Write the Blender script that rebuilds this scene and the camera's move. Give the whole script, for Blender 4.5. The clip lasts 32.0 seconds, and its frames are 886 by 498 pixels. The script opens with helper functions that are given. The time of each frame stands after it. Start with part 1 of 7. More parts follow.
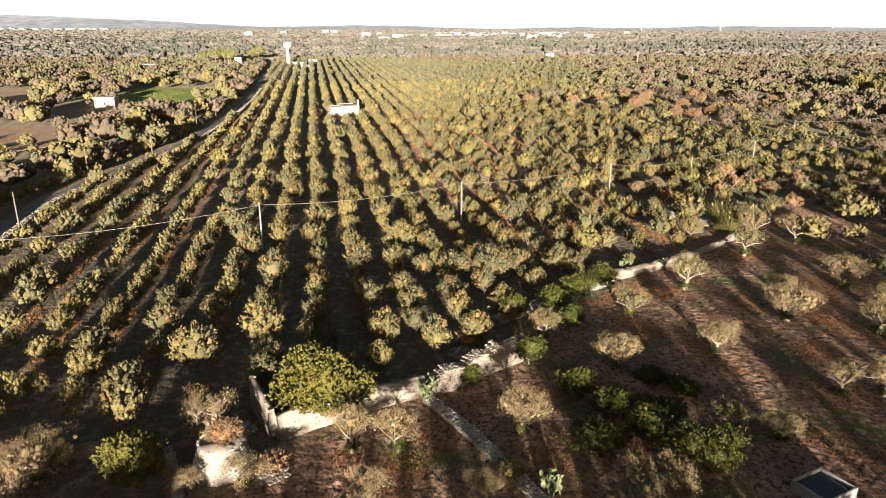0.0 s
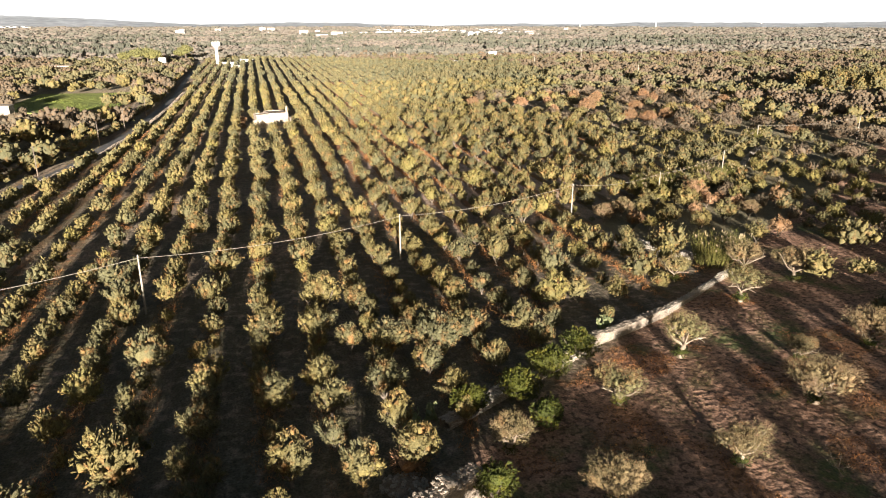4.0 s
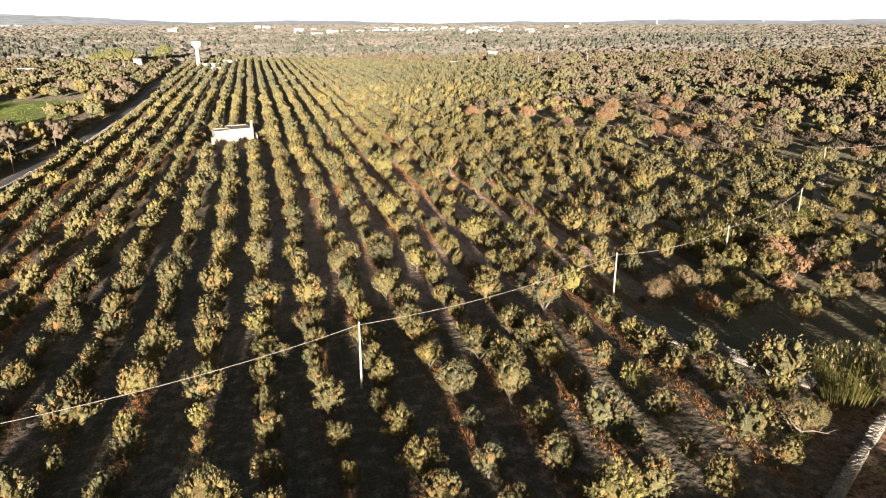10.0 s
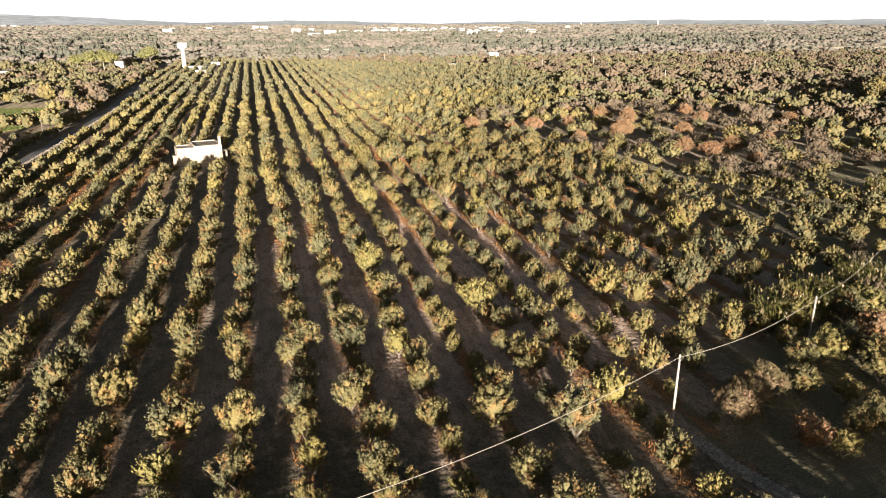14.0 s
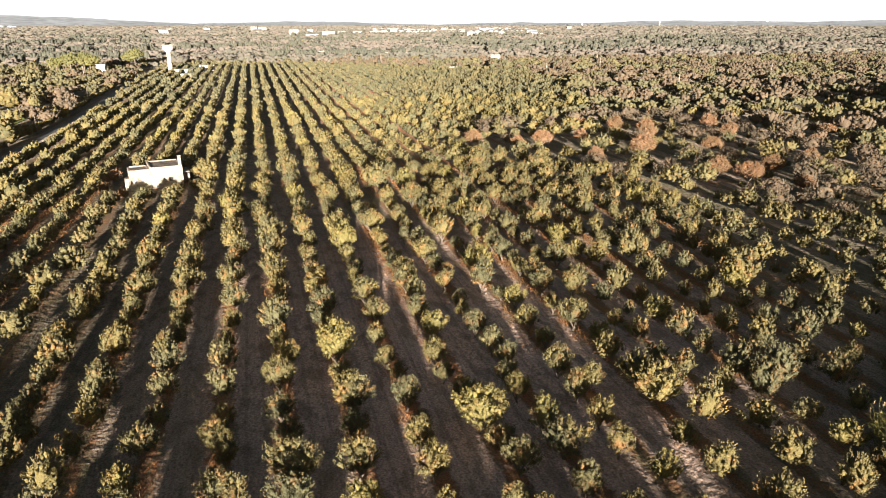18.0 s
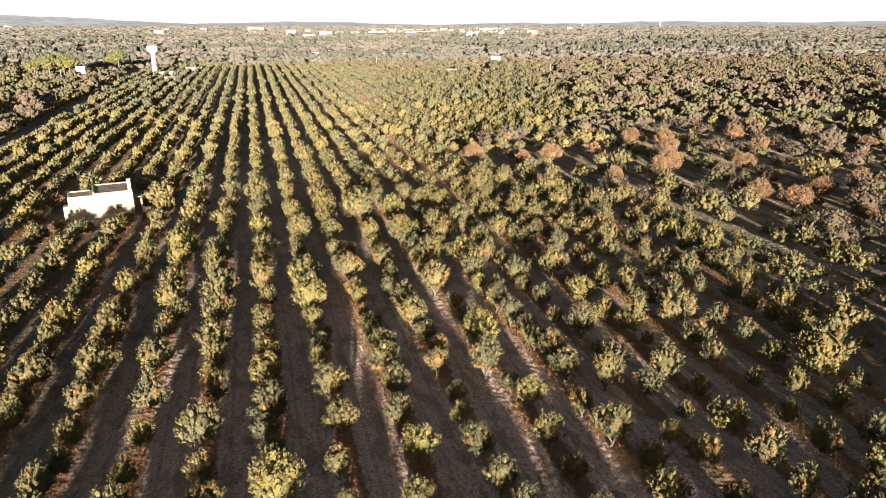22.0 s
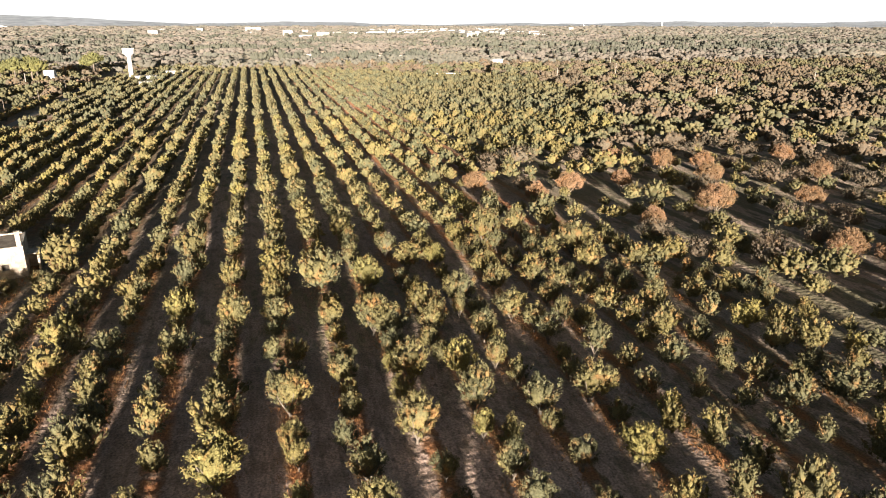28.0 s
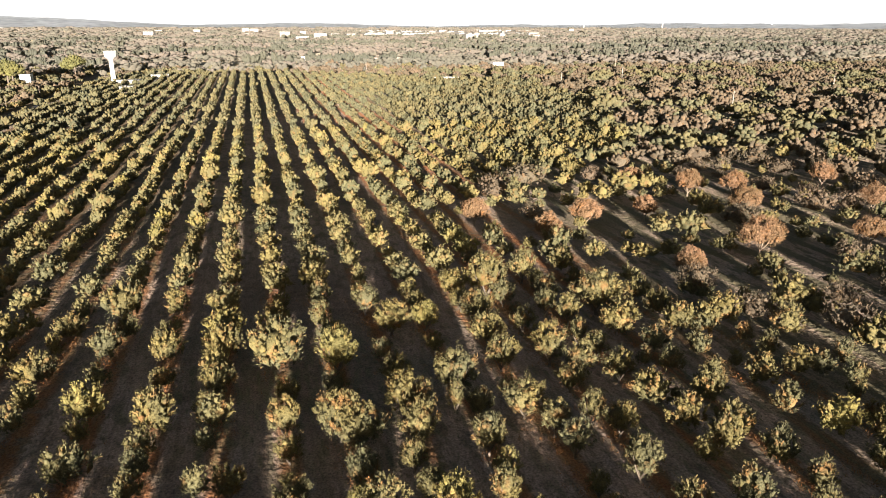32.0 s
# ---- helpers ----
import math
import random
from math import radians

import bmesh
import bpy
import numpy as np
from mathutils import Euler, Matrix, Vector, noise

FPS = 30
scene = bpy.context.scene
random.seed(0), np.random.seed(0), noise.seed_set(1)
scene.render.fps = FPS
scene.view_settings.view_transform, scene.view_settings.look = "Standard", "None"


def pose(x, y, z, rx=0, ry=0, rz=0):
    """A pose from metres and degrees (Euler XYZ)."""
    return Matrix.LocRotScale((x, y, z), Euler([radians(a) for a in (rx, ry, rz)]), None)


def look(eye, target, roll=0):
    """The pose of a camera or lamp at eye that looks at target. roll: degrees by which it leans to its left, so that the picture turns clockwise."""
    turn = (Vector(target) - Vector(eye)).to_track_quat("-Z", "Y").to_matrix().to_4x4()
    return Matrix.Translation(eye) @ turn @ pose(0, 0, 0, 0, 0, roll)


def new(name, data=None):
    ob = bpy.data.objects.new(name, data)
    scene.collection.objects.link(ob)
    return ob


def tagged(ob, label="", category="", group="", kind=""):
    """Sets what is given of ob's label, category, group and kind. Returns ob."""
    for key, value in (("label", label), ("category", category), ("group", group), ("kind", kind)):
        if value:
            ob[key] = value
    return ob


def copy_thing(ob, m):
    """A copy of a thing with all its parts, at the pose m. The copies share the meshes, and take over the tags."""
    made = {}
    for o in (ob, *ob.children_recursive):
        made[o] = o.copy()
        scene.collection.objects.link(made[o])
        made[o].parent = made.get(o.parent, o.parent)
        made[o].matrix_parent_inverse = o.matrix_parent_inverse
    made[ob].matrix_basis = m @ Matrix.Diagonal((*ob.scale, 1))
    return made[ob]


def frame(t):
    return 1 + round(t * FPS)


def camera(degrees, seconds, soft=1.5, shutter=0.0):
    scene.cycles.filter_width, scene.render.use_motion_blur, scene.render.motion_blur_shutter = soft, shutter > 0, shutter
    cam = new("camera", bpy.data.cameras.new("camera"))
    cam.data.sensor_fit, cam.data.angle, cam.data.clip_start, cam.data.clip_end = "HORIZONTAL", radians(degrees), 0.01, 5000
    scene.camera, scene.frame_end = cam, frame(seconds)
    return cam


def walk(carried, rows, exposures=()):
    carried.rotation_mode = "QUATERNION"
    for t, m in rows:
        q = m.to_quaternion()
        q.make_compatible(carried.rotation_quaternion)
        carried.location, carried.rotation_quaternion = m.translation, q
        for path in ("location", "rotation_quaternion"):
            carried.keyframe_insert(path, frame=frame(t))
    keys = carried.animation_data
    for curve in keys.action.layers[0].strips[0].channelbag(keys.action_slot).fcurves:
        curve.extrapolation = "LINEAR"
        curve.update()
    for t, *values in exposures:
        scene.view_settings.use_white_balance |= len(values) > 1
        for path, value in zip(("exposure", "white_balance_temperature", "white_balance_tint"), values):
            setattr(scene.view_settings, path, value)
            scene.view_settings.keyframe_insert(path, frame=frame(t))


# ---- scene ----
cam = camera(65.9, 32.0, 1.05)
METRES, EYE, TILT, LEAN, TURN = 187.1, 33.4, 0.0, 0.0, -9.8
ROWS = [
    (0.0, 0.0, 0.0, 0.0, 0.07, -18.19, -0.22),
    (0.5, 0.0006, 0.0133, 0.0003, -0.39, -18.21, -0.19),
    (1.0, 0.0013, 0.027, 0.0007, -0.94, -18.25, -0.18),
    (1.5, 0.0022, 0.041, 0.0011, -1.53, -18.29, -0.16),
    (2.0, 0.0032, 0.0555, 0.0014, -2.16, -18.31, -0.15),
    (2.5, 0.0044, 0.0703, 0.0017, -2.81, -18.34, -0.13),
    (3.0, 0.0058, 0.0853, 0.0019, -3.51, -18.37, -0.11),
    (3.5, 0.0075, 0.1008, 0.0022, -4.24, -18.39, -0.1),
    (5.5, 0.0157, 0.1652, 0.0022, -4.94, -18.47, -0.03),
    (6.0, 0.0177, 0.1816, 0.0023, -4.77, -18.49, -0.03),
    (6.5, 0.0196, 0.1982, 0.0023, -4.76, -18.51, -0.02),
    (7.0, 0.0216, 0.2149, 0.0023, -4.77, -18.53, -0.02),
    (7.5, 0.0236, 0.2319, 0.0023, -4.76, -18.54, -0.01),
    (8.0, 0.0256, 0.249, 0.0024, -4.75, -18.57, -0.0),
    (8.5, 0.0276, 0.2663, 0.0023, -4.75, -18.58, -0.0),
    (9.0, 0.0296, 0.2836, 0.0024, -4.73, -18.58, 0.01),
    (9.5, 0.0317, 0.301, 0.0024, -4.73, -18.59, 0.01),
    (10.0, 0.0337, 0.3186, 0.0026, -4.73, -18.59, 0.02),
    (10.5, 0.0358, 0.3362, 0.0027, -4.72, -18.6, 0.02),
    (11.0, 0.0379, 0.3539, 0.0028, -4.71, -18.61, 0.03),
    (11.5, 0.0401, 0.3716, 0.0029, -4.71, -18.61, 0.02),
    (12.0, 0.0422, 0.3893, 0.003, -4.71, -18.61, 0.02),
    (12.5, 0.0444, 0.4069, 0.0033, -4.72, -18.62, 0.02),
    (13.0, 0.0465, 0.4244, 0.0034, -4.72, -18.6, 0.02),
    (13.5, 0.0485, 0.4414, 0.0035, -4.72, -18.6, 0.02),
    (14.0, 0.0505, 0.4581, 0.0034, -4.72, -18.59, 0.02),
    (14.5, 0.0524, 0.4744, 0.0033, -4.71, -18.58, 0.02),
    (16.5, 0.061, 0.545, 0.0031, -4.67, -18.55, 0.04),
    (17.0, 0.0627, 0.5604, 0.0032, -4.67, -18.55, 0.03),
    (17.5, 0.0644, 0.5757, 0.0032, -4.68, -18.53, 0.01),
    (18.0, 0.0662, 0.5908, 0.0032, -4.68, -18.52, 0.0),
    (18.5, 0.0679, 0.6061, 0.0031, -4.68, -18.52, -0.0),
    (19.0, 0.0697, 0.6212, 0.003, -4.68, -18.5, -0.02),
    (19.5, 0.0714, 0.6361, 0.0031, -4.69, -18.51, -0.02),
    (20.0, 0.0733, 0.6512, 0.0031, -4.7, -18.51, -0.03),
    (20.5, 0.0749, 0.6662, 0.0029, -4.71, -18.5, -0.05),
    (21.0, 0.0767, 0.6811, 0.003, -4.72, -18.5, -0.04),
    (21.5, 0.0784, 0.696, 0.003, -4.72, -18.5, -0.05),
    (22.0, 0.0803, 0.7108, 0.0031, -4.72, -18.5, -0.05),
    (22.5, 0.0821, 0.7257, 0.0031, -4.73, -18.5, -0.05),
    (23.0, 0.0838, 0.7404, 0.0031, -4.74, -18.5, -0.05),
    (23.5, 0.0856, 0.7551, 0.0031, -4.74, -18.5, -0.06),
    (24.0, 0.0873, 0.7696, 0.0031, -4.74, -18.49, -0.08),
    (24.5, 0.0889, 0.7841, 0.0032, -4.75, -18.49, -0.08),
    (25.0, 0.0905, 0.7985, 0.0033, -4.75, -18.49, -0.09),
    (25.5, 0.0922, 0.8129, 0.0034, -4.75, -18.49, -0.09),
    (27.5, 0.099, 0.8693, 0.0037, -4.7, -18.5, -0.09),
    (28.0, 0.1005, 0.8833, 0.0038, -4.7, -18.49, -0.1),
    (28.5, 0.1021, 0.8973, 0.0038, -4.71, -18.49, -0.11),
    (29.0, 0.1037, 0.9112, 0.004, -4.71, -18.48, -0.12),
    (29.5, 0.1054, 0.925, 0.0041, -4.72, -18.45, -0.12),
    (30.0, 0.107, 0.9388, 0.0041, -4.72, -18.44, -0.12),
    (30.5, 0.1086, 0.9524, 0.004, -4.72, -18.43, -0.13),
    (31.0, 0.1102, 0.9661, 0.004, -4.73, -18.41, -0.13),
    (31.5, 0.1118, 0.9797, 0.004, -4.74, -18.39, -0.13),
    (32.0, 0.1135, 0.9934, 0.004, -4.74, -18.38, -0.13),
]
walk(cam, [(t, pose(0, 0, EYE, TILT, LEAN, TURN) @ pose(METRES * x, METRES * y, METRES * z, 90 + pitch, roll, yaw)) for t, x, y, z, yaw, pitch, roll in ROWS])

# ---- world and sun ----
SUN_EL, SUN_AZ = 6.1, 187.6          # degrees: height, and bearing of the sun clockwise from +y
world = bpy.data.worlds.new("sky")
scene.world = world
world.use_nodes = True
wn = world.node_tree.nodes
sky = wn.new("ShaderNodeTexSky")
sky.sky_type, sky.sun_disc = "NISHITA", False
sky.sun_elevation, sky.sun_rotation = radians(SUN_EL), radians(SUN_AZ)
sky.air_density, sky.dust_density, sky.ozone_density = 1.0, 3.0, 1.0
world.node_tree.links.new(sky.outputs[0], wn["Background"].inputs[0])
wn["Background"].inputs[1].default_value = 0.0228
sun = new("sun", bpy.data.lights.new("sun", "SUN"))
sun.data.energy, sun.data.angle, sun.data.color = 4.7, radians(1.3), (1.0, 0.88, 0.76)
az, el = radians(SUN_AZ), radians(SUN_EL)
sun.matrix_world = look((0, 0, 60), (-math.sin(az) * math.cos(el), -math.cos(az) * math.cos(el), 60 - math.sin(el)))
scene.view_settings.exposure = 2.06


# ---- materials ----
def nodes_of(name):
    m = bpy.data.materials.new(name)
    m.use_nodes = True
    return m, m.node_tree.nodes, m.node_tree.links


def mix_rgb(n, l, fac, a, b, blend="MIX"):
    """A colour mix of two colours or sockets."""
    k = n.new("ShaderNodeMix")
    k.data_type, k.blend_type = "RGBA", blend
    for sock, v in ((k.inputs[0], fac), (k.inputs[6], a), (k.inputs[7], b)):
        if isinstance(v, (int, float)):
            sock.default_value = v
        elif isinstance(v, tuple):
            sock.default_value = (*v, 1)
        else:
            l.new(v, sock)
    return k.outputs[2]


def noise_fac(n, l, vec, scale, detail=3, lo=0.35, hi=0.65):
    t = n.new("ShaderNodeTexNoise")
    t.inputs["Scale"].default_value, t.inputs["Detail"].default_value = scale, detail
    l.new(vec, t.inputs["Vector"])
    r = n.new("ShaderNodeMapRange")
    r.inputs[1].default_value, r.inputs[2].default_value = lo, hi
    l.new(t.outputs[0], r.inputs[0])
    return r.outputs[0]


def grey(n, l, fac, lo, hi):
    """A factor 0..1 as a grey between lo and hi, to multiply colours with."""
    return mix_rgb(n, l, fac, (lo, lo, lo), (hi, hi, hi))


def plain(name, c1, c2, big=0.4, fine=6.0, rough=0.85, bump=0.3, lo=0.7, hi=1.25, metal=0.0, island=False):
    """A surface of two colours mingled at one scale and a grain with relief at another."""
    m, n, l = nodes_of(name)
    pos = n.new("ShaderNodeNewGeometry")
    p = pos.outputs["Position"]
    col = mix_rgb(n, l, noise_fac(n, l, p, big), c1, c2)
    grain = noise_fac(n, l, p, fine, 5, 0.3, 0.7)
    col = mix_rgb(n, l, 1.0, col, grey(n, l, grain, lo, hi), "MULTIPLY")
    if island:
        info = n.new("ShaderNodeObjectInfo")
        col = mix_rgb(n, l, 1.0, col, grey(n, l, info.outputs["Random"], 0.72, 1.15), "MULTIPLY")
        col = mix_rgb(n, l, 1.0, col, grey(n, l, pos.outputs["Random Per Island"], 0.78, 1.15), "MULTIPLY")
    b = n["Principled BSDF"]
    l.new(col, b.inputs["Base Color"])
    b.inputs["Roughness"].default_value, b.inputs["Metallic"].default_value = rough, metal
    if bump:
        k = n.new("ShaderNodeBump")
        k.inputs["Strength"].default_value, k.inputs["Distance"].default_value = bump, 0.05
        l.new(grain, k.inputs["Height"])
        l.new(k.outputs[0], b.inputs["Normal"])
    return m


def leafy(name, c1, c2, c3, big=0.16, thin=0.08, lo=0.72, hi=1.16, rough=0.55):
    """Foliage: two hues that change from tree to tree, a third in patches inside a crown, and each leaf its own tone."""
    m, n, l = nodes_of(name)
    pos = n.new("ShaderNodeNewGeometry")
    p = pos.outputs["Position"]
    col = mix_rgb(n, l, noise_fac(n, l, p, big, 2, 0.38, 0.62), c1, c2)
    col = mix_rgb(n, l, noise_fac(n, l, p, 0.75, 2, 0.54, 0.7), col, c3)
    col = mix_rgb(n, l, 1.0, col, grey(n, l, pos.outputs["Random Per Island"], lo, hi), "MULTIPLY")
    grain = noise_fac(n, l, p, 7.0, 4, 0.36, 0.64)
    col = mix_rgb(n, l, 1.0, col, grey(n, l, grain, 0.75, 1.2), "MULTIPLY")
    k = n.new("ShaderNodeBump")
    k.inputs["Strength"].default_value, k.inputs["Distance"].default_value = 0.7, 0.1
    l.new(grain, k.inputs["Height"])
    b = n["Principled BSDF"]
    l.new(k.outputs[0], b.inputs["Normal"])
    l.new(col, b.inputs["Base Color"])
    b.inputs["Roughness"].default_value = rough
    b.inputs["Specular IOR Level"].default_value = 0.22
    b.inputs["Diffuse Roughness"].default_value = 1.0
    t = n.new("ShaderNodeBsdfTranslucent")
    l.new(col, t.inputs[0])
    s = n.new("ShaderNodeMixShader")
    s.inputs[0].default_value = thin
    l.new(b.outputs[0], s.inputs[1])
    l.new(t.outputs[0], s.inputs[2])
    l.new(s.outputs[0], n["Material Output"].inputs[0])
    return m


OLIVE = leafy("olive_leaves", (0.188, 0.157, 0.06), (0.116, 0.114, 0.061), (0.25, 0.142, 0.056))
# haze painted into the leaf colour: strong in the far set, slight in the middle
HAZED_OLIVE = leafy("hazed_olive_leaves", (0.209, 0.186, 0.0937), (0.153, 0.156, 0.0937), (0.223, 0.175, 0.0907), big=0.05, thin=0.32)
OLIVE_MID = leafy("olive_leaves_further_off", (0.191, 0.16, 0.0629), (0.122, 0.121, 0.0639), (0.224, 0.151, 0.0649), big=0.1)
YELLOW = leafy("yellowing_olive_leaves", (0.215, 0.185, 0.062), (0.185, 0.168, 0.066), (0.245, 0.172, 0.062))
BROWN = leafy("dry_olive_twigs", (0.3, 0.185, 0.11), (0.235, 0.155, 0.085), (0.3, 0.155, 0.065))
PALE = leafy("half_dead_olive_twigs", (0.27, 0.19, 0.115), (0.2, 0.165, 0.085), (0.29, 0.19, 0.12), thin=0.1)
STRAW = leafy("straw_coloured_olive_leaves", (0.25, 0.19, 0.102), (0.19, 0.157, 0.08), (0.275, 0.172, 0.085))
FADED = leafy("faded_olive_leaves", (0.215, 0.185, 0.085), (0.16, 0.15, 0.072), (0.3, 0.2, 0.09))
CITRUS = leafy("citrus_leaves", (0.066, 0.074, 0.014), (0.048, 0.06, 0.014), (0.13, 0.12, 0.018), rough=0.4)
FIG = leafy("fig_leaves", (0.132, 0.12, 0.024), (0.108, 0.108, 0.024), (0.16, 0.132, 0.028), rough=0.5)
PINE = leafy("pine_needles", (0.155, 0.15, 0.055), (0.13, 0.135, 0.058), (0.165, 0.155, 0.06), big=0.05)
# far scrub greyed for haze; high translucency softens its shaded sides
HAZED_WOOD = leafy("hazed_wood_leaves", (0.235, 0.235, 0.195), (0.265, 0.25, 0.205), (0.28, 0.255, 0.21), big=0.01, lo=0.92, hi=1.08, thin=0.55)
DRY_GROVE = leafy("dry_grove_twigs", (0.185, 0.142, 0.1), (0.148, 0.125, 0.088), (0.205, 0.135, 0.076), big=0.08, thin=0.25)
# far twigs and belts carry the same painted haze in their colours
HAZED_BROWN = leafy("hazed_dry_twigs", (0.31, 0.275, 0.24), (0.29, 0.262, 0.222), (0.3, 0.265, 0.22), big=0.01, lo=0.92, hi=1.08, thin=0.55)
HAZED_BELT = leafy("hazed_belt_leaves", (0.12, 0.126, 0.1), (0.135, 0.138, 0.105), (0.14, 0.138, 0.108), big=0.01, lo=0.92, hi=1.08, thin=0.3)
REED = leafy("reed_leaves", (0.18, 0.165, 0.045), (0.135, 0.14, 0.04), (0.22, 0.18, 0.07))
PLUME = leafy("reed_plumes", (0.42, 0.34, 0.22), (0.36, 0.3, 0.2), (0.4, 0.33, 0.2))
CACTUS = plain("cactus_skin", (0.13, 0.17, 0.08), (0.2, 0.21, 0.1), 2.0, 9.0, 0.5)
BARK = plain("olive_bark", (0.12, 0.095, 0.07), (0.19, 0.16, 0.13), 3.0, 14.0)
PALE_BARK = plain("weathered_olive_bark", (0.338, 0.273, 0.208), (0.221, 0.176, 0.13), 2.0, 12.0)
STONE = plain("dry_limestone", (0.25, 0.22, 0.185), (0.36, 0.33, 0.28), 0.8, 9.0, island=True)
LIME = plain("limewashed_stone", (0.336, 0.286, 0.231), (0.218, 0.185, 0.151), 0.9, 8.0, lo=0.8, hi=1.15, island=True)
WHITEWASH = plain("weathered_whitewash", (0.56, 0.5, 0.42), (0.3, 0.245, 0.19), 0.9, 6.0, lo=0.62, hi=1.1)
SCREE = plain("pale_grey_fieldstones", (0.52, 0.48, 0.42), (0.38, 0.35, 0.3), 0.9, 9.0, island=True)
ROOF = plain("roof_felt_with_lichen", (0.15, 0.115, 0.085), (0.3, 0.25, 0.2), 0.8, 6.0)
CONCRETE = plain("grey_concrete", (0.36, 0.35, 0.33), (0.27, 0.26, 0.25), 0.8, 10.0)
POLE = plain("pale_concrete_pole", (0.40, 0.36, 0.31), (0.32, 0.29, 0.25), 1.0, 20.0)
WIRE = plain("pale_cable", (0.34, 0.31, 0.27), (0.3, 0.27, 0.23), 1.0, 20.0, 0.6, 0.0)
DARK = plain("dark_opening", (0.03, 0.025, 0.02), (0.05, 0.04, 0.03), 2.0, 8.0)
PAINT = plain("white_tower_paint", (0.8, 0.78, 0.74), (0.7, 0.68, 0.64), 0.2, 3.0, lo=0.9, hi=1.05)
ASPHALT = plain("worn_asphalt", (0.17, 0.168, 0.17), (0.125, 0.125, 0.128), 0.3, 4.0)
RED_SOIL = plain("ploughed_red_soil", (0.42, 0.26, 0.155), (0.5, 0.34, 0.22), 0.08, 1.5)
GRASS = plain("green_crop", (0.24, 0.28, 0.06), (0.19, 0.235, 0.05), 0.15, 2.0)
# the blue-grey of distance haze is put into the hill colour
HAZED_HILL = plain("hazed_hillside", (0.31, 0.34, 0.38), (0.26, 0.29, 0.32), 0.003, 0.02, bump=0)
TARP = plain("white_plastic_sheet", (0.4, 0.4, 0.39), (0.34, 0.34, 0.33), 0.02, 0.3, lo=0.9, hi=1.05)
RUBBLE = plain("earth_and_rubble", (0.16, 0.12, 0.085), (0.24, 0.2, 0.16), 1.5, 8.0)

water_m, n_, l_ = nodes_of("tank_water")
n_["Principled BSDF"].inputs["Base Color"].default_value = (0.02, 0.035, 0.035, 1)
n_["Principled BSDF"].inputs["Roughness"].default_value = 0.06


# ---- ground ----
ROW_X, ROW_STEP, ROW_LEAN = 14.2, 5.6, -0.012


def row_x(k, y):
    return ROW_X + ROW_STEP * k + ROW_LEAN * (y - 150)


def gz(x, y):
    """The ground's gentle relief."""
    return 0.10 * np.sin(x * 0.11 + 1.3) * np.sin(y * 0.083) + 0.05 * np.sin(x * 0.37 + y * 0.23)


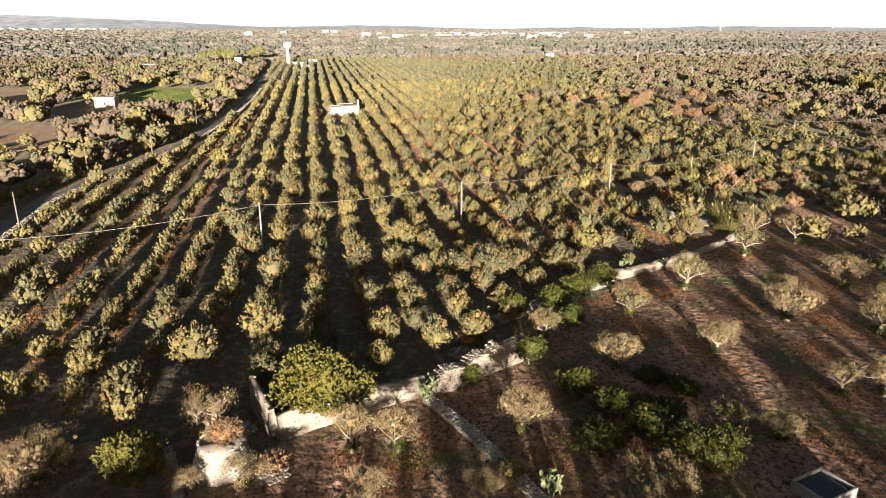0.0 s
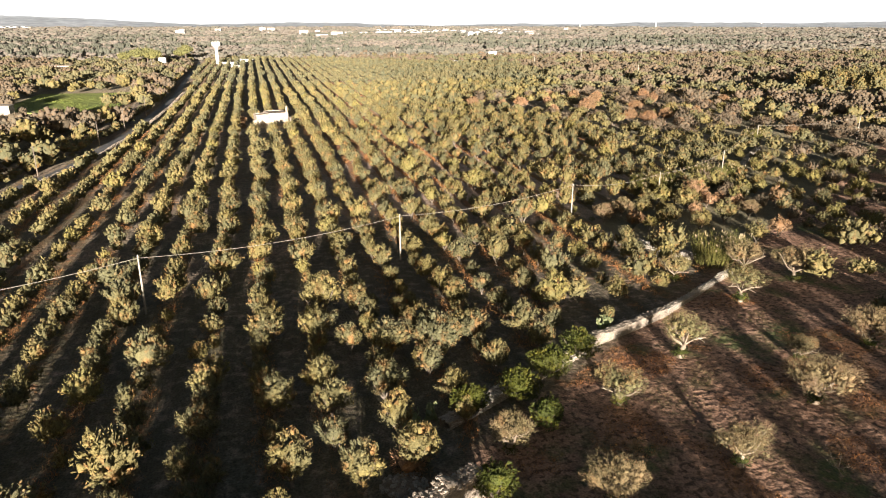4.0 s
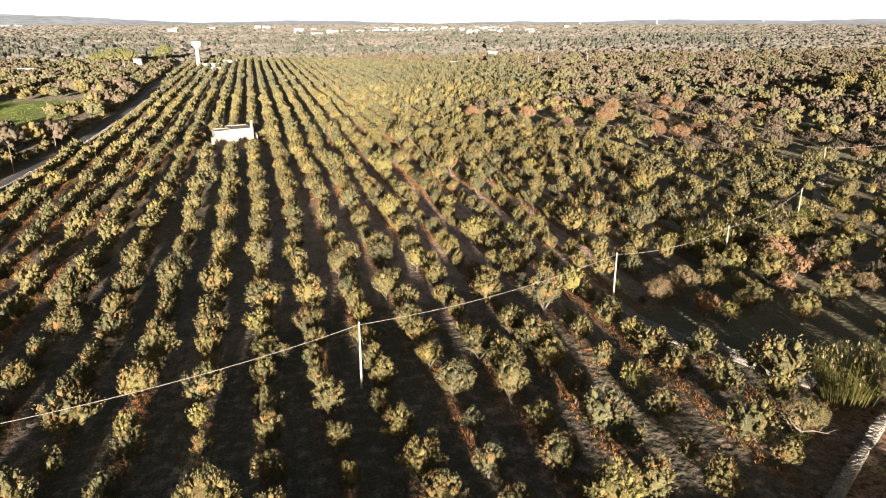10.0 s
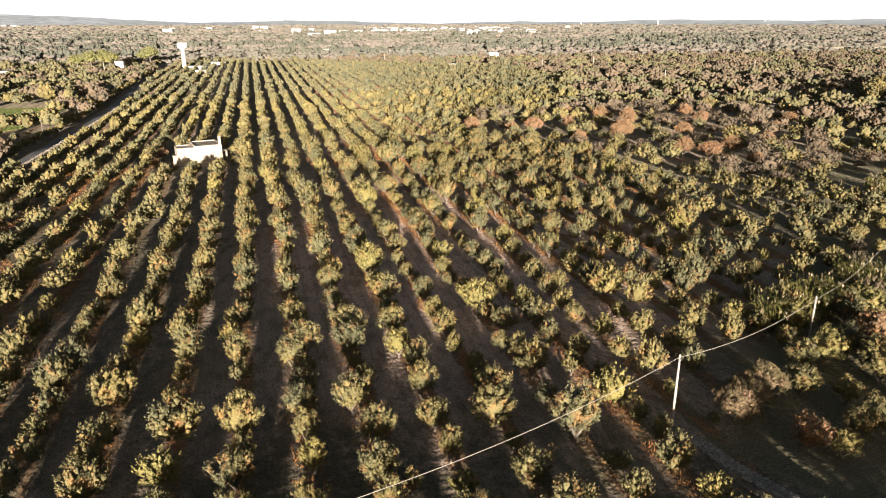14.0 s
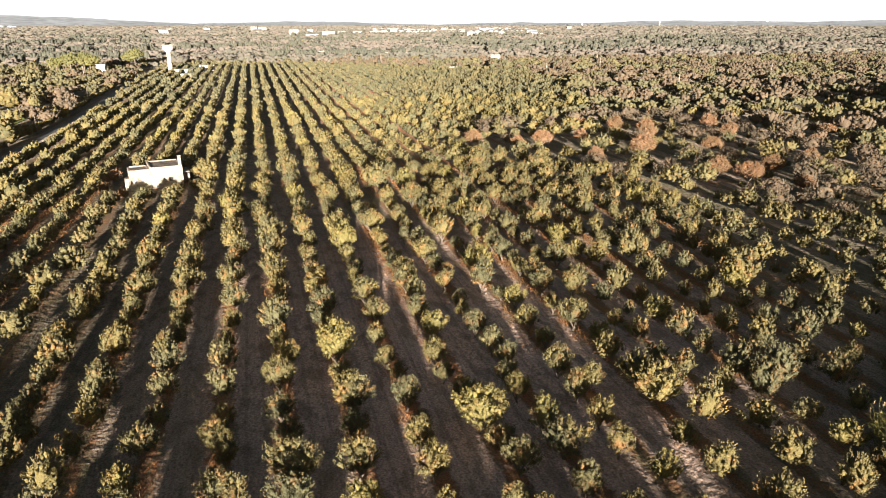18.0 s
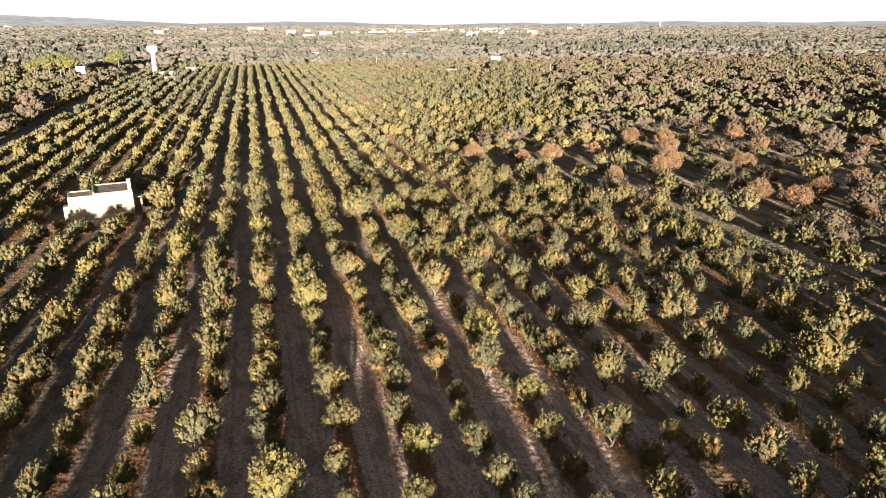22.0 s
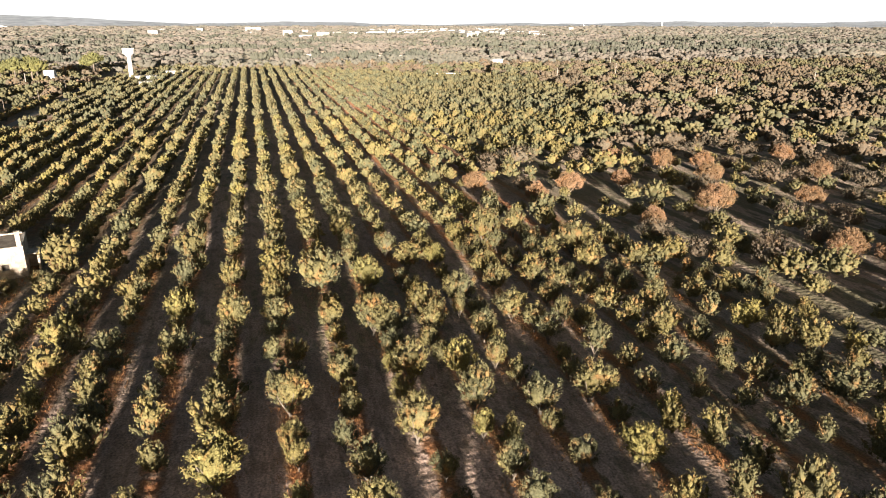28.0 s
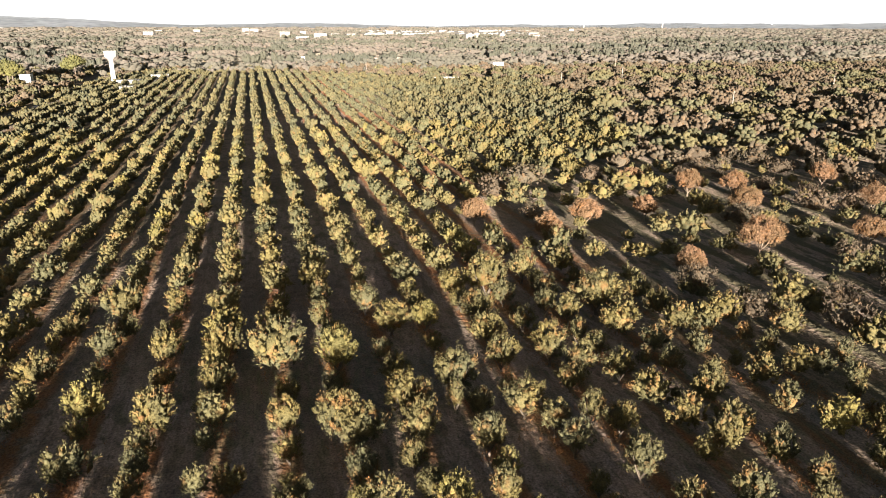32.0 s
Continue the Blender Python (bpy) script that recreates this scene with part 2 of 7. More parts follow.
def ground_material():
    m, n, l = nodes_of("orchard_soil")
    p = n.new("ShaderNodeNewGeometry").outputs["Position"]
    xyz = n.new("ShaderNodeSeparateXYZ")
    l.new(p, xyz.inputs[0])

    def calc(op, a, b=None, c=None):
        k = n.new("ShaderNodeMath")
        k.operation = op
        for i, v in enumerate((a, b, c)):
            if isinstance(v, (int, float)):
                k.inputs[i].default_value = v
            elif v is not None:
                l.new(v, k.inputs[i])
        return k.outputs[0]

    def ramp(v, a, b):
        r = n.new("ShaderNodeMapRange")
        r.inputs[1].default_value, r.inputs[2].default_value = a, b
        l.new(v, r.inputs[0])
        return r.outputs[0]

    soil = mix_rgb(n, l, noise_fac(n, l, p, 0.9, 5), (0.22, 0.162, 0.124), (0.34, 0.25, 0.195))
    u = calc("ADD", calc("MULTIPLY", calc("SUBTRACT", xyz.outputs[0], ROW_X - ROW_LEAN * 150), 1 / ROW_STEP), calc("MULTIPLY", xyz.outputs[1], -ROW_LEAN / ROW_STEP))
    near_row = calc("ABSOLUTE", calc("SUBTRACT", calc("FRACT", calc("ADD", u, 0.5)), 0.5))
    # dry weeds along the tree rows
    weeds = calc("MULTIPLY", ramp(near_row, 0.22, 0.08), noise_fac(n, l, p, 0.6, 4, 0.3, 0.5))
    soil = mix_rgb(n, l, weeds, soil, (0.4, 0.175, 0.075))
    # thin grass, stretched along the rows
    st = n.new("ShaderNodeMapping")
    st.inputs["Scale"].default_value = (1.0, 0.22, 1.0)
    l.new(p, st.inputs["Vector"])
    grass = noise_fac(n, l, st.outputs[0], 1.3, 9, 0.36, 0.64)
    gpatch = noise_fac(n, l, p, 0.018, 2, 0.4, 0.56)
    soil = mix_rgb(n, l, calc("MULTIPLY", calc("MULTIPLY", grass, gpatch), 0.85), soil, (0.185, 0.18, 0.1))
    # low weeds and painted tree shade darken the soil towards the old wall
    shaded_weeds = ramp(calc("MULTIPLY_ADD", noise_fac(n, l, p, 0.06, 3, 0.3, 0.7), 40.0, xyz.outputs[1]), 175, 140)
    shaded_weeds = calc("MAXIMUM", shaded_weeds, calc("MULTIPLY", ramp(calc("MULTIPLY_ADD", xyz.outputs[1], -0.12, xyz.outputs[0]), 5, -15), 0.8))
    shaded_weeds = calc("MULTIPLY", shaded_weeds, noise_fac(n, l, p, 0.8, 6, 0.2, 0.5))
    soil = mix_rgb(n, l, calc("MULTIPLY", shaded_weeds, 0.92), soil, (0.088, 0.082, 0.05))
    # darker green pasture under the neighbouring groves, with some of their shade painted in
    scrubby = calc("MINIMUM", ramp(calc("MULTIPLY_ADD", calc("SUBTRACT", xyz.outputs[1], 107.0), 0.51, xyz.outputs[0]), 66, 68.5), ramp(calc("SUBTRACT", xyz.outputs[0], calc("SUBTRACT", xyz.outputs[1], 130.0)), 62, 66))
    east = calc("MULTIPLY", calc("MAXIMUM", ramp(xyz.outputs[0], 92, 104), scrubby), noise_fac(n, l, p, 0.1, 4, 0.2, 0.4))
    west = ramp(xyz.outputs[0], -54, -58)
    soil = mix_rgb(n, l, calc("MAXIMUM", east, calc("MULTIPLY", west, 0.8)), soil, (0.165, 0.145, 0.088))
    # pale wheel-worn crust in the lanes, broken by cracks and old ruts
    lane = ramp(calc("ADD", near_row, calc("MULTIPLY", noise_fac(n, l, p, 1.1, 5, 0.3, 0.7), 0.12)), 0.2, 0.24)
    cs = n.new("ShaderNodeMapping")
    cs.inputs["Scale"].default_value = (1.0, 0.4, 1.0)
    l.new(p, cs.inputs["Vector"])
    crust = calc("MULTIPLY", noise_fac(n, l, cs.outputs[0], 0.7, 10, 0.4, 0.5), noise_fac(n, l, cs.outputs[0], 2.6, 8, 0.34, 0.46))
    patch = noise_fac(n, l, p, 0.03, 3, 0.36, 0.52)
    bare = ramp(calc("ADD", calc("POWER", calc("MULTIPLY", calc("SUBTRACT", xyz.outputs[0], 52.0), 0.034), 2.0), calc("POWER", calc("MULTIPLY", calc("SUBTRACT", xyz.outputs[1], 176.0), 0.026), 2.0)), 1.6, 0.4)
    patch = calc("MAXIMUM", calc("MULTIPLY", patch, 0.5), bare)
    soil = mix_rgb(n, l, calc("MULTIPLY", calc("MULTIPLY", bare, lane), 0.65), soil, (0.5, 0.37, 0.295))
    open_soil = calc("SUBTRACT", 1.0, calc("MAXIMUM", scrubby, calc("MULTIPLY", shaded_weeds, 0.85)))
    soil = mix_rgb(n, l, calc("MULTIPLY", calc("MULTIPLY", crust, patch), calc("MULTIPLY", lane, open_soil)), soil, (0.68, 0.5, 0.41))
    rut = calc("ABSOLUTE", calc("SUBTRACT", near_row, 0.36))
    soil = mix_rgb(n, l, calc("MULTIPLY", calc("MULTIPLY", ramp(rut, 0.035, 0.02), 0.35), open_soil), soil, (0.26, 0.19, 0.145))
    # reddish leaf litter in the old grove beyond the wall
    red = mix_rgb(n, l, noise_fac(n, l, p, 0.35, 5), (0.24, 0.14, 0.094), (0.45, 0.275, 0.185))
    red = mix_rgb(n, l, noise_fac(n, l, p, 1.8, 6, 0.5, 0.6), red, (0.12, 0.07, 0.045))
    red = mix_rgb(n, l, calc("MULTIPLY", noise_fac(n, l, p, 0.12, 3, 0.53, 0.66), noise_fac(n, l, p, 1.2, 6, 0.3, 0.5)), red, (0.115, 0.125, 0.045))
    side = calc("SUBTRACT", xyz.outputs[1], calc("MULTIPLY_ADD", xyz.outputs[0], 0.72, 53.0))
    soil = mix_rgb(n, l, ramp(side, 1.5, -1.5), soil, red)
    # far land: a patchwork of scrub, bare fields and pasture, lightened for haze
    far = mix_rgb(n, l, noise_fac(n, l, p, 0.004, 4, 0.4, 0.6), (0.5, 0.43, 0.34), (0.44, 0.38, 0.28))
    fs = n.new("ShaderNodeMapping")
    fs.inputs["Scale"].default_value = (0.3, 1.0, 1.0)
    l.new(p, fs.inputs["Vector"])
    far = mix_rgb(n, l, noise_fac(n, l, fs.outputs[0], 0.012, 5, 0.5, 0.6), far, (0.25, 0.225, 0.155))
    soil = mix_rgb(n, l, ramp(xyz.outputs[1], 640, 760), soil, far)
    grain = noise_fac(n, l, p, 5.0, 6, 0.3, 0.7)
    soil = mix_rgb(n, l, 1.0, soil, grey(n, l, grain, 0.5, 1.38), "MULTIPLY")
    b = n["Principled BSDF"]
    l.new(soil, b.inputs["Base Color"])
    b.inputs["Roughness"].default_value, b.inputs["Diffuse Roughness"].default_value = 0.95, 0.4
    k = n.new("ShaderNodeBump")
    k.inputs["Strength"].default_value, k.inputs["Distance"].default_value = 0.75, 0.1
    clods = noise_fac(n, l, cs.outputs[0], 3.2, 9, 0.3, 0.7)
    l.new(calc("MULTIPLY_ADD", noise_fac(n, l, p, 1.1, 3, 0.25, 0.75), 2.2, clods), k.inputs["Height"])
    l.new(k.outputs[0], b.inputs["Normal"])
    return m


def raw_mesh(name, verts, faces, mats, index=None, smooth=False):
    """A mesh from an array of places and an array of faces with the same number of corners, or a list of such arrays."""
    groups = faces if isinstance(faces, list) else [faces]
    groups = [np.asarray(g, dtype=np.int32) for g in groups if len(g)]
    me = bpy.data.meshes.new(name)
    verts = np.asarray(verts, dtype=np.float32)
    me.vertices.add(len(verts))
    me.vertices.foreach_set("co", verts.ravel())
    loops = np.concatenate([g.ravel() for g in groups])
    sizes = np.concatenate([np.full(len(g), g.shape[1], dtype=np.int32) for g in groups])
    me.loops.add(len(loops))
    me.loops.foreach_set("vertex_index", loops)
    me.polygons.add(len(sizes))
    me.polygons.foreach_set("loop_start", np.concatenate([[0], np.cumsum(sizes)[:-1]]).astype(np.int32))
    me.polygons.foreach_set("loop_total", sizes)
    for m in mats:
        me.materials.append(m)
    if index is not None:
        me.polygons.foreach_set("material_index", np.asarray(index, dtype=np.int32))
    if smooth:
        me.polygons.foreach_set("use_smooth", np.ones(len(sizes), dtype=bool))
    me.update(calc_edges=True)
    return me


def grow(start, end, step, rate, limit):
    """Steps that stay even from start to end and widen outside."""
    a = list(np.arange(start, end + step, step))
    s = step
    while a[-1] < limit:
        s *= rate
        a.append(a[-1] + s)
    s = step
    while a[0] > -limit:
        s *= rate
        a.insert(0, a[0] - s)
    return np.array(a)


gx, gy = grow(-70, 170, 2.8, 1.2, 4700), grow(10, 330, 2.8, 1.2, 4700)
XX, YY = np.meshgrid(gx, gy)
ZZ = np.where(np.hypot(XX, YY) < 900, gz(XX, YY), 0.0)
nx, ny = len(gx), len(gy)
ii = (np.arange(ny - 1)[:, None] * nx + np.arange(nx - 1)[None, :]).ravel()
ground = tagged(new("ground", raw_mesh("ground", np.stack([XX.ravel(), YY.ravel(), ZZ.ravel()], 1), np.stack([ii, ii + 1, ii + nx + 1, ii + nx], 1), [ground_material()], smooth=True)),
                "brown orchard soil with wheel tracks, dry weeds and thin grass", "ground", kind="structure")


# ---- building helpers ----
def part(name, data, material, parent, label=""):
    """Links a bmesh or a mesh as one object under a thing or a part."""
    if isinstance(data, bmesh.types.BMesh):
        me = bpy.data.meshes.new(name)
        bmesh.ops.recalc_face_normals(data, faces=data.faces)
        data.to_mesh(me)
        data.free()
        me.materials.append(material)
        data = me
    ob = new(name, data)
    if parent is not None:
        ob.parent = parent
    if label:
        ob["label"] = label
    return ob


def thing(name, label, category, m=None, group="", kind=""):
    ob = tagged(new(name), label, category, group, kind)
    ob.empty_display_size = 0.5
    if m is not None:
        ob.matrix_basis = m
    return ob


def block(bm, lo, hi, bevel=0.0, m=None):
    """A box from corner to corner, its edges bevelled."""
    c = [(a + b) / 2 for a, b in zip(lo, hi)]
    d = [abs(b - a) for a, b in zip(lo, hi)]
    t = Matrix.Translation(c) @ Matrix.Diagonal((*d, 1))
    r = bmesh.ops.create_cube(bm, size=1, matrix=(m @ t) if m is not None else t)
    if bevel:
        edges = list({e for v in r["verts"] for e in v.link_edges})
        bmesh.ops.bevel(bm, geom=edges, offset=bevel, segments=1, affect="EDGES")
    return bm


def box(lo, hi, bevel=0.0, m=None):
    return block(bmesh.new(), lo, hi, bevel, m)


def tube(paths, sides=6):
    """Vertices and quads of tapered tubes; each path is a list of (place, radius)."""
    vs, fs, base = [], [], 0
    ang = np.arange(sides) * 2 * math.pi / sides
    for path in paths:
        pts = [np.array(p, dtype=float) for p, _ in path]
        for i, (p, r) in enumerate(path):
            d = pts[min(i + 1, len(pts) - 1)] - pts[max(i - 1, 0)]
            d = d / (np.linalg.norm(d) + 1e-9)
            a = np.cross(d, (0.3, 0.9, 0.1) if abs(d[2]) > 0.5 else (0, 0, 1))
            a /= np.linalg.norm(a) + 1e-9
            b = np.cross(d, a)
            vs.append(np.array(p)[None] + r * (np.cos(ang)[:, None] * a + np.sin(ang)[:, None] * b))
        for i in range(len(path) - 1):
            for j in range(sides):
                k = (j + 1) % sides
                fs.append((base + i * sides + j, base + i * sides + k, base + (i + 1) * sides + k, base + (i + 1) * sides + j))
        base += len(path) * sides
    return np.concatenate(vs), np.array(fs)


BALLS = {}


def ico(level=1):
    """Corners and faces of a ball of triangles."""
    if level == 0:
        BALLS[0] = (np.array([(1, 0, 0), (-1, 0, 0), (0, 1, 0), (0, -1, 0), (0, 0, 1), (0, 0, -1)], dtype=float), np.array([(0, 2, 4), (2, 1, 4), (1, 3, 4), (3, 0, 4), (2, 0, 5), (1, 2, 5), (3, 1, 5), (0, 3, 5)]))
    if level not in BALLS:
        b = bmesh.new()
        bmesh.ops.create_icosphere(b, subdivisions=level, radius=1)
        BALLS[level] = (np.array([v.co[:] for v in b.verts]), np.array([[v.index for v in f.verts] for f in b.faces]))
        b.free()
    return BALLS[level]


def blades(rng, centres, radii, count, length, width, up=0.45, droop=0.0, inner=0.75, facing=1.0):
    """Leaf sprays on the outside of a crown's lobes: four corners each, standing outwards and up."""
    w = np.prod(radii, 1) ** (2 / 3)
    pick = rng.choice(len(centres), count, p=w / w.sum())
    d = rng.normal(size=(count, 3))
    d /= np.linalg.norm(d, axis=1)[:, None]
    d[:, 2] = np.where(d[:, 2] < -0.75, -d[:, 2], d[:, 2])
    p = centres[pick] + d * radii[pick] * rng.uniform(inner, 1.0, count)[:, None]
    ax = d * (1 - up) + np.array([0, 0, 1.0]) * (up - droop) + rng.normal(size=(count, 3)) * 0.35
    ax /= np.linalg.norm(ax, axis=1)[:, None]
    sd = np.cross(ax, d * facing + rng.normal(size=(count, 3)) * 0.45)
    sd /= np.linalg.norm(sd, axis=1)[:, None] + 1e-9
    ln = length * rng.uniform(0.6, 1.35, count)[:, None]
    wd = width * rng.uniform(0.6, 1.35, count)[:, None]
    bow = np.cross(ax, sd) * ln * rng.uniform(-0.15, 0.15, count)[:, None]
    v = np.stack([p, p + ax * ln * 0.5 + sd * wd * 0.5 + bow, p + ax * ln, p + ax * ln * 0.5 - sd * wd * 0.5 + bow], 1).reshape(-1, 3)
    return v, np.arange(count * 4).reshape(-1, 4)


def crown(rng, width, height, foot, count, length, width_of, lumps=6, up=0.45, core=0.78, droop=0.0, heads=0.34, level=2, fan=4):
    """A crown: a dense rounded mass with several heads, clad in fans of leaf sprays that stand out and up."""
    hd = rng.normal(size=(lumps, 3))
    hd[:, 2] = np.abs(hd[:, 2]) * 0.8 - 0.25
    hd /= np.linalg.norm(hd, axis=1)[:, None]
    amp = rng.uniform(0.55, 1.0, lumps)
    half = (height - foot) / 2
    mid = np.array([0, 0, foot + half * 0.8])
    size = np.array([width / 2, width / 2, half * 1.2]) * np.array([rng.uniform(0.88, 1.06), rng.uniform(0.88, 1.06), 1])

    def reach(d):
        c = np.clip(d @ hd.T, -1, 1)
        return 1 - heads + heads * np.max(np.exp(-(np.arccos(c) / 0.54) ** 2) * amp, 1)

    groups = max(1, count // fan)
    d = rng.normal(size=(groups, 3))
    d /= np.linalg.norm(d, axis=1)[:, None]
    low = d[:, 2] < -0.82
    d[low, 2] *= -1
    p = mid + d * size * (reach(d) * rng.uniform(min(core, 0.9), 1.0, groups))[:, None]
    ax = d * (1 - up) + np.array([0, 0, 1.0]) * (up - droop) + rng.normal(size=(groups, 3)) * 0.22
    p, d, ax = (np.repeat(q, fan, 0) for q in (p, d, ax))
    n = groups * fan
    p = p + rng.normal(size=(n, 3)) * length * 0.22
    ax = ax + rng.normal(size=(n, 3)) * 0.34
    ax /= np.linalg.norm(ax, axis=1)[:, None]
    sd = np.cross(ax, d + rng.normal(size=(n, 3)) * 0.6)
    sd /= np.linalg.norm(sd, axis=1)[:, None] + 1e-9
    ln = length * rng.uniform(0.6, 1.4, n)[:, None]
    wd = width_of * rng.uniform(0.6, 1.4, n)[:, None]
    bow = np.cross(ax, sd) * ln * rng.uniform(-0.15, 0.15, n)[:, None]
    v = np.stack([p, p + ax * ln * 0.55 + sd * wd * 0.5 + bow, p + ax * ln, p + ax * ln * 0.55 - sd * wd * 0.5 + bow], 1).reshape(-1, 3)
    v[:, 2] = np.maximum(v[:, 2], 0.02)
    iv, it = ico(level)
    body = mid + iv * size * (reach(iv) * core * rng.uniform(0.72, 1.16, len(iv)) * np.where(iv[:, 2] < 0.1, 0.82, 1.0))[:, None]
    body[:, 2] = np.maximum(body[:, 2], 0.02)
    return np.concatenate([v, body]), np.arange(n * 4).reshape(-1, 4), it + n * 4


def olive_trunk(rng, height, foot, width, radius=0.12):
    lean = rng.uniform(-0.15, 0.15, 2)
    fork = np.array([lean[0], lean[1], foot * 0.9 + 0.15])
    paths = [[((0, 0, -0.1), radius * 1.6), ((lean[0] * 0.4, lean[1] * 0.4, fork[2] * 0.5), radius * 1.05), (fork, radius)]]
    for i in range(4):
        a = i * 1.57 + rng.uniform(-0.5, 0.5)
        out = np.array([math.cos(a), math.sin(a), 0]) * width * 0.28
        paths.append([(fork, radius * 0.75), (fork + out * 0.55 + (0, 0, (height - foot) * 0.25), radius * 0.5), (fork + out + (0, 0, (height - foot) * 0.55), radius * 0.15)])
    return tube(paths, 6)


def tufted(rng, width, height, foot, tufts, per, length, wide, up=0.5, solid=0, puff=0.3, low=-0.5, core=0.5, level=2, stand=0.45, heart=0.72, shoot=1.0, cleft=0.3):
    """A crown of separate tufts that stand out and up from an uneven dome, each one clad in small overlapping leaves."""
    half = (height - foot) / 2
    mid = np.array([0, 0, foot + half])
    size = np.array([width / 2 * rng.uniform(0.9, 1.08), width / 2 * rng.uniform(0.9, 1.08), half])
    i = np.arange(tufts) + 0.5
    cz = np.clip(1 - (1 - low) * i / tufts + rng.normal(0, 0.08, tufts), low, 0.98)
    ca = i * 2.39996 + rng.normal(0, 0.35, tufts)
    rr = np.sqrt(1 - cz ** 2)
    d = np.stack([rr * np.cos(ca), rr * np.sin(ca), cz], 1)
    fat = puff * width / 2 * rng.uniform(0.7, 1.35, tufts)
    long_ = fat * shoot * rng.uniform(1.0, 1.6, tufts)
    m = 6
    la = np.arange(m) * 6.283 / (m - 1) + rng.normal(0, 0.3, m)
    lz = np.append(rng.uniform(-0.25, 0.55, m - 1), 0.95)
    lobe = np.stack([np.sqrt(1 - lz ** 2) * np.cos(la), np.sqrt(1 - lz ** 2) * np.sin(la), lz], 1) * rng.uniform(0.9, 1.0, (m, 1))
    swell = 1 - cleft + (cleft + 0.06) * np.exp(-((1 - np.clip(d @ lobe.T, -1, 1)) / 0.16).min(1))
    c = mid + d * (size - 0.9 * puff * width / 2) * (swell * rng.uniform(0.86, 1.06, tufts))[:, None]
    ax = d * (1 - up) + np.array([0, 0, up]) + rng.normal(size=(tufts, 3)) * 0.15
    ax /= np.linalg.norm(ax, axis=1)[:, None]
    n = tufts * per
    k = np.repeat(np.arange(tufts), per)
    o = rng.normal(size=(n, 3)) + ax[k] * 0.35 + d[k] * 0.45
    o /= np.linalg.norm(o, axis=1)[:, None]
    p = o * (fat[k] * rng.uniform(0.7, 1.15, n))[:, None]
    p = c[k] + p + (p * ax[k]).sum(1)[:, None] * ax[k] * (long_ / fat - 1)[k][:, None]
    t = rng.normal(size=(n, 3)) * 0.55 + ax[k] * 1.1
    t -= (t * o).sum(1)[:, None] * o
    la = t / (np.linalg.norm(t, axis=1)[:, None] + 1e-9) + o * stand + rng.normal(size=(n, 3)) * 0.15
    la /= np.linalg.norm(la, axis=1)[:, None]
    sd = np.cross(la, o + rng.normal(size=(n, 3)) * 0.3)
    sd /= np.linalg.norm(sd, axis=1)[:, None] + 1e-9
    ln = length * rng.uniform(0.6, 1.35, n)[:, None]
    wd = wide * rng.uniform(0.6, 1.35, n)[:, None]
    p = p - la * ln * 0.45
    vs = [np.stack([p, p + la * ln * 0.55 + sd * wd * 0.5, p + la * ln, p + la * ln * 0.55 - sd * wd * 0.5], 1).reshape(-1, 3)]
    ts, base = [], n * 4
    if solid is not None:
        iv, it = ico(solid)
        m = len(iv)
        turn = np.linalg.qr(rng.normal(size=(tufts, 3, 3)))[0]
        pv = (iv[None] @ turn) * rng.uniform(heart - 0.22, heart + 0.23, (tufts, m, 1)) * fat[:, None, None]
        vs.append((pv + (pv @ ax[:, :, None]) * ax[:, None, :] * (long_ / fat - 1)[:, None, None] + c[:, None, :]).reshape(-1, 3))
        ts.append((it[None] + (np.arange(tufts) * m)[:, None, None]).reshape(-1, 3) + base)
        base += tufts * m
    cv, ct = ico(level)
    vs.append(mid + cv * size * (core * rng.uniform(0.82, 1.12, len(cv)))[:, None])
    ts.append(ct + base)
    v = np.concatenate(vs)
    v[:, 2] = np.maximum(v[:, 2], 0.02)
    return v, np.arange(n * 4).reshape(-1, 4), np.concatenate(ts)


def template(seed, width, height, foot, tufts, per, length, wide, trunk=False, **how):
    """A tree to set down many times: crown and trunk as arrays."""
    rng = np.random.default_rng(seed)
    c = tufted(rng, width, height, foot, tufts, per, length, wide, **how)
    t = olive_trunk(rng, height, foot, width) if trunk else (np.zeros((0, 3)), np.zeros((0, 4), dtype=int))
    return c, t


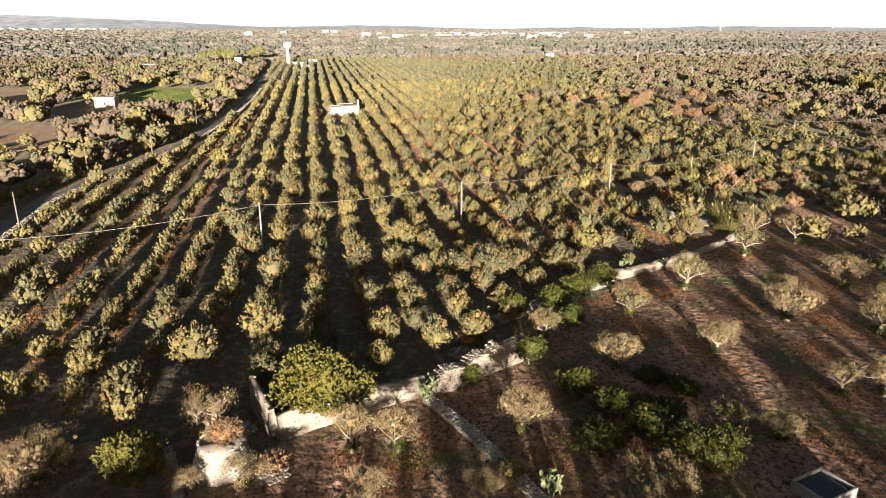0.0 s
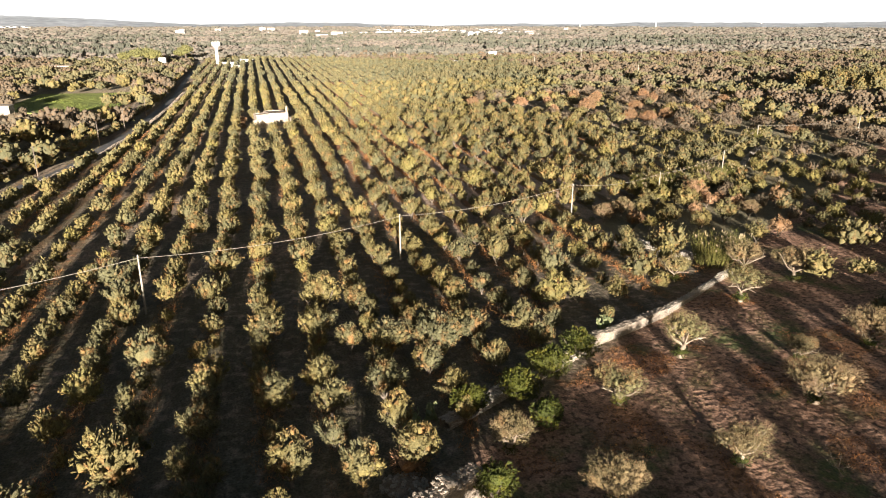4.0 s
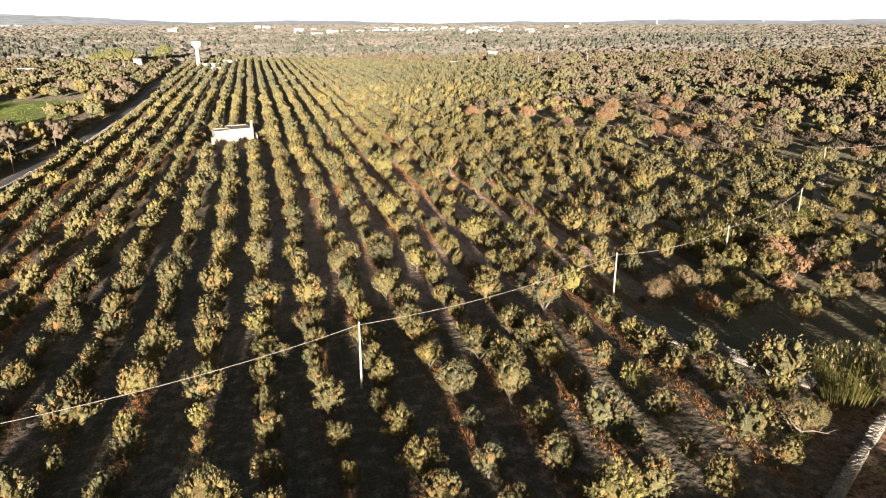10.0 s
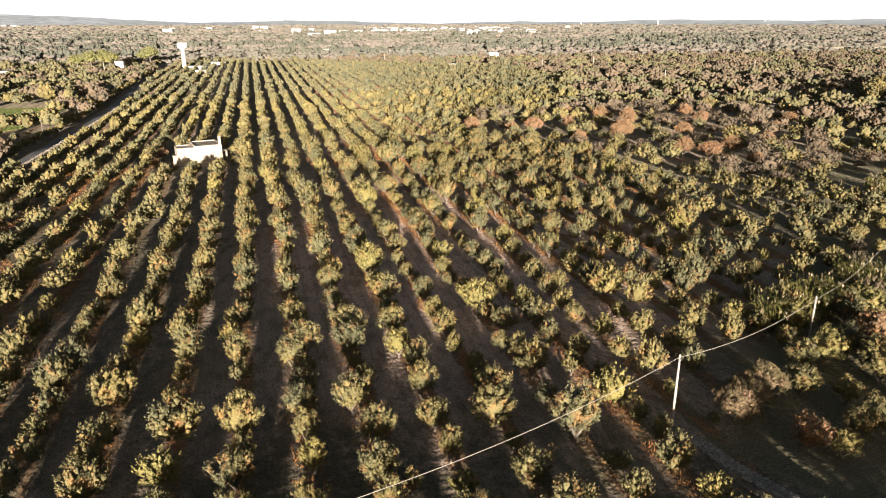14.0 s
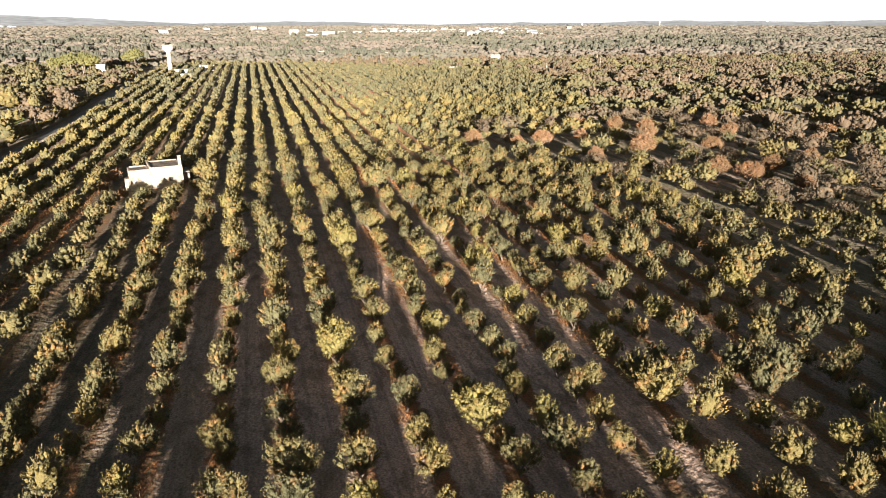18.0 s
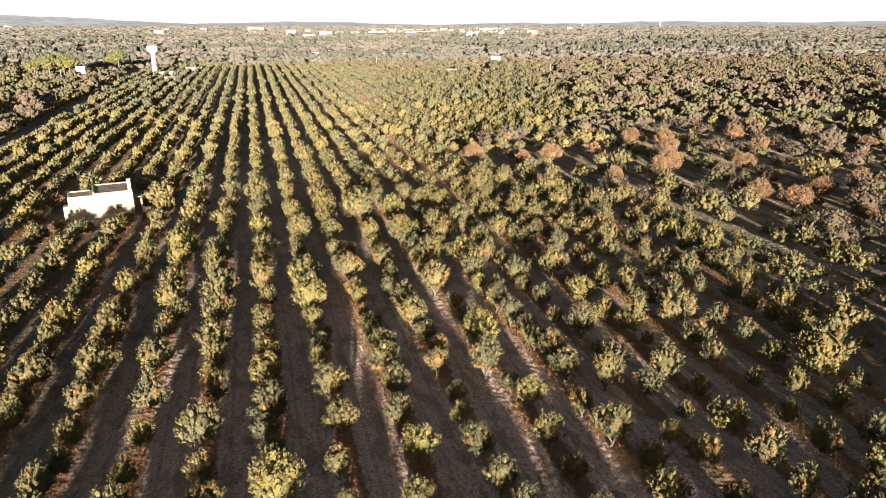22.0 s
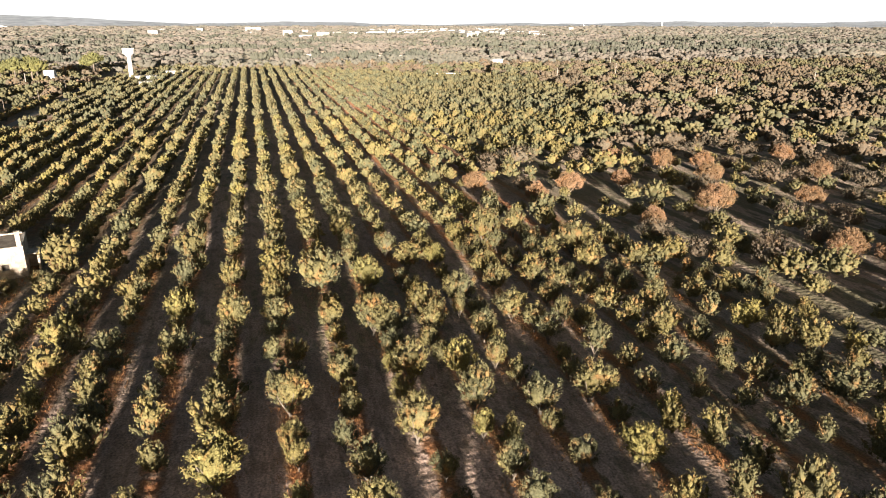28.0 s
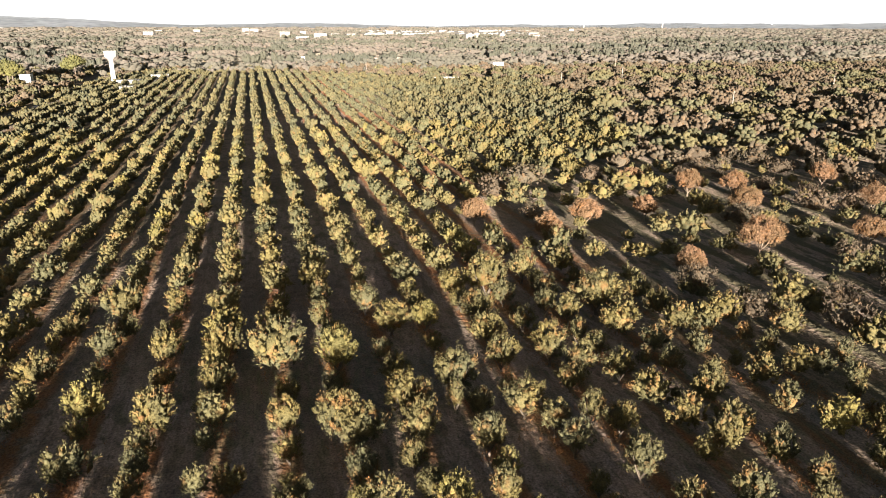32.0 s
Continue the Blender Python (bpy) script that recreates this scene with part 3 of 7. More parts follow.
def spread(name, temps, places, material, label, category, rng, wood=None):
    """Many trees in one mesh: each place is (x, y, scale, height factor)."""
    V, Q, T, W, base = [], [], [], [], 0
    which = rng.integers(0, len(temps), len(places))
    turn = rng.uniform(0, 2 * math.pi, len(places))
    P = np.asarray(places, dtype=float)
    for i, ((v, q, t), (tv, tq)) in enumerate(temps):
        sel = np.nonzero(which == i)[0]
        if not len(sel):
            continue
        ca, sa = np.cos(turn[sel])[:, None], np.sin(turn[sel])[:, None]
        x, y, s, h = (P[sel, j][:, None] for j in range(4))
        z0 = np.where(np.hypot(x, y) < 900, gz(x, y), 0.0)
        for src, faces, store in ((v, (q, t), (Q, T)), (tv, (tq,), (W,))):
            if not len(src):
                continue
            vx = x + s * (ca * src[:, 0] - sa * src[:, 1])
            vy = y + s * (sa * src[:, 0] + ca * src[:, 1])
            vz = z0 + s * h * src[:, 2]
            V.append(np.stack([vx, vy, vz], 2).reshape(-1, 3))
            off = (base + np.arange(len(sel)) * len(src))[:, None, None]
            for f, keep in zip(faces, store):
                if len(f):
                    keep.append((f[None] + off).reshape(-1, f.shape[1]))
            base += len(sel) * len(src)
    groups = [np.concatenate(g) for g in (Q, T, W) if g]
    sizes = [sum(len(a) for a in g) for g in (Q, T, W)]
    index = np.concatenate([np.zeros(sizes[0] + sizes[1]), np.ones(sizes[2])])
    return tagged(new(name, raw_mesh(name, np.concatenate(V), groups, [material, wood or BARK], index)), label, category, kind="stuff")


def crown_mesh(name, c, material):
    return raw_mesh(name, c[0], [c[1], c[2]], [material])


def tree(name, label, category, group, c, t, leaf, wood, x, y, scale=1.0, turn=0.0, high=1.0):
    """One tree as a thing with its trunk and crown."""
    top = thing(name, label, category, pose(x, y, float(gz(x, y)), 0, 0, turn), group)
    top.scale = (scale, scale, scale * high)
    part("trunk", raw_mesh("trunk", t[0], t[1], [wood], smooth=True), wood, top)
    part("crown", crown_mesh("crown", c, leaf), leaf, top)
    return top


def place_tree(src, x, y, scale, turn, high=1.0):
    ob = copy_thing(src, pose(x, y, float(gz(x, y)), 0, 0, turn))
    ob.scale = (scale, scale, scale * high)
    return ob


def inside(x, y, poly):
    hit, j = False, len(poly) - 1
    for i in range(len(poly)):
        (xa, ya), (xb, yb) = poly[i], poly[j]
        if (ya > y) != (yb > y) and x < (xb - xa) * (y - ya) / (yb - ya) + xa:
            hit = not hit
        j = i
    return hit


def along(line, y):
    """x of a line of (x, y) points at y."""
    return float(np.interp(y, [p[1] for p in line], [p[0] for p in line]))


# ---- plan ----
ROAD = [(-50, 0), (-53, 60), (-54.5, 110), (-55.5, 138), (-53, 153), (-47, 178), (-40.5, 209), (-36.5, 262), (-34.8, 330), (-35.2, 380), (-38.5, 450), (-40, 500), (-41, 580), (-46, 660), (-60, 800)]
ORCHARD = [(-29.5, 300), (-31, 262), (-35.5, 215), (-41, 185), (-47, 158), (-49.5, 138), (-49, 110), (-47, 54), (-8, 54.5), (-8, 59), (8, 60), (19, 66), (25, 77), (37, 85), (50, 91), (66, 101), (58, 117), (54, 128), (100, 154), (139, 187), (122, 207), (103, 240), (93, 262), (84, 282), (85, 300), (124, 325), (152, 350), (190, 450), (205, 575), (150, 600), (70, 672), (-5, 668), (-36, 640), (-36, 560), (-34, 450), (-30, 370)]
HOUSE = [(-4, 246), (9.5, 248), (13.5, 250.5), (14.5, 273), (-3, 271)]
BROWN_FIELD = [(-160, 194), (-86, 200), (-73, 213), (-79, 246), (-103, 249), (-160, 252)]
UPPER_FIELD = [(-190, 310), (-115, 316), (-143, 395), (-210, 400)]
GREEN_FIELD = [(-88, 319), (-97, 345), (-99, 397), (-52, 394), (-53, 336), (-66, 316)]


def ribbon(name, line, half, lift, material, label, category, shift=0.0):
    """A strip of ground that follows a line."""
    pts = []
    for i in range(len(line) - 1):
        (xa, ya), (xb, yb) = line[i], line[i + 1]
        n = max(1, int(math.hypot(xb - xa, yb - ya) / 3))
        pts += [(xa + (xb - xa) * k / n, ya + (yb - ya) * k / n) for k in range(n)]
    pts = np.array(pts)
    d = np.gradient(pts, axis=0)
    d /= np.linalg.norm(d, axis=1)[:, None]
    nrm = np.stack([d[:, 1], -d[:, 0]], 1)
    rng = np.random.default_rng(3)
    rows_ = []
    for k in (-1, -0.5, 0, 0.5, 1):
        q = pts + nrm * (shift + k * half + (rng.uniform(-0.25, 0.25, (len(pts), 1)) if abs(k) == 1 else 0))
        rows_.append(np.column_stack([q, gz(q[:, 0], q[:, 1]) + lift + (0.04 if abs(k) < 1 else -0.05)]))
    v = np.stack(rows_, 1)
    m = len(pts)
    base = (np.arange(m - 1)[:, None] * 5 + np.arange(4)[None]).ravel()
    f = np.stack([base, base + 1, base + 6, base + 5], 1)
    return tagged(new(name, raw_mesh(name, v.reshape(-1, 3), f, [material], smooth=True)), label, category, kind="structure")


def sheet(name, poly, lift, material, label, category):
    b = bmesh.new()
    b.faces.new([b.verts.new((x, y, lift)) for x, y in poly])
    r = bmesh.ops.extrude_face_region(b, geom=b.faces[:])
    bmesh.ops.translate(b, verts=[v for v in r["geom"] if isinstance(v, bmesh.types.BMVert)], vec=(0, 0, -0.4))
    return tagged(part(name, b, material, None), label, category, kind="structure")


ribbon("road", ROAD, 1.4, 0.09, ASPHALT, "narrow grey asphalt country road", "road")
sheet("ploughed_field", BROWN_FIELD, 0.16, RED_SOIL, "bare reddish-brown ploughed field", "field")
sheet("ploughed_field", UPPER_FIELD, 0.16, RED_SOIL, "bare reddish-brown field beyond the olive trees", "field")
sheet("crop_field", GREEN_FIELD, 0.18, GRASS, "bright green field of a low crop", "field")

# ---- orchard ----
rng = np.random.default_rng(11)
SHAPES = [(3.7, 3.7, 5), (3.4, 3.4, 4), (4.2, 3.9, 6), (3.1, 3.2, 4), (3.8, 3.2, 5), (3.2, 3.8, 4), (4.0, 3.5, 7), (2.8, 2.7, 3)]
NEAR = [template(100 + i, w, h * 1.06, 0.12, int(5.0 * w * h), 30, 0.17, 0.062, True, puff=0.155, stand=0.75, heart=0.55, low=-0.72, shoot=1.3, core=0.5, up=0.6, cleft=0.36) for i, (w, h, k) in enumerate(SHAPES)]
NEAR2 = [template(230 + i, w, h * 1.06, 0.12, int(3.9 * w * h), 13, 0.23, 0.09, puff=0.175, stand=0.8, heart=0.55, low=-0.7, shoot=1.3, core=0.5, up=0.6, cleft=0.36) for i, (w, h, k) in enumerate(SHAPES)]
HALF = [template(260 + i, w, h * 1.04, 0.35, int(2.6 * w * h), 6, 0.26, 0.12, puff=0.2, level=1, heart=0.6, shoot=1.1, core=0.52, up=0.5, cleft=0.34) for i, (w, h, k) in enumerate(SHAPES)]
MID = [template(200 + i, w, h * 1.05, 0.3, int(1.7 * w * h), 1, 0.36, 0.2, puff=0.23, level=1, heart=0.74, core=0.7, cleft=0.2) for i, (w, h, k) in enumerate(SHAPES)]
FAR = [template(300 + i, w, h * 1.05, 0.2, 10, 0, 0, 0, level=1, puff=0.34) for i, (w, h, k) in enumerate(SHAPES[:5])]
DRY_NEAR = [template(400 + i, w, h, 0.5, 120, 44, 0.38, 0.05, True, up=0.6, puff=0.14, stand=1.2, core=0.55, heart=0.45) for i, (w, h) in enumerate([(6.0, 5.2), (5.2, 4.8), (6.6, 5.2), (4.8, 5.0)])]
DRY_HALF = [template(430 + i, w, h, 0.3, 60, 9, 0.42, 0.07, up=0.6, puff=0.17, stand=1.1, core=0.55, heart=0.42, level=1) for i, (w, h) in enumerate([(5.8, 4.8), (5.0, 4.5), (6.4, 5.0)])]
DRY_MID = [template(420 + i, w, h, 0.2, 28, 1, 0.5, 0.16, up=0.6, puff=0.21, level=1, stand=0.9, core=0.72, heart=0.74, cleft=0.2) for i, (w, h) in enumerate([(5.8, 4.7), (5.0, 4.4), (6.4, 4.9)])]
FAR_BIG = [template(440 + i, w, h, 0.0, 16, 0, 0, 0, level=1, puff=0.28) for i, (w, h) in enumerate([(6.2, 4.5), (5.4, 4.2), (7.0, 4.7)])]
PLANTED = {}


def row(k, trees):
    """Trees of one orchard row: distance along it, crown width and offset from the row's line."""
    PLANTED.setdefault(k, []).extend(trees)


row(-9, [(71.8, 2.9, 1.7), (77, 2.8, -0.1)])
row(-8, [(59.7, 2.7, 0.6), (62, 2.2, 1.9), (68.8, 3.6, 0.6), (75.4, 3, -0.2)])
row(-7, [(59.8, 3.7, 0.3), (67.6, 4.2, 0), (74.4, 3, 0.2), (150.2, 3.3, 1)])
row(-6, [(59, 3.5, -0.4), (64.5, 2.2, -0.9), (67.3, 3.4, 0.3), (73.4, 4.4, -0), (128.4, 2.2, 1.4), (131.4, 2.7, 1.1), (140, 3.5, 1.2), (149.8, 2.8, 0.2)])
row(-5, [(64, 5.1, -1.1), (72.5, 2.2, 0.9), (76.6, 3.1, -0.7), (82, 3.4, 0.6), (90.3, 3.1, 0.1), (113.3, 3, 0.5), (118.4, 2.2, 0.9), (123.4, 3.2, 0.4), (127.6, 3.6, 0.8), (135.2, 2.9, 0.5), (140.1, 3.1, 0.6), (146.5, 3.2, 0.5)])
row(-4, [(68.2, 5.2, -0.3), (83.4, 3.5, -0.4), (94.4, 2.2, -0.1), (99.9, 2.2, 0.3), (105.5, 4.4, -0.2), (110.3, 2.2, 0.7), (113.6, 2.9, -0), (122, 3, 0.1), (126.3, 2.7, 0.3), (133.5, 3.9, 1.5), (139.3, 3.6, 1.3), (145.9, 3.8, 0.6)])
row(-3, [(67, 3, 1), (68.3, 2.8, -1), (73.8, 3.1, -0.1), (81.4, 3.2, -0), (91.1, 2.2, 0.3), (94.9, 3.5, -0.2), (99.9, 2.5, 0.2), (103.9, 3.5, -1.1), (108, 2.2, 0.6), (113.8, 3.7, 0.4), (121.5, 2.8, 0.3), (126, 2.7, 0.2), (132.8, 3.4, 0.9), (138.8, 3.1, 0.3), (144.4, 3.3, 0.8), (188.8, 3.2, 1), (193.6, 2.9, 0.1), (203.3, 3.8, 0.6)])
row(-2, [(66.7, 4.5, 1.3), (76.9, 3.3, 0.3), (83.6, 3.3, -0.8), (90.6, 4.2, -0.1), (94.5, 3, 0.4), (98.3, 2.8, -0.5), (103.3, 2.7, -0.3), (108.6, 2.8, 0.5), (112.5, 2.2, -0.2), (118.1, 3.1, -0.2), (123.4, 2.7, 0.3), (128.9, 2.4, 0.2), (135.8, 3.1, 0.5), (143.1, 2.7, 0.2), (169.1, 2.8, 1), (174.2, 2.4, 0.8), (182.8, 3.7, 0.5), (190.1, 2.9, 0.2), (198, 3.9, 0), (204.1, 3.8, 1.5)])
row(-1, [(64.8, 4.2, 0.8), (70.3, 2.6, -0.6), (75.7, 5, -0.2), (88.7, 2.2, -0.2), (91.6, 4, -0.2), (99, 4, 1.3), (101.8, 2.4, -0.3), (108.4, 2.4, 0.2), (116.6, 2.9, 0.1), (120.2, 2.6, 0.3), (125.6, 2.6, 0.1), (129.4, 3.4, 0.3), (136.7, 3.1, 0.1), (142.5, 3.3, 0.1), (154.3, 2.9, 0.5), (158.5, 2.9, 0.5), (162.5, 2.4, 1.1), (165.2, 2.3, 0.1), (168.2, 3, 0.5), (172.8, 2.4, 0.5), (176.1, 3.1, 0.6), (180.4, 3.7, 0.2), (187.3, 2.8, 0.6), (194.1, 2.5, 0.8), (198.6, 4.2, 1)])
row(0, [(77, 4, -0.7), (85.8, 4.5, 1.3), (87.5, 3.2, -2.7), (90.5, 2.2, -0.2), (93.5, 2.3, 0.4), (97.1, 3.3, -0.4), (103.1, 3.4, -0), (107.8, 2.7, -0), (112.3, 3.2, -0.1), (121.6, 3.6, 0.4), (130.2, 3, -0.3), (136, 3.7, 0.3), (149.7, 3.3, 0.3), (154.7, 3.1, -0.5), (163.3, 3.2, 0.6), (167.9, 3, 0.6), (172, 2.6, -0.2), (176.7, 3, 0.5), (181.1, 2.4, 0.4), (186.4, 3.5, 0.8), (194.1, 3.6, 0.6), (202.4, 3.3, 0)])
row(1, [(83.9, 5.1, 0.5), (89.1, 4.1, -0.3), (94.2, 2.2, -1.7), (96.2, 2.6, 0.1), (101.2, 2.5, 0.1), (106.4, 2.3, -0.1), (111.4, 3.2, -0.4), (117.1, 2.2, -0.9), (120.5, 2.3, -0.9), (128.8, 3, -0.6), (134.6, 4.2, 0), (149.2, 3, -0.5), (153.8, 2.5, -1.3), (158.6, 2.7, -0.3), (163, 2.2, 0.3), (167.8, 2.7, 0.2), (172.3, 3.1, 0.3), (176.5, 2.6, -0.2), (183.1, 2.5, 0.6), (188.4, 2.7, 0.3), (195.1, 3.4, 0.3), (201.7, 3.4, 0.5), (261.1, 5.4, -0.8)])
row(2, [(86.9, 4, -0.5), (100.6, 3.6, -0.1), (105.9, 2.7, -0.8), (110.6, 2.2, -1.4), (114.5, 2.6, -0.6), (117.9, 2.2, -1), (123.9, 2.9, -0.4), (133.3, 2.6, -0.5), (137.5, 2.7, -0.6), (144.7, 2.2, 0.3), (147.3, 2.9, -0.8), (149.4, 3.3, 0.6), (152.9, 2.2, -0.3), (155.3, 2.2, 0.6), (158.2, 2.2, -0.3), (161.5, 2.3, 0.4), (166.4, 3.3, 0), (172.5, 2.5, -0.2), (176.5, 2.4, 0.1), (181.7, 2.2, 0.6), (186.8, 3.7, 0.8), (194.4, 3.2, 0.3), (232, 2.8, 1.1), (239.6, 3, -0.7), (243.8, 3.6, -0), (248.8, 4.1, 0), (255.6, 3.7, 0.1), (264.4, 4.1, -0.1), (273.3, 3.9, -0.1)])
row(3, [(86.6, 4.1, -0.3), (91.5, 2.2, -0.1), (95.2, 3.7, -0), (100.3, 3.6, -0.5), (106, 2.4, -0), (111.8, 3.4, 0.2), (118.2, 2.5, -0.8), (123.2, 2.4, -0.8), (126.7, 3, -1.2), (131.8, 2.6, -0.3), (137.2, 3.3, -1.6), (147.9, 3.3, -0.3), (152.2, 3.5, 0.1), (157.3, 2.2, -0), (161.5, 2.4, -0.6), (166.8, 2.8, -0.5), (171.3, 2.5, 0.6), (175.1, 2.4, 0), (180.4, 3.2, -0.3), (186.8, 2.5, 0.7), (193.7, 3.2, 0.4), (220.4, 4.4, -0.7), (227.2, 2.9, 0.4), (231.4, 3.1, -0.9), (237.6, 2.3, -0.1), (241.1, 2.8, -0.1), (246.4, 3.6, -0.4), (252.4, 2.5, -0.3), (261.3, 2.5, 0.7), (267.5, 3.2, 0.3)])
row(4, [(92.7, 4.4, 0.4), (95.3, 2.2, -0.5), (99.3, 3.3, -0.5), (104.5, 3.2, 0.1), (110, 3.6, -0.6), (118.6, 3.5, -0.9), (128.1, 2.6, -0.6), (142.6, 2.8, -0), (146.9, 2.8, -1), (151.8, 2.9, -0.6), (157.3, 2.2, -0.2), (161.4, 3.2, 0.2), (166.2, 2.2, -0.1), (171.1, 3.8, -0.2), (176.5, 2.2, -0.2), (179.7, 2.8, -0.7), (189.3, 3.9, -0.4), (196.7, 2.2, -0.5), (220.1, 3.2, -1.2), (224.1, 2.5, -0.2), (229.4, 3.3, 0.2), (235, 2.4, -0.2), (238.3, 2.9, -0.2), (244.4, 3.2, -0.2), (249.9, 3.1, -0.3), (255.1, 2.4, 0.9), (260.1, 3.8, -0.1), (268.7, 2.2, 0)])
row(5, [(94.3, 3.5, -1.1), (100.4, 3, 0.3), (102.9, 3.9, -0.9), (108.5, 2.5, -0.5), (114, 3.6, -0.5), (118.2, 3.8, -0.5), (123.1, 3, -1.2), (131.6, 3.2, -1.5), (141.3, 2.5, 0), (145.4, 2.2, -0.9), (150.1, 2.3, -0.7), (153.9, 2.2, -0.9), (156.6, 2.2, -0.2), (160.5, 2.3, -0.6), (166.1, 2.4, -0.2), (174.1, 2.7, -1), (180, 2.6, -0.1), (185.6, 3.5, -0.4), (194.4, 2.7, -0.3), (218.4, 3.5, -0.2), (223.4, 2.2, -0.5), (225.8, 2.7, -0.5), (231.3, 2.2, -0.3), (234.2, 3.6, 0.4), (238.7, 2.4, -0.3), (242.9, 2.3, 0.1), (248.4, 2.9, -0), (252.7, 3.3, -0.5), (260.1, 3.1, -0), (268.2, 3.3, -0.3)])
row(6, [(93.3, 2.8, -1.7), (97.8, 2.6, -1.5), (103.5, 2.8, -0.1), (113.2, 2.3, -0.9), (119.3, 2.4, -0.3), (128.3, 4.8, -0.7), (139.3, 2.8, -0.2), (141.9, 2.3, -0.6), (145.2, 2.2, -1.5), (155.6, 3.9, -0.6), (159.6, 2.6, -0.9), (168, 2.5, -1.7), (174.2, 2.7, -0.1), (179.4, 2.4, -0.8), (188.7, 3.2, -0.2), (215.5, 3.5, -0.1), (219.6, 4.3, -0.4), (224.7, 2.4, 1), (231.1, 2.2, -0.8), (234.2, 3.8, -0.3), (240.1, 3.1, -0.3), (246.9, 3.6, -0), (251.2, 4, 0), (258.7, 3.3, 0.1), (267.5, 3, 0.4)])
row(7, [(98.7, 4.2, -0.8), (105.1, 4.2, 1.2), (114, 3.5, -0.3), (122.3, 2.5, -0.9), (138.9, 2.2, -1.8), (141.3, 2.2, -0), (145.3, 3.1, -1.4), (150.4, 3.4, -0.9), (153.9, 2.7, -1.2), (159.5, 2.2, -1.5), (162.6, 2.2, -1.4), (165.7, 2.2, -0.3), (168.9, 2.2, -0.7), (173.6, 2.3, -1.1), (182, 2.5, -0.5), (212.8, 2.2, -0.6), (215.6, 2.2, -0.3), (219.4, 2.2, -0.5), (222.5, 2.5, -0), (228.3, 2.2, 0), (231.9, 3.4, -0.2), (237.1, 2.2, 0.4), (242.7, 4.6, 0), (250.4, 3.1, -0.1), (259.3, 2.6, 0.8), (264.3, 3.3, 0.6)])
row(8, [(106, 5.4, 2.4), (112.7, 2.8, -1), (136.8, 2.8, 0), (139.7, 2.6, -1.6), (145.1, 2.9, -0.7), (149.3, 2.7, -2.2), (153.4, 2.2, -1.8), (158.1, 2.2, -1.7), (162.6, 2.4, -1.6), (169, 2.2, -0.3), (173.8, 3.3, -0.3), (179.6, 2.7, 0.2), (186.2, 3.2, -1.8), (191.8, 3.3, -0.6), (212.3, 2.2, -0.6), (214.4, 2.7, -1.3), (217.7, 3.8, 0.3), (220.4, 2.3, -0.8), (223.4, 2.6, -0.3), (228.7, 3.9, 0.3), (230.4, 3.4, -1.3), (234, 2.4, -0.4), (241.8, 4.2, -0), (248.3, 2.8, -0), (252.5, 2.7, -0.7), (258.2, 3.1, -0.3), (264.9, 3.3, -0.6)])
row(9, [(135.9, 2.5, -1.4), (144.6, 2.7, -1.9), (149.1, 2.2, -2.2), (150.8, 3.4, 1.2), (155.2, 3.8, -0.7), (158.7, 2.6, -0.9), (164, 3, -1), (172.5, 3, -0.9), (183.5, 3.7, -0.1), (211.3, 3.5, -0.7), (217.3, 3.5, -0.3), (220.9, 2.2, -1.2), (224.8, 2.2, -1.7), (227.9, 3.7, -0.5), (232.2, 3.8, -0.7), (238.4, 2.8, -0.4), (243.4, 3.2, -0.7), (249.8, 3.9, 1.4), (256.1, 3.1, -0.5), (264.2, 2.8, -0.2)])
row(10, [(140, 2.8, 0.4), (144.4, 2.6, -1.1), (149.3, 3.2, -0.1), (155.1, 2.5, 0.5), (159.5, 2.6, -0.8), (162.7, 2.2, -1.7), (168, 2.3, -0.8), (178.2, 3.3, 0.2), (181.1, 3.1, -2.5), (210.3, 4.4, -0.5), (215.6, 2.9, -0.6), (219, 2.5, -1.7), (221.7, 2.8, -0.8), (225.4, 2.8, -0.8), (231, 2.4, 0.2), (235.5, 3.4, -0.9), (250.2, 3, -0.1), (258.5, 3, -0.2)])
row(11, [(145.4, 2.8, -0.3), (154.9, 3.7, 0.6), (159.7, 3.3, 0.3), (162.4, 2.2, -2.2), (165.8, 2.9, -2.7), (171.1, 2.8, -2), (180.4, 3.6, -2.3), (206.5, 2.8, -0.3), (210.4, 3.6, -0.8), (214.9, 2.6, -0.9), (218.1, 2.2, -0.3), (223.3, 2.9, 0.4), (226.6, 3.2, -0), (230, 3.2, -1.5), (233.3, 2.2, -1.8), (238.8, 3.1, -0.5), (244.1, 3.5, -0.3), (250, 3.5, 0.3), (258.8, 3.3, -0)])
row(12, [(149.3, 2.6, -1.1), (161.8, 3.3, -1.3), (166.5, 2.3, -2), (205.8, 2.4, -1.3), (209.9, 3.2, -1), (214.5, 2.6, -0.4), (219.1, 3.1, -1.7), (225.2, 2.7, -0.2), (227.3, 2.2, -1.7), (235.3, 3.9, 0.9), (238.6, 3.6, -0.9), (247.4, 3.7, -0.4), (257.7, 4.9, -1.4)])
row(13, [(154, 2.4, 1.6), (156.9, 2.2, -0.1), (162.5, 3.6, -1), (166.4, 2.8, -2.4), (205.7, 3.5, 0.7), (207.8, 2.2, -2.6), (210.3, 2.2, -0.9), (211.6, 2.2, 2.8), (214, 2.8, -1.5), (219.4, 2.2, -1.4), (223.8, 3.2, -0.3), (228.3, 4, -0.9), (233.9, 2.8, -1.1), (239, 2.8, -1), (242.8, 2.9, -1.4), (251.4, 2.6, -1.5)])
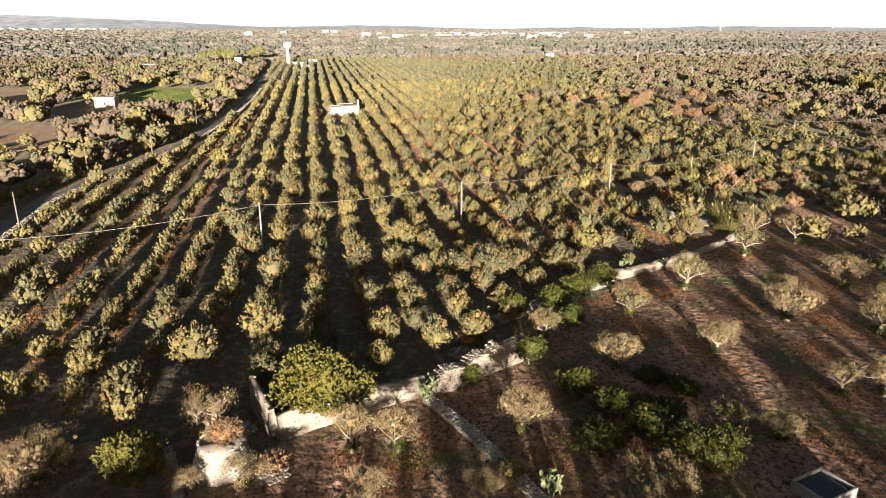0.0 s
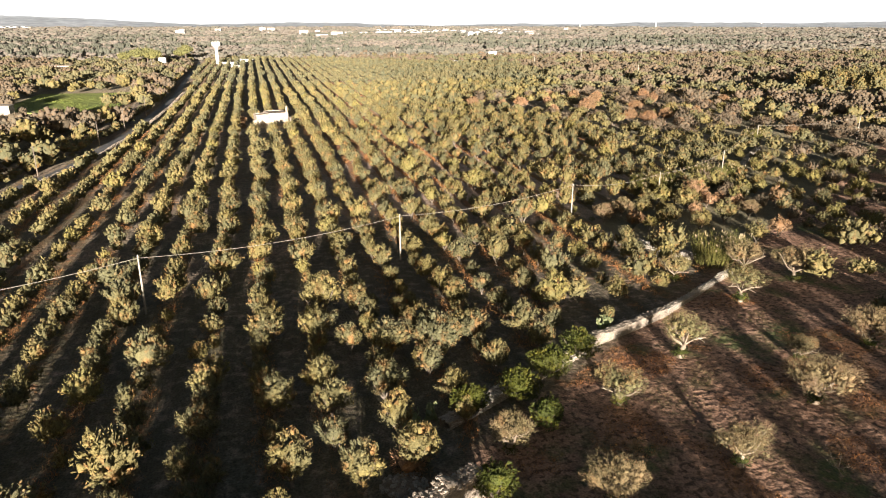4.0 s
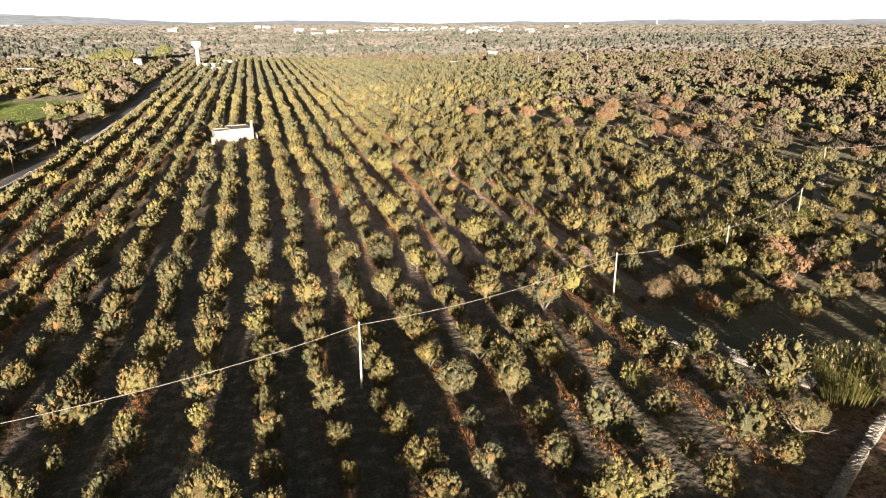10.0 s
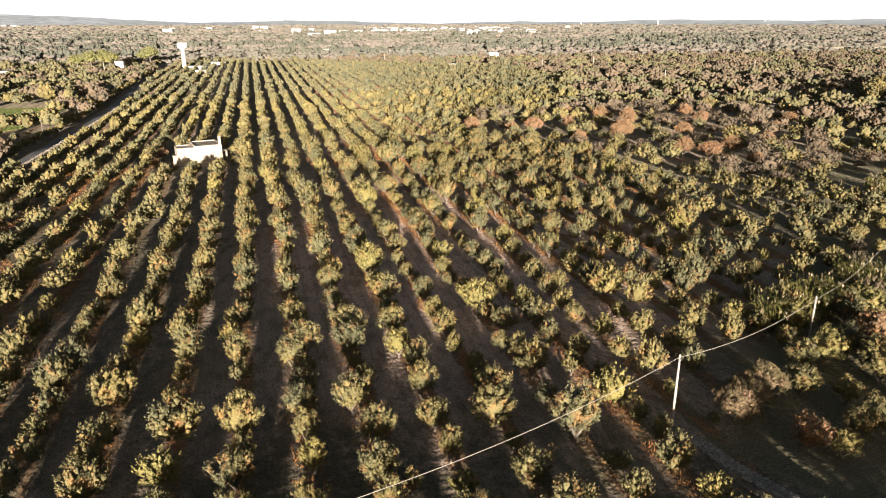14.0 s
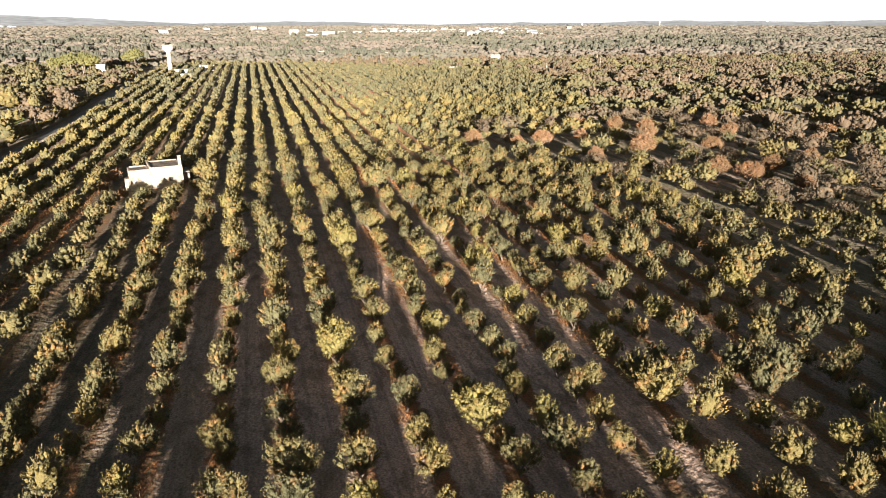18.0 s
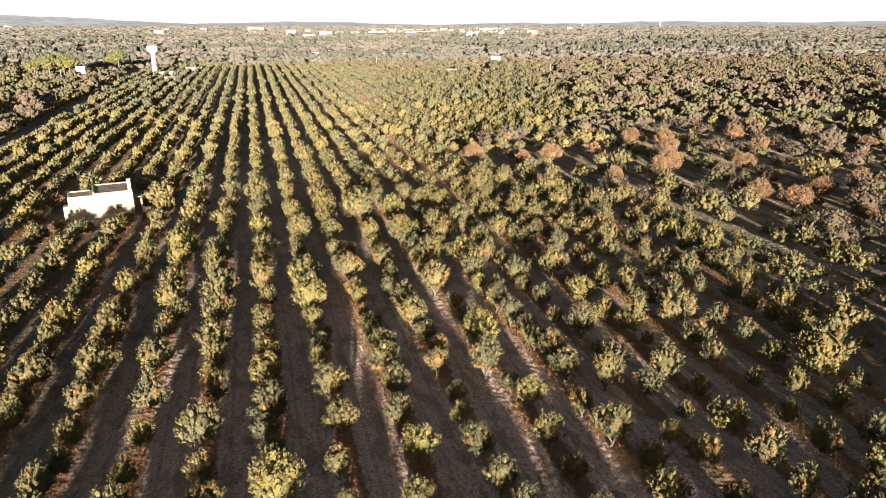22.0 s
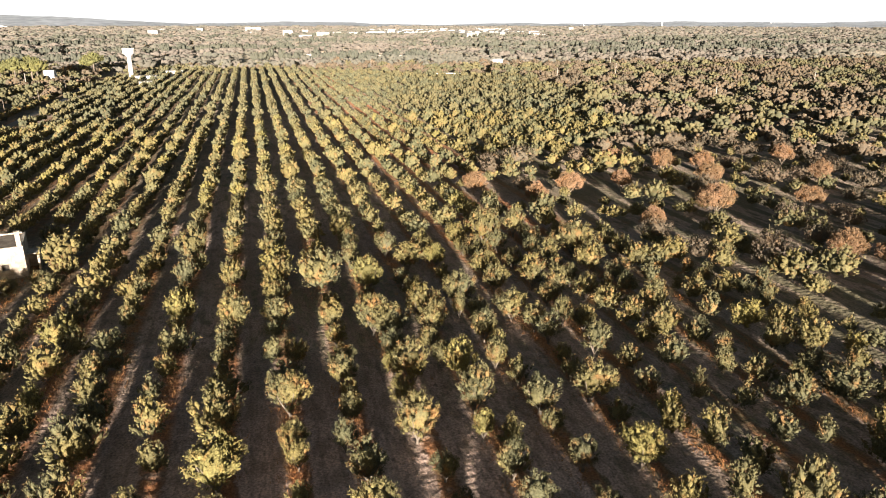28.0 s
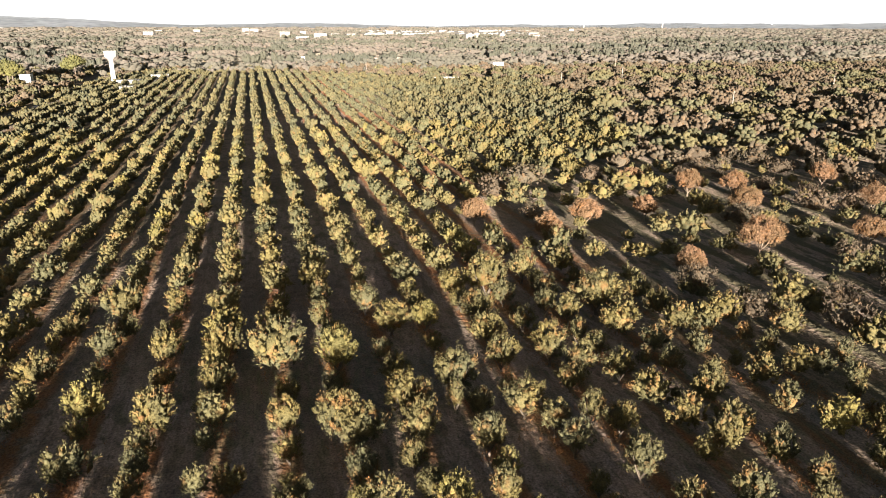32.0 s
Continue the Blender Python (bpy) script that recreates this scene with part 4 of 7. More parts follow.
row(14, [(161, 2.7, -0.8), (164.2, 2.8, -1.7), (170, 2.4, -1.8), (178.4, 4, -2.4), (204.2, 3.2, -0.8), (208.8, 2.8, -0.9), (213.8, 2.2, -1.3), (217.9, 2.3, -1.5), (222.1, 2.8, -2.7), (228.4, 2.2, 0.7), (233.6, 2.9, -1.1), (242.9, 4.4, -2), (249.9, 5.4, -1)])
row(15, [(166.1, 2.4, 0), (171.1, 3, -0.6), (176.6, 2.4, -1), (177.5, 3, 1.9), (210.4, 2.3, 1.1), (214.4, 3.5, -0.1), (219.9, 3.6, 0.5), (223.8, 3.2, -1.3), (228.7, 4.6, 0), (236.3, 3.2, -1.8), (241.2, 3.9, -1.1), (246.7, 3.1, -0.3)])
row(16, [(166, 2.9, -0.3), (171.1, 3.6, 2.4), (213.7, 3.2, -1.7), (217.6, 3.1, -2.4), (224.5, 2.5, 1.2), (229.5, 4.1, 1.5), (229.6, 3, -0.9), (242.3, 4, -0.1)])
row(17, [(177.1, 3.3, 2.1), (220.2, 2.3, -2.1), (237.1, 3.6, -1.1)])
row(18, [(230.7, 4.5, -1), (241.4, 4.1, 0.8)])

row(-6, [(106.4, 3.9, 0.6)])
row(-5, [(87.5, 2.8, 0.5), (95.6, 3.7, -0.1), (98.4, 2.8, 1.7), (101.4, 2.7, 0.7), (105.0, 3.9, 0.4), (110.8, 2.5, 0.0), (112.3, 4.1, -2.7)])
row(-4, [(81.1, 1.9, -1.4), (86.2, 4.7, 0.0), (90.2, 3.5, 0.3), (156.6, 3.9, 1.0)])
row(-3, [(84.2, 2.4, 0.6), (89.0, 2.1, -1.3), (148.8, 3.1, 0.8), (154.4, 3.5, 0.0), (160.3, 2.6, 0.1)])
row(-2, [(79.6, 2.7, -0.5), (87.5, 2.6, -0.6), (126.0, 3.5, 0.9), (139.2, 2.3, 0.3), (150.9, 2.9, 0.5), (156.3, 2.2, 0.4)])
row(-1, [(79.7, 3.2, -0.9), (85.8, 2.5, -0.8), (149.9, 2.1, 0.1)])
row(0, [(98.5, 1.9, 1.5), (125.6, 2.3, 0.2), (142.2, 1.9, -0.5), (146.2, 2.5, 0.1)])
row(1, [(80.7, 2.9, -1.3), (124.3, 2.3, -0.4), (131.2, 2.5, -0.1), (140.4, 2.2, -0.1), (144.8, 2.7, -0.1), (178.8, 2.1, 0.8), (191.4, 2.6, 0.1), (198.0, 3.5, 0.2), (221.4, 2.3, 1.8), (225.0, 2.6, 1.0), (228.6, 3.1, 1.0), (235.9, 3.6, -0.1)])
row(2, [(83.4, 1.9, -0.6), (126.1, 1.9, -1.3), (129.2, 2.1, -0.2), (191.4, 2.0, 0.0), (205.9, 2.6, 1.3), (210.4, 3.6, 0.2), (215.5, 3.0, 0.1), (220.5, 2.5, 0.0), (226.2, 4.7, -0.2), (234.4, 3.6, -1.1), (251.8, 2.1, 1.0), (259.6, 3.4, 1.2)])
row(3, [(124.9, 1.9, 1.1), (204.5, 2.9, 0.3), (210.2, 4.1, 0.2), (215.9, 3.0, 0.5), (225.1, 3.2, -1.3)])
row(4, [(86.7, 2.7, -2.2), (123.5, 1.9, -0.9), (132.7, 2.6, -0.8), (137.9, 2.9, -0.6), (204.2, 1.9, -0.8), (213.7, 3.8, -0.4)])
row(5, [(128.1, 1.9, -0.9), (169.0, 1.9, -0.9), (190.8, 2.0, -0.9), (201.3, 2.3, -0.5), (205.5, 4.8, -0.4), (212.3, 3.3, -0.5), (228.8, 1.9, -0.3)])
row(6, [(123.3, 1.9, 0.4), (134.0, 1.9, -1.1), (164.7, 1.9, -1.6), (202.5, 2.5, -0.1), (207.1, 1.9, 0.0), (209.9, 2.3, -0.2), (224.9, 2.0, -1.3), (236.6, 1.9, -1.4)])
row(7, [(117.3, 2.7, -1.0), (131.9, 3.7, -1.2), (178.2, 2.0, -1.3), (187.9, 2.2, -0.8), (199.1, 2.9, -0.6), (204.2, 3.8, -0.4), (208.8, 1.9, -1.6)])
row(8, [(159.6, 1.9, 0.5), (198.3, 2.2, -0.2), (203.1, 2.7, -0.2), (208.6, 3.0, -1.2), (237.1, 2.0, -0.8)])
row(9, [(177.3, 2.3, -1.3), (197.6, 3.4, -0.5), (201.8, 2.4, -0.7), (205.4, 2.2, 0.4), (207.5, 1.9, -1.2)])
row(10, [(171.0, 1.9, -2.1), (173.9, 1.9, 1.3), (183.6, 3.0, -0.9), (195.7, 1.9, -1.4), (201.5, 2.7, -0.5), (207.1, 1.9, -0.6), (232.4, 1.9, -1.7), (239.4, 2.1, -0.3), (244.1, 2.5, -0.6)])
row(11, [(153.7, 2.5, -2.0), (157.4, 3.1, -1.6), (176.5, 2.2, -1.1), (194.9, 2.5, -1.1), (200.7, 3.1, -1.3)])
row(12, [(171.1, 2.4, -1.6), (174.9, 2.6, 2.3), (177.1, 2.3, -0.3), (182.4, 2.4, -1.1), (191.4, 3.4, 0.1), (194.5, 2.7, -2.6), (196.8, 3.6, 0.2), (200.4, 3.0, -0.7), (203.7, 2.2, -2.4), (233.2, 2.6, -1.1)])
row(13, [(171.6, 2.9, -1.4), (176.8, 3.4, 0.9), (190.1, 2.5, -0.5), (193.8, 2.1, -2.4), (200.2, 3.3, 0.0), (220.5, 2.6, 0.9), (235.6, 1.9, 2.6)])
row(14, [(169.0, 2.8, 2.8), (174.6, 2.5, -1.8), (196.0, 2.5, 0.3), (197.7, 3.5, 2.3), (198.9, 1.9, -2.4), (219.7, 1.9, 0.3), (227.2, 3.1, -1.6), (230.8, 1.9, 1.6)])
row(15, [(203.3, 3.2, 2.7), (204.3, 4.4, -1.2), (208.1, 2.6, -2.1), (240.2, 3.4, 1.2)])
row(16, [(205.8, 2.7, 1.1), (208.8, 2.8, -0.5), (212.3, 2.5, 2.5)])
row(17, [(226.8, 2.3, -2.0)])

half_trees, mid_trees, far_trees = [], [], []
beside_path = []


def sort_tree(x, y, s, h):
    off = abs(x - np.interp(y, (50, 260), (6, 76)))
    if y < 262 and off < 46:
        beside_path.append((off, (x, y, s, h)))
    elif y < 300 and off < 85:
        half_trees.append((x, y, s, h))
    elif y < 400:
        mid_trees.append((x, y, s, h))
    else:
        far_trees.append((x, y, s, h))


for k, trees in sorted(PLANTED.items()):
    for y, w, dx in trees:
        x = row_x(k, y) + dx
        if not inside(x, y, HOUSE):
            sort_tree(x, y, w / (3.2 if y < 112 else 2.9), rng.uniform(0.92, 1.2) * (3.25 / w) ** 0.3)
for k in range(-16, 36):
    own = sorted(t[0] for t in PLANTED.get(k, []))
    spots = []
    for a, b in zip(own[:-1], own[1:]):
        n = int(round((b - a) / (4.4 if a < 112 else 3.8))) if b - a > (7.2 if a < 112 else 6.5) else 1
        spots += [(a + (b - a) * q / n + rng.uniform(-0.35, 0.35), 0.88) for q in range(1, n)]
    y = 50 + rng.uniform(0, 3)
    while y < 680:
        y += float(np.clip(rng.normal(4.1 if y < 160 else 3.65, 0.45), 2.8, 5.2))
        if not own or y < own[0] - 2.8 or y > own[-1] + 2.8:
            spots.append((y, 0.98 if y < 160 else 1.03))
    for y, s in spots:
        x = row_x(k, y) + rng.normal(0, 0.25)
        if inside(x, y, ORCHARD) and not inside(x, y, HOUSE):
            sort_tree(x, y, s * float(np.clip(rng.normal(1.0, 0.14), 0.68, 1.3)), rng.uniform(0.92, 1.22))
beside_path.sort()
near_trees = [p for _, p in beside_path[:305]]
near_rest = [p for _, p in beside_path[305:]]
sources = []
GREEN_LABEL = "small olive tree with grey-green leaves in a planted row"
YELLOW_LABEL = "small olive tree with yellowing leaves in a planted row"
for leaf, lab in ((OLIVE, GREEN_LABEL), (YELLOW, YELLOW_LABEL)):
    for c, t in NEAR:
        sources.append((leaf, lab, c, t))
made = {}
for x, y, s, h in near_trees:
    yel = rng.random() < 0.05 or any((x - px) ** 2 + (y - py) ** 2 < 2.5 for px, py in ((47, 155.6), (52.6, 152.5), (36.3, 171.8), (42, 205), (58, 192.3), (57.7, 241), (51.8, 244)))
    i = int(rng.integers(0, len(NEAR))) + (len(NEAR) if yel else 0)
    turn = rng.uniform(0, 360)
    if i not in made:
        leaf, lab, c, t = sources[i]
        made[i] = tree("olive_tree", lab, "olive tree", "olive trees in the orchard rows", c, t, leaf, BARK, x, y, s, turn, h)
    else:
        place_tree(made[i], x, y, s, turn, h)


def split(places, share):
    a, b = [], []
    for p in places:
        (b if rng.random() < share else a).append(p)
    return a, b


a, b = split(near_rest, 0.06)
spread("olive_rows", NEAR2, a, OLIVE, "rows of small grey-green olive trees", "olive trees", rng)
spread("yellowing_olives", NEAR2, b, YELLOW, "yellowing olive trees among the orchard rows", "olive trees", rng)
a, b = split(half_trees, 0.06)
spread("olive_rows", HALF, a, OLIVE_MID, "rows of small grey-green olive trees on both sides", "olive trees", rng)
spread("yellowing_olives", HALF, b, YELLOW, "yellowing olive trees here and there in the rows", "olive trees", rng)
a, b = split(mid_trees, 0.06)
spread("olive_rows", MID, a, OLIVE_MID, "rows of olive trees further down the orchard", "olive trees", rng)
spread("yellowing_olives", MID, b, YELLOW, "yellowing olive trees further down the orchard", "olive trees", rng)
spread("olive_rows", FAR, far_trees, HAZED_OLIVE, "far end of the olive orchard", "olive trees", rng)

# ---- old groves round the orchard ----
gm, gb, fm, fb, wf, wb = [], [], [], [], [], []
STAND = [(262, 290), (262, 318), (300, 350), (420, 365), (420, 300)]
PINK = [(87, 290), (96, 279), (106, 285.5), (118, 286), (136, 300), (146, 299), (125, 264), (108, 257), (137.5, 284), (128, 237), (132, 231.5), (141.5, 236), (137, 221), (158.5, 244), (145, 263.5), (162, 280), (195, 278), (170, 301), (129, 311), (176, 262), (157.5, 193.5)]
KEEP = [(-60, 20), (70, 20), (70, 70), (66, 84), (72, 100), (64, 112), (58, 128), (-60, 60)]


def clear(x, y):
    if inside(x, y, ORCHARD) or inside(x, y, BROWN_FIELD) or inside(x, y, UPPER_FIELD) or (-101 < x < -74 and 256 < y < 316) or inside(x, y, GREEN_FIELD) or inside(x, y, KEEP):
        return False
    r = along(ROAD, y)
    if any((x - px) ** 2 + (y - py) ** 2 < 30 for px, py in PINK) or inside(x, y, STAND):
        return False
    return not (r - 4.5 < x < r + 7.5)


for yy in np.arange(60, 700, 7.6):
    for xx in np.arange(-420, 790, 7.6):
        x, y = xx + rng.uniform(-2.6, 2.6), yy + rng.uniform(-2.6, 2.6)
        if not -130 - 0.75 * y < x < 130 + 1.0 * y or not clear(x, y) or (x < 60 and y < 110 and x > -60):
            continue
        dry = noise.noise((x * 0.02, y * 0.02, 3.0)) + 0.35 * noise.noise((x * 0.09, y * 0.09, 7.0))
        if rng.random() < 0.06:
            continue
        s, h = float(np.clip(rng.normal(1.0, 0.2), 0.6, 1.5)), rng.uniform(0.85, 1.15)
        share = 0.42 if (85 < x < 210 and 215 < y < 330) else (0.3 if x < -40 else 0.5)
        if x < -40 and y < 420:
            s *= 0.62 if (275 < y < 320 and x > -105) or (150 < y < 202 and x < -66) else 1.28
            if y > 248 and y < 312 and x < -100 and rng.random() < 0.45:
                continue
        brown = dry + rng.normal(0, 0.22) > (0.22 - share * 0.5)
        if (y < 330 and -70 < x < 230) or (y < 420 and -170 < x < -30):
            (gb if brown else gm).append((x, y, s * (1.12 if brown else 1.35), h * 0.92))
        else:
            (fb if brown else fm).append((x, y, s * (1.25 if brown else 1.2), h * 0.85))
# younger green trees between the withered ones
while len(gm) and sum(1 for p in gm if len(p) > 4) < 150:
    x, y = rng.uniform(84, 200), rng.uniform(212, 330)
    if clear(x, y) or (not inside(x, y, ORCHARD) and min((x - px) ** 2 + (y - py) ** 2 for px, py in PINK) > 12):
        gm.append((x, y, rng.uniform(0.75, 1.0), rng.uniform(0.85, 1.1), 1))
gm = [p[:4] for p in gm]
scrub = [[], [], []]
SCRUB = [(54, 98), (66, 101), (76, 99), (112, 112), (140, 150), (128, 178), (88, 150), (62, 135), (54, 122)]
gm = [p for p in gm if not inside(p[0], p[1], SCRUB)]
gb = [p for p in gb if not inside(p[0], p[1], SCRUB)]
for yy in np.arange(98, 180, 3.7):
    for xx in np.arange(56, 142, 3.7):
        x, y = xx + rng.uniform(-1.5, 1.5), yy + rng.uniform(-1.5, 1.5)
        if inside(x, y, SCRUB) and x > 92 and rng.random() < 0.7:
            scrub[int(rng.choice(3, p=(0.6, 0.25, 0.15)))].append((x, y, rng.uniform(0.65, 1.1), rng.uniform(0.75, 1.1)))
for places, leaf, lab in zip(scrub, (OLIVE, YELLOW, DRY_GROVE), ("dense olive scrub beside the overhead line", "yellowing bushes in the scrub beside the overhead line", "rusty brown bushes in the scrub beside the overhead line")):
    spread("scrub", NEAR2, places, leaf, lab, "bushes", rng)
SHRUBS = (
    (OLIVE, NEAR, "wild olive bush with grey-green leaves beyond the collapsed wall", [(71.3, 129.9, 3.8), (72.6, 122.9, 4.8), (80.2, 129.6, 5.0), (76.4, 138.1, 4.2), (74.4, 133.6, 4.4), (87.8, 141.9, 5.6), (81.6, 135.1, 5.2), (73.9, 127.3, 3.8), (97.5, 143.8, 5.6), (75.3, 117.9, 5.2), (82.2, 120.7, 5.6), (70.9, 122.9, 3.6), (82.2, 132.0, 5.2), (80.5, 110.3, 5.2), (58.2, 113.6, 2.8), (60.3, 127.8, 1.8)]),
    (YELLOW, NEAR, "yellow-green bush standing among the reeds", [(80.1, 141.1, 5.0), (77.9, 134.2, 5.4), (91.4, 142.9, 5.4), (67.4, 120.7, 4.0), (97.2, 136.1, 5.6)]),
    (BROWN, NEAR, "rusty brown half-dry bush in rough pasture", [(85.7, 135.3, 5.2), (85.7, 131.0, 3.9), (65.4, 122.2, 3.5), (79.9, 126.3, 4.0), (88.4, 131.3, 4.6), (88.6, 126.1, 4.6), (99.2, 128.5, 5.2), (86.0, 111.9, 4.8)]),
    (PALE, DRY_NEAR, "pale dry twiggy thicket beside the utility pole", [(62.3, 127.6, 4.2), (67.6, 130.6, 5.4), (64.8, 129.6, 4.4), (88.7, 122.8, 5.0)]),
)
for leaf, temps, lab, places in SHRUBS:
    src = None
    for i, (x, y, w) in enumerate(places):
        c, t = temps[i % 4]
        if i < 4:
            src = tree("olive_bush", lab, "bush", "bushes beyond the collapsed wall", c, t, leaf, BARK, x, y, w / (3.6 if temps is NEAR else 5.6), i * 77, rng.uniform(0.7, 0.9))
        else:
            place_tree(src, x, y, w / 3.6, i * 77, rng.uniform(0.7, 0.9))
near_dry = [p for p in gb if p[1] < 320 and 40 < p[0] < 175]
gb = [p for p in gb if not (p[1] < 320 and 40 < p[0] < 175)]
spread("dry_olives", DRY_HALF, near_dry, DRY_GROVE, "withered pinkish-brown olive trees beside the orchard", "olive trees", rng)
spread("dry_olives", DRY_MID, gb, DRY_GROVE, "grove of withered pinkish-brown olive trees", "olive trees", rng)
close = [p for p in gm if p[1] < 300 and 40 < p[0] < 160]
gm = [p for p in gm if not (p[1] < 300 and 40 < p[0] < 160)]
spread("old_olives", HALF, close, OLIVE_MID, "old olive trees beside the orchard", "olive trees", rng)
spread("old_olives", MID, gm, OLIVE_MID, "old green olive trees of the neighbouring grove", "olive trees", rng)
spread("dry_olives", FAR_BIG, fb, DRY_GROVE, "withered pinkish-brown olives further off", "olive trees", rng)
spread("old_olives", FAR_BIG, fm, HAZED_OLIVE, "green olives further off", "olive trees", rng)

# unseen trees added to the old grove towards the sun, to shade the foreground
back = []
# coreless loose crowns let part of the sun through
THIN = [template(460 + i, w, h, 0.2, 16, 4, 0.9, 0.5, solid=None, core=0.27, level=1, puff=0.36) for i, (w, h) in enumerate([(6.6, 5.0), (5.8, 4.7), (7.0, 5.3)])]
for yy in np.arange(-60, 60, 6.5):
    for xx in np.arange(-130, 130, 5.6):
        x, y = xx + rng.uniform(-2.5, 2.5), yy + rng.uniform(-2.5, 2.5)
        if -54 - 6 < x < -44 or rng.random() < (0.12 if x < 8 else 0.04) or (y > 27 and x < 64):
            continue
        # height steps by x set how far the shade reaches
        back.append((x, y, rng.uniform(0.9, 1.1), rng.uniform(0.9, 1.3) + (0.5 if x < -16 else (-0.25 if x < 4 else 0.1))))
spread("old_olives", FAR_BIG, [p for p in back if p[0] < -10], OLIVE, "unseen old olive grove beside the road, added for its shade", "olive trees", rng)
spread("old_olives", THIN, [p for p in back if p[0] >= -10], OLIVE, "unseen loose-crowned olive grove before the stone wall, added for partial shade", "olive trees", rng)

# ---- far land ----
TINY = [template(500 + i, 7.5, h, 0.0, 4, 0, 0, 0, puff=0.5, level=0, low=0.1) for i, h in enumerate((4.6, 5.4, 4.0))]
belts = []
y = 675.0
while y < 4050:
    gap = 12 * (y / 690) ** 0.9
    x = -0.7 * y
    while x < 1.3 * y:
        px, py = x + rng.uniform(-0.4, 0.4) * gap, y + rng.uniform(-0.4, 0.4) * gap
        x += gap
        d = noise.noise((px * 0.004, py * 0.007, 1.0)) + 0.5 * noise.noise((px * 0.015, py * 0.02, 4.0))
        if d < -0.36 or inside(px, py, ORCHARD):
            continue
        (wb if d + rng.normal(0, 0.16) > 0.02 else wf).append((px, py, gap / 7.5 * rng.uniform(0.85, 1.3), rng.uniform(0.55, 0.85) * (690 / y) ** 0.75))
    y += gap
for x0, x1, y0, deep in ((-330, -40, 905, 26), (-60, 130, 960, 30), (230, 560, 1000, 40), (560, 900, 980, 30), (-500, -330, 860, 25), (420, 700, 1500, 50), (-300, 50, 1500, 50), (100, 420, 1650, 40), (-260, -60, 740, 14), (40, 190, 765, 12), (260, 420, 800, 16), (430, 640, 860, 20), (-420, -120, 1180, 30), (60, 420, 1230, 30), (640, 1000, 1250, 30), (-700, -380, 1330, 30)):
    for _ in range(int((x1 - x0) * 0.6)):
        belts.append((rng.uniform(x0, x1), y0 + rng.uniform(0, deep), rng.uniform(0.8, 1.2), rng.uniform(1.5, 2.2)))
spread("far_woods", TINY, wf, HAZED_WOOD, "far green scrub across the plain", "woods", rng)
spread("far_tree_belts", TINY, belts, HAZED_BELT, "dark green tree belts between far fields", "woods", rng)
spread("far_dry_groves", TINY, wb, HAZED_BROWN, "far brown groves across the plain, paled by painted haze", "woods", rng)


# ---- withered olives that stand singly ----
first = None
for i, (x, y) in enumerate(PINK):
    if i < len(DRY_NEAR):
        c, t = DRY_NEAR[i]
        first = first or []
        first.append(tree("dry_olive_tree", "withered olive tree with a round crown of pinkish-brown twigs", "olive tree", "withered olive trees", c, t, BROWN, PALE_BARK, x, y, 1.0, i * 70, 1.0))
    else:
        place_tree(first[i % len(DRY_NEAR)], x, y, rng.uniform(0.8, 1.2), rng.uniform(0, 360), rng.uniform(0.9, 1.1))


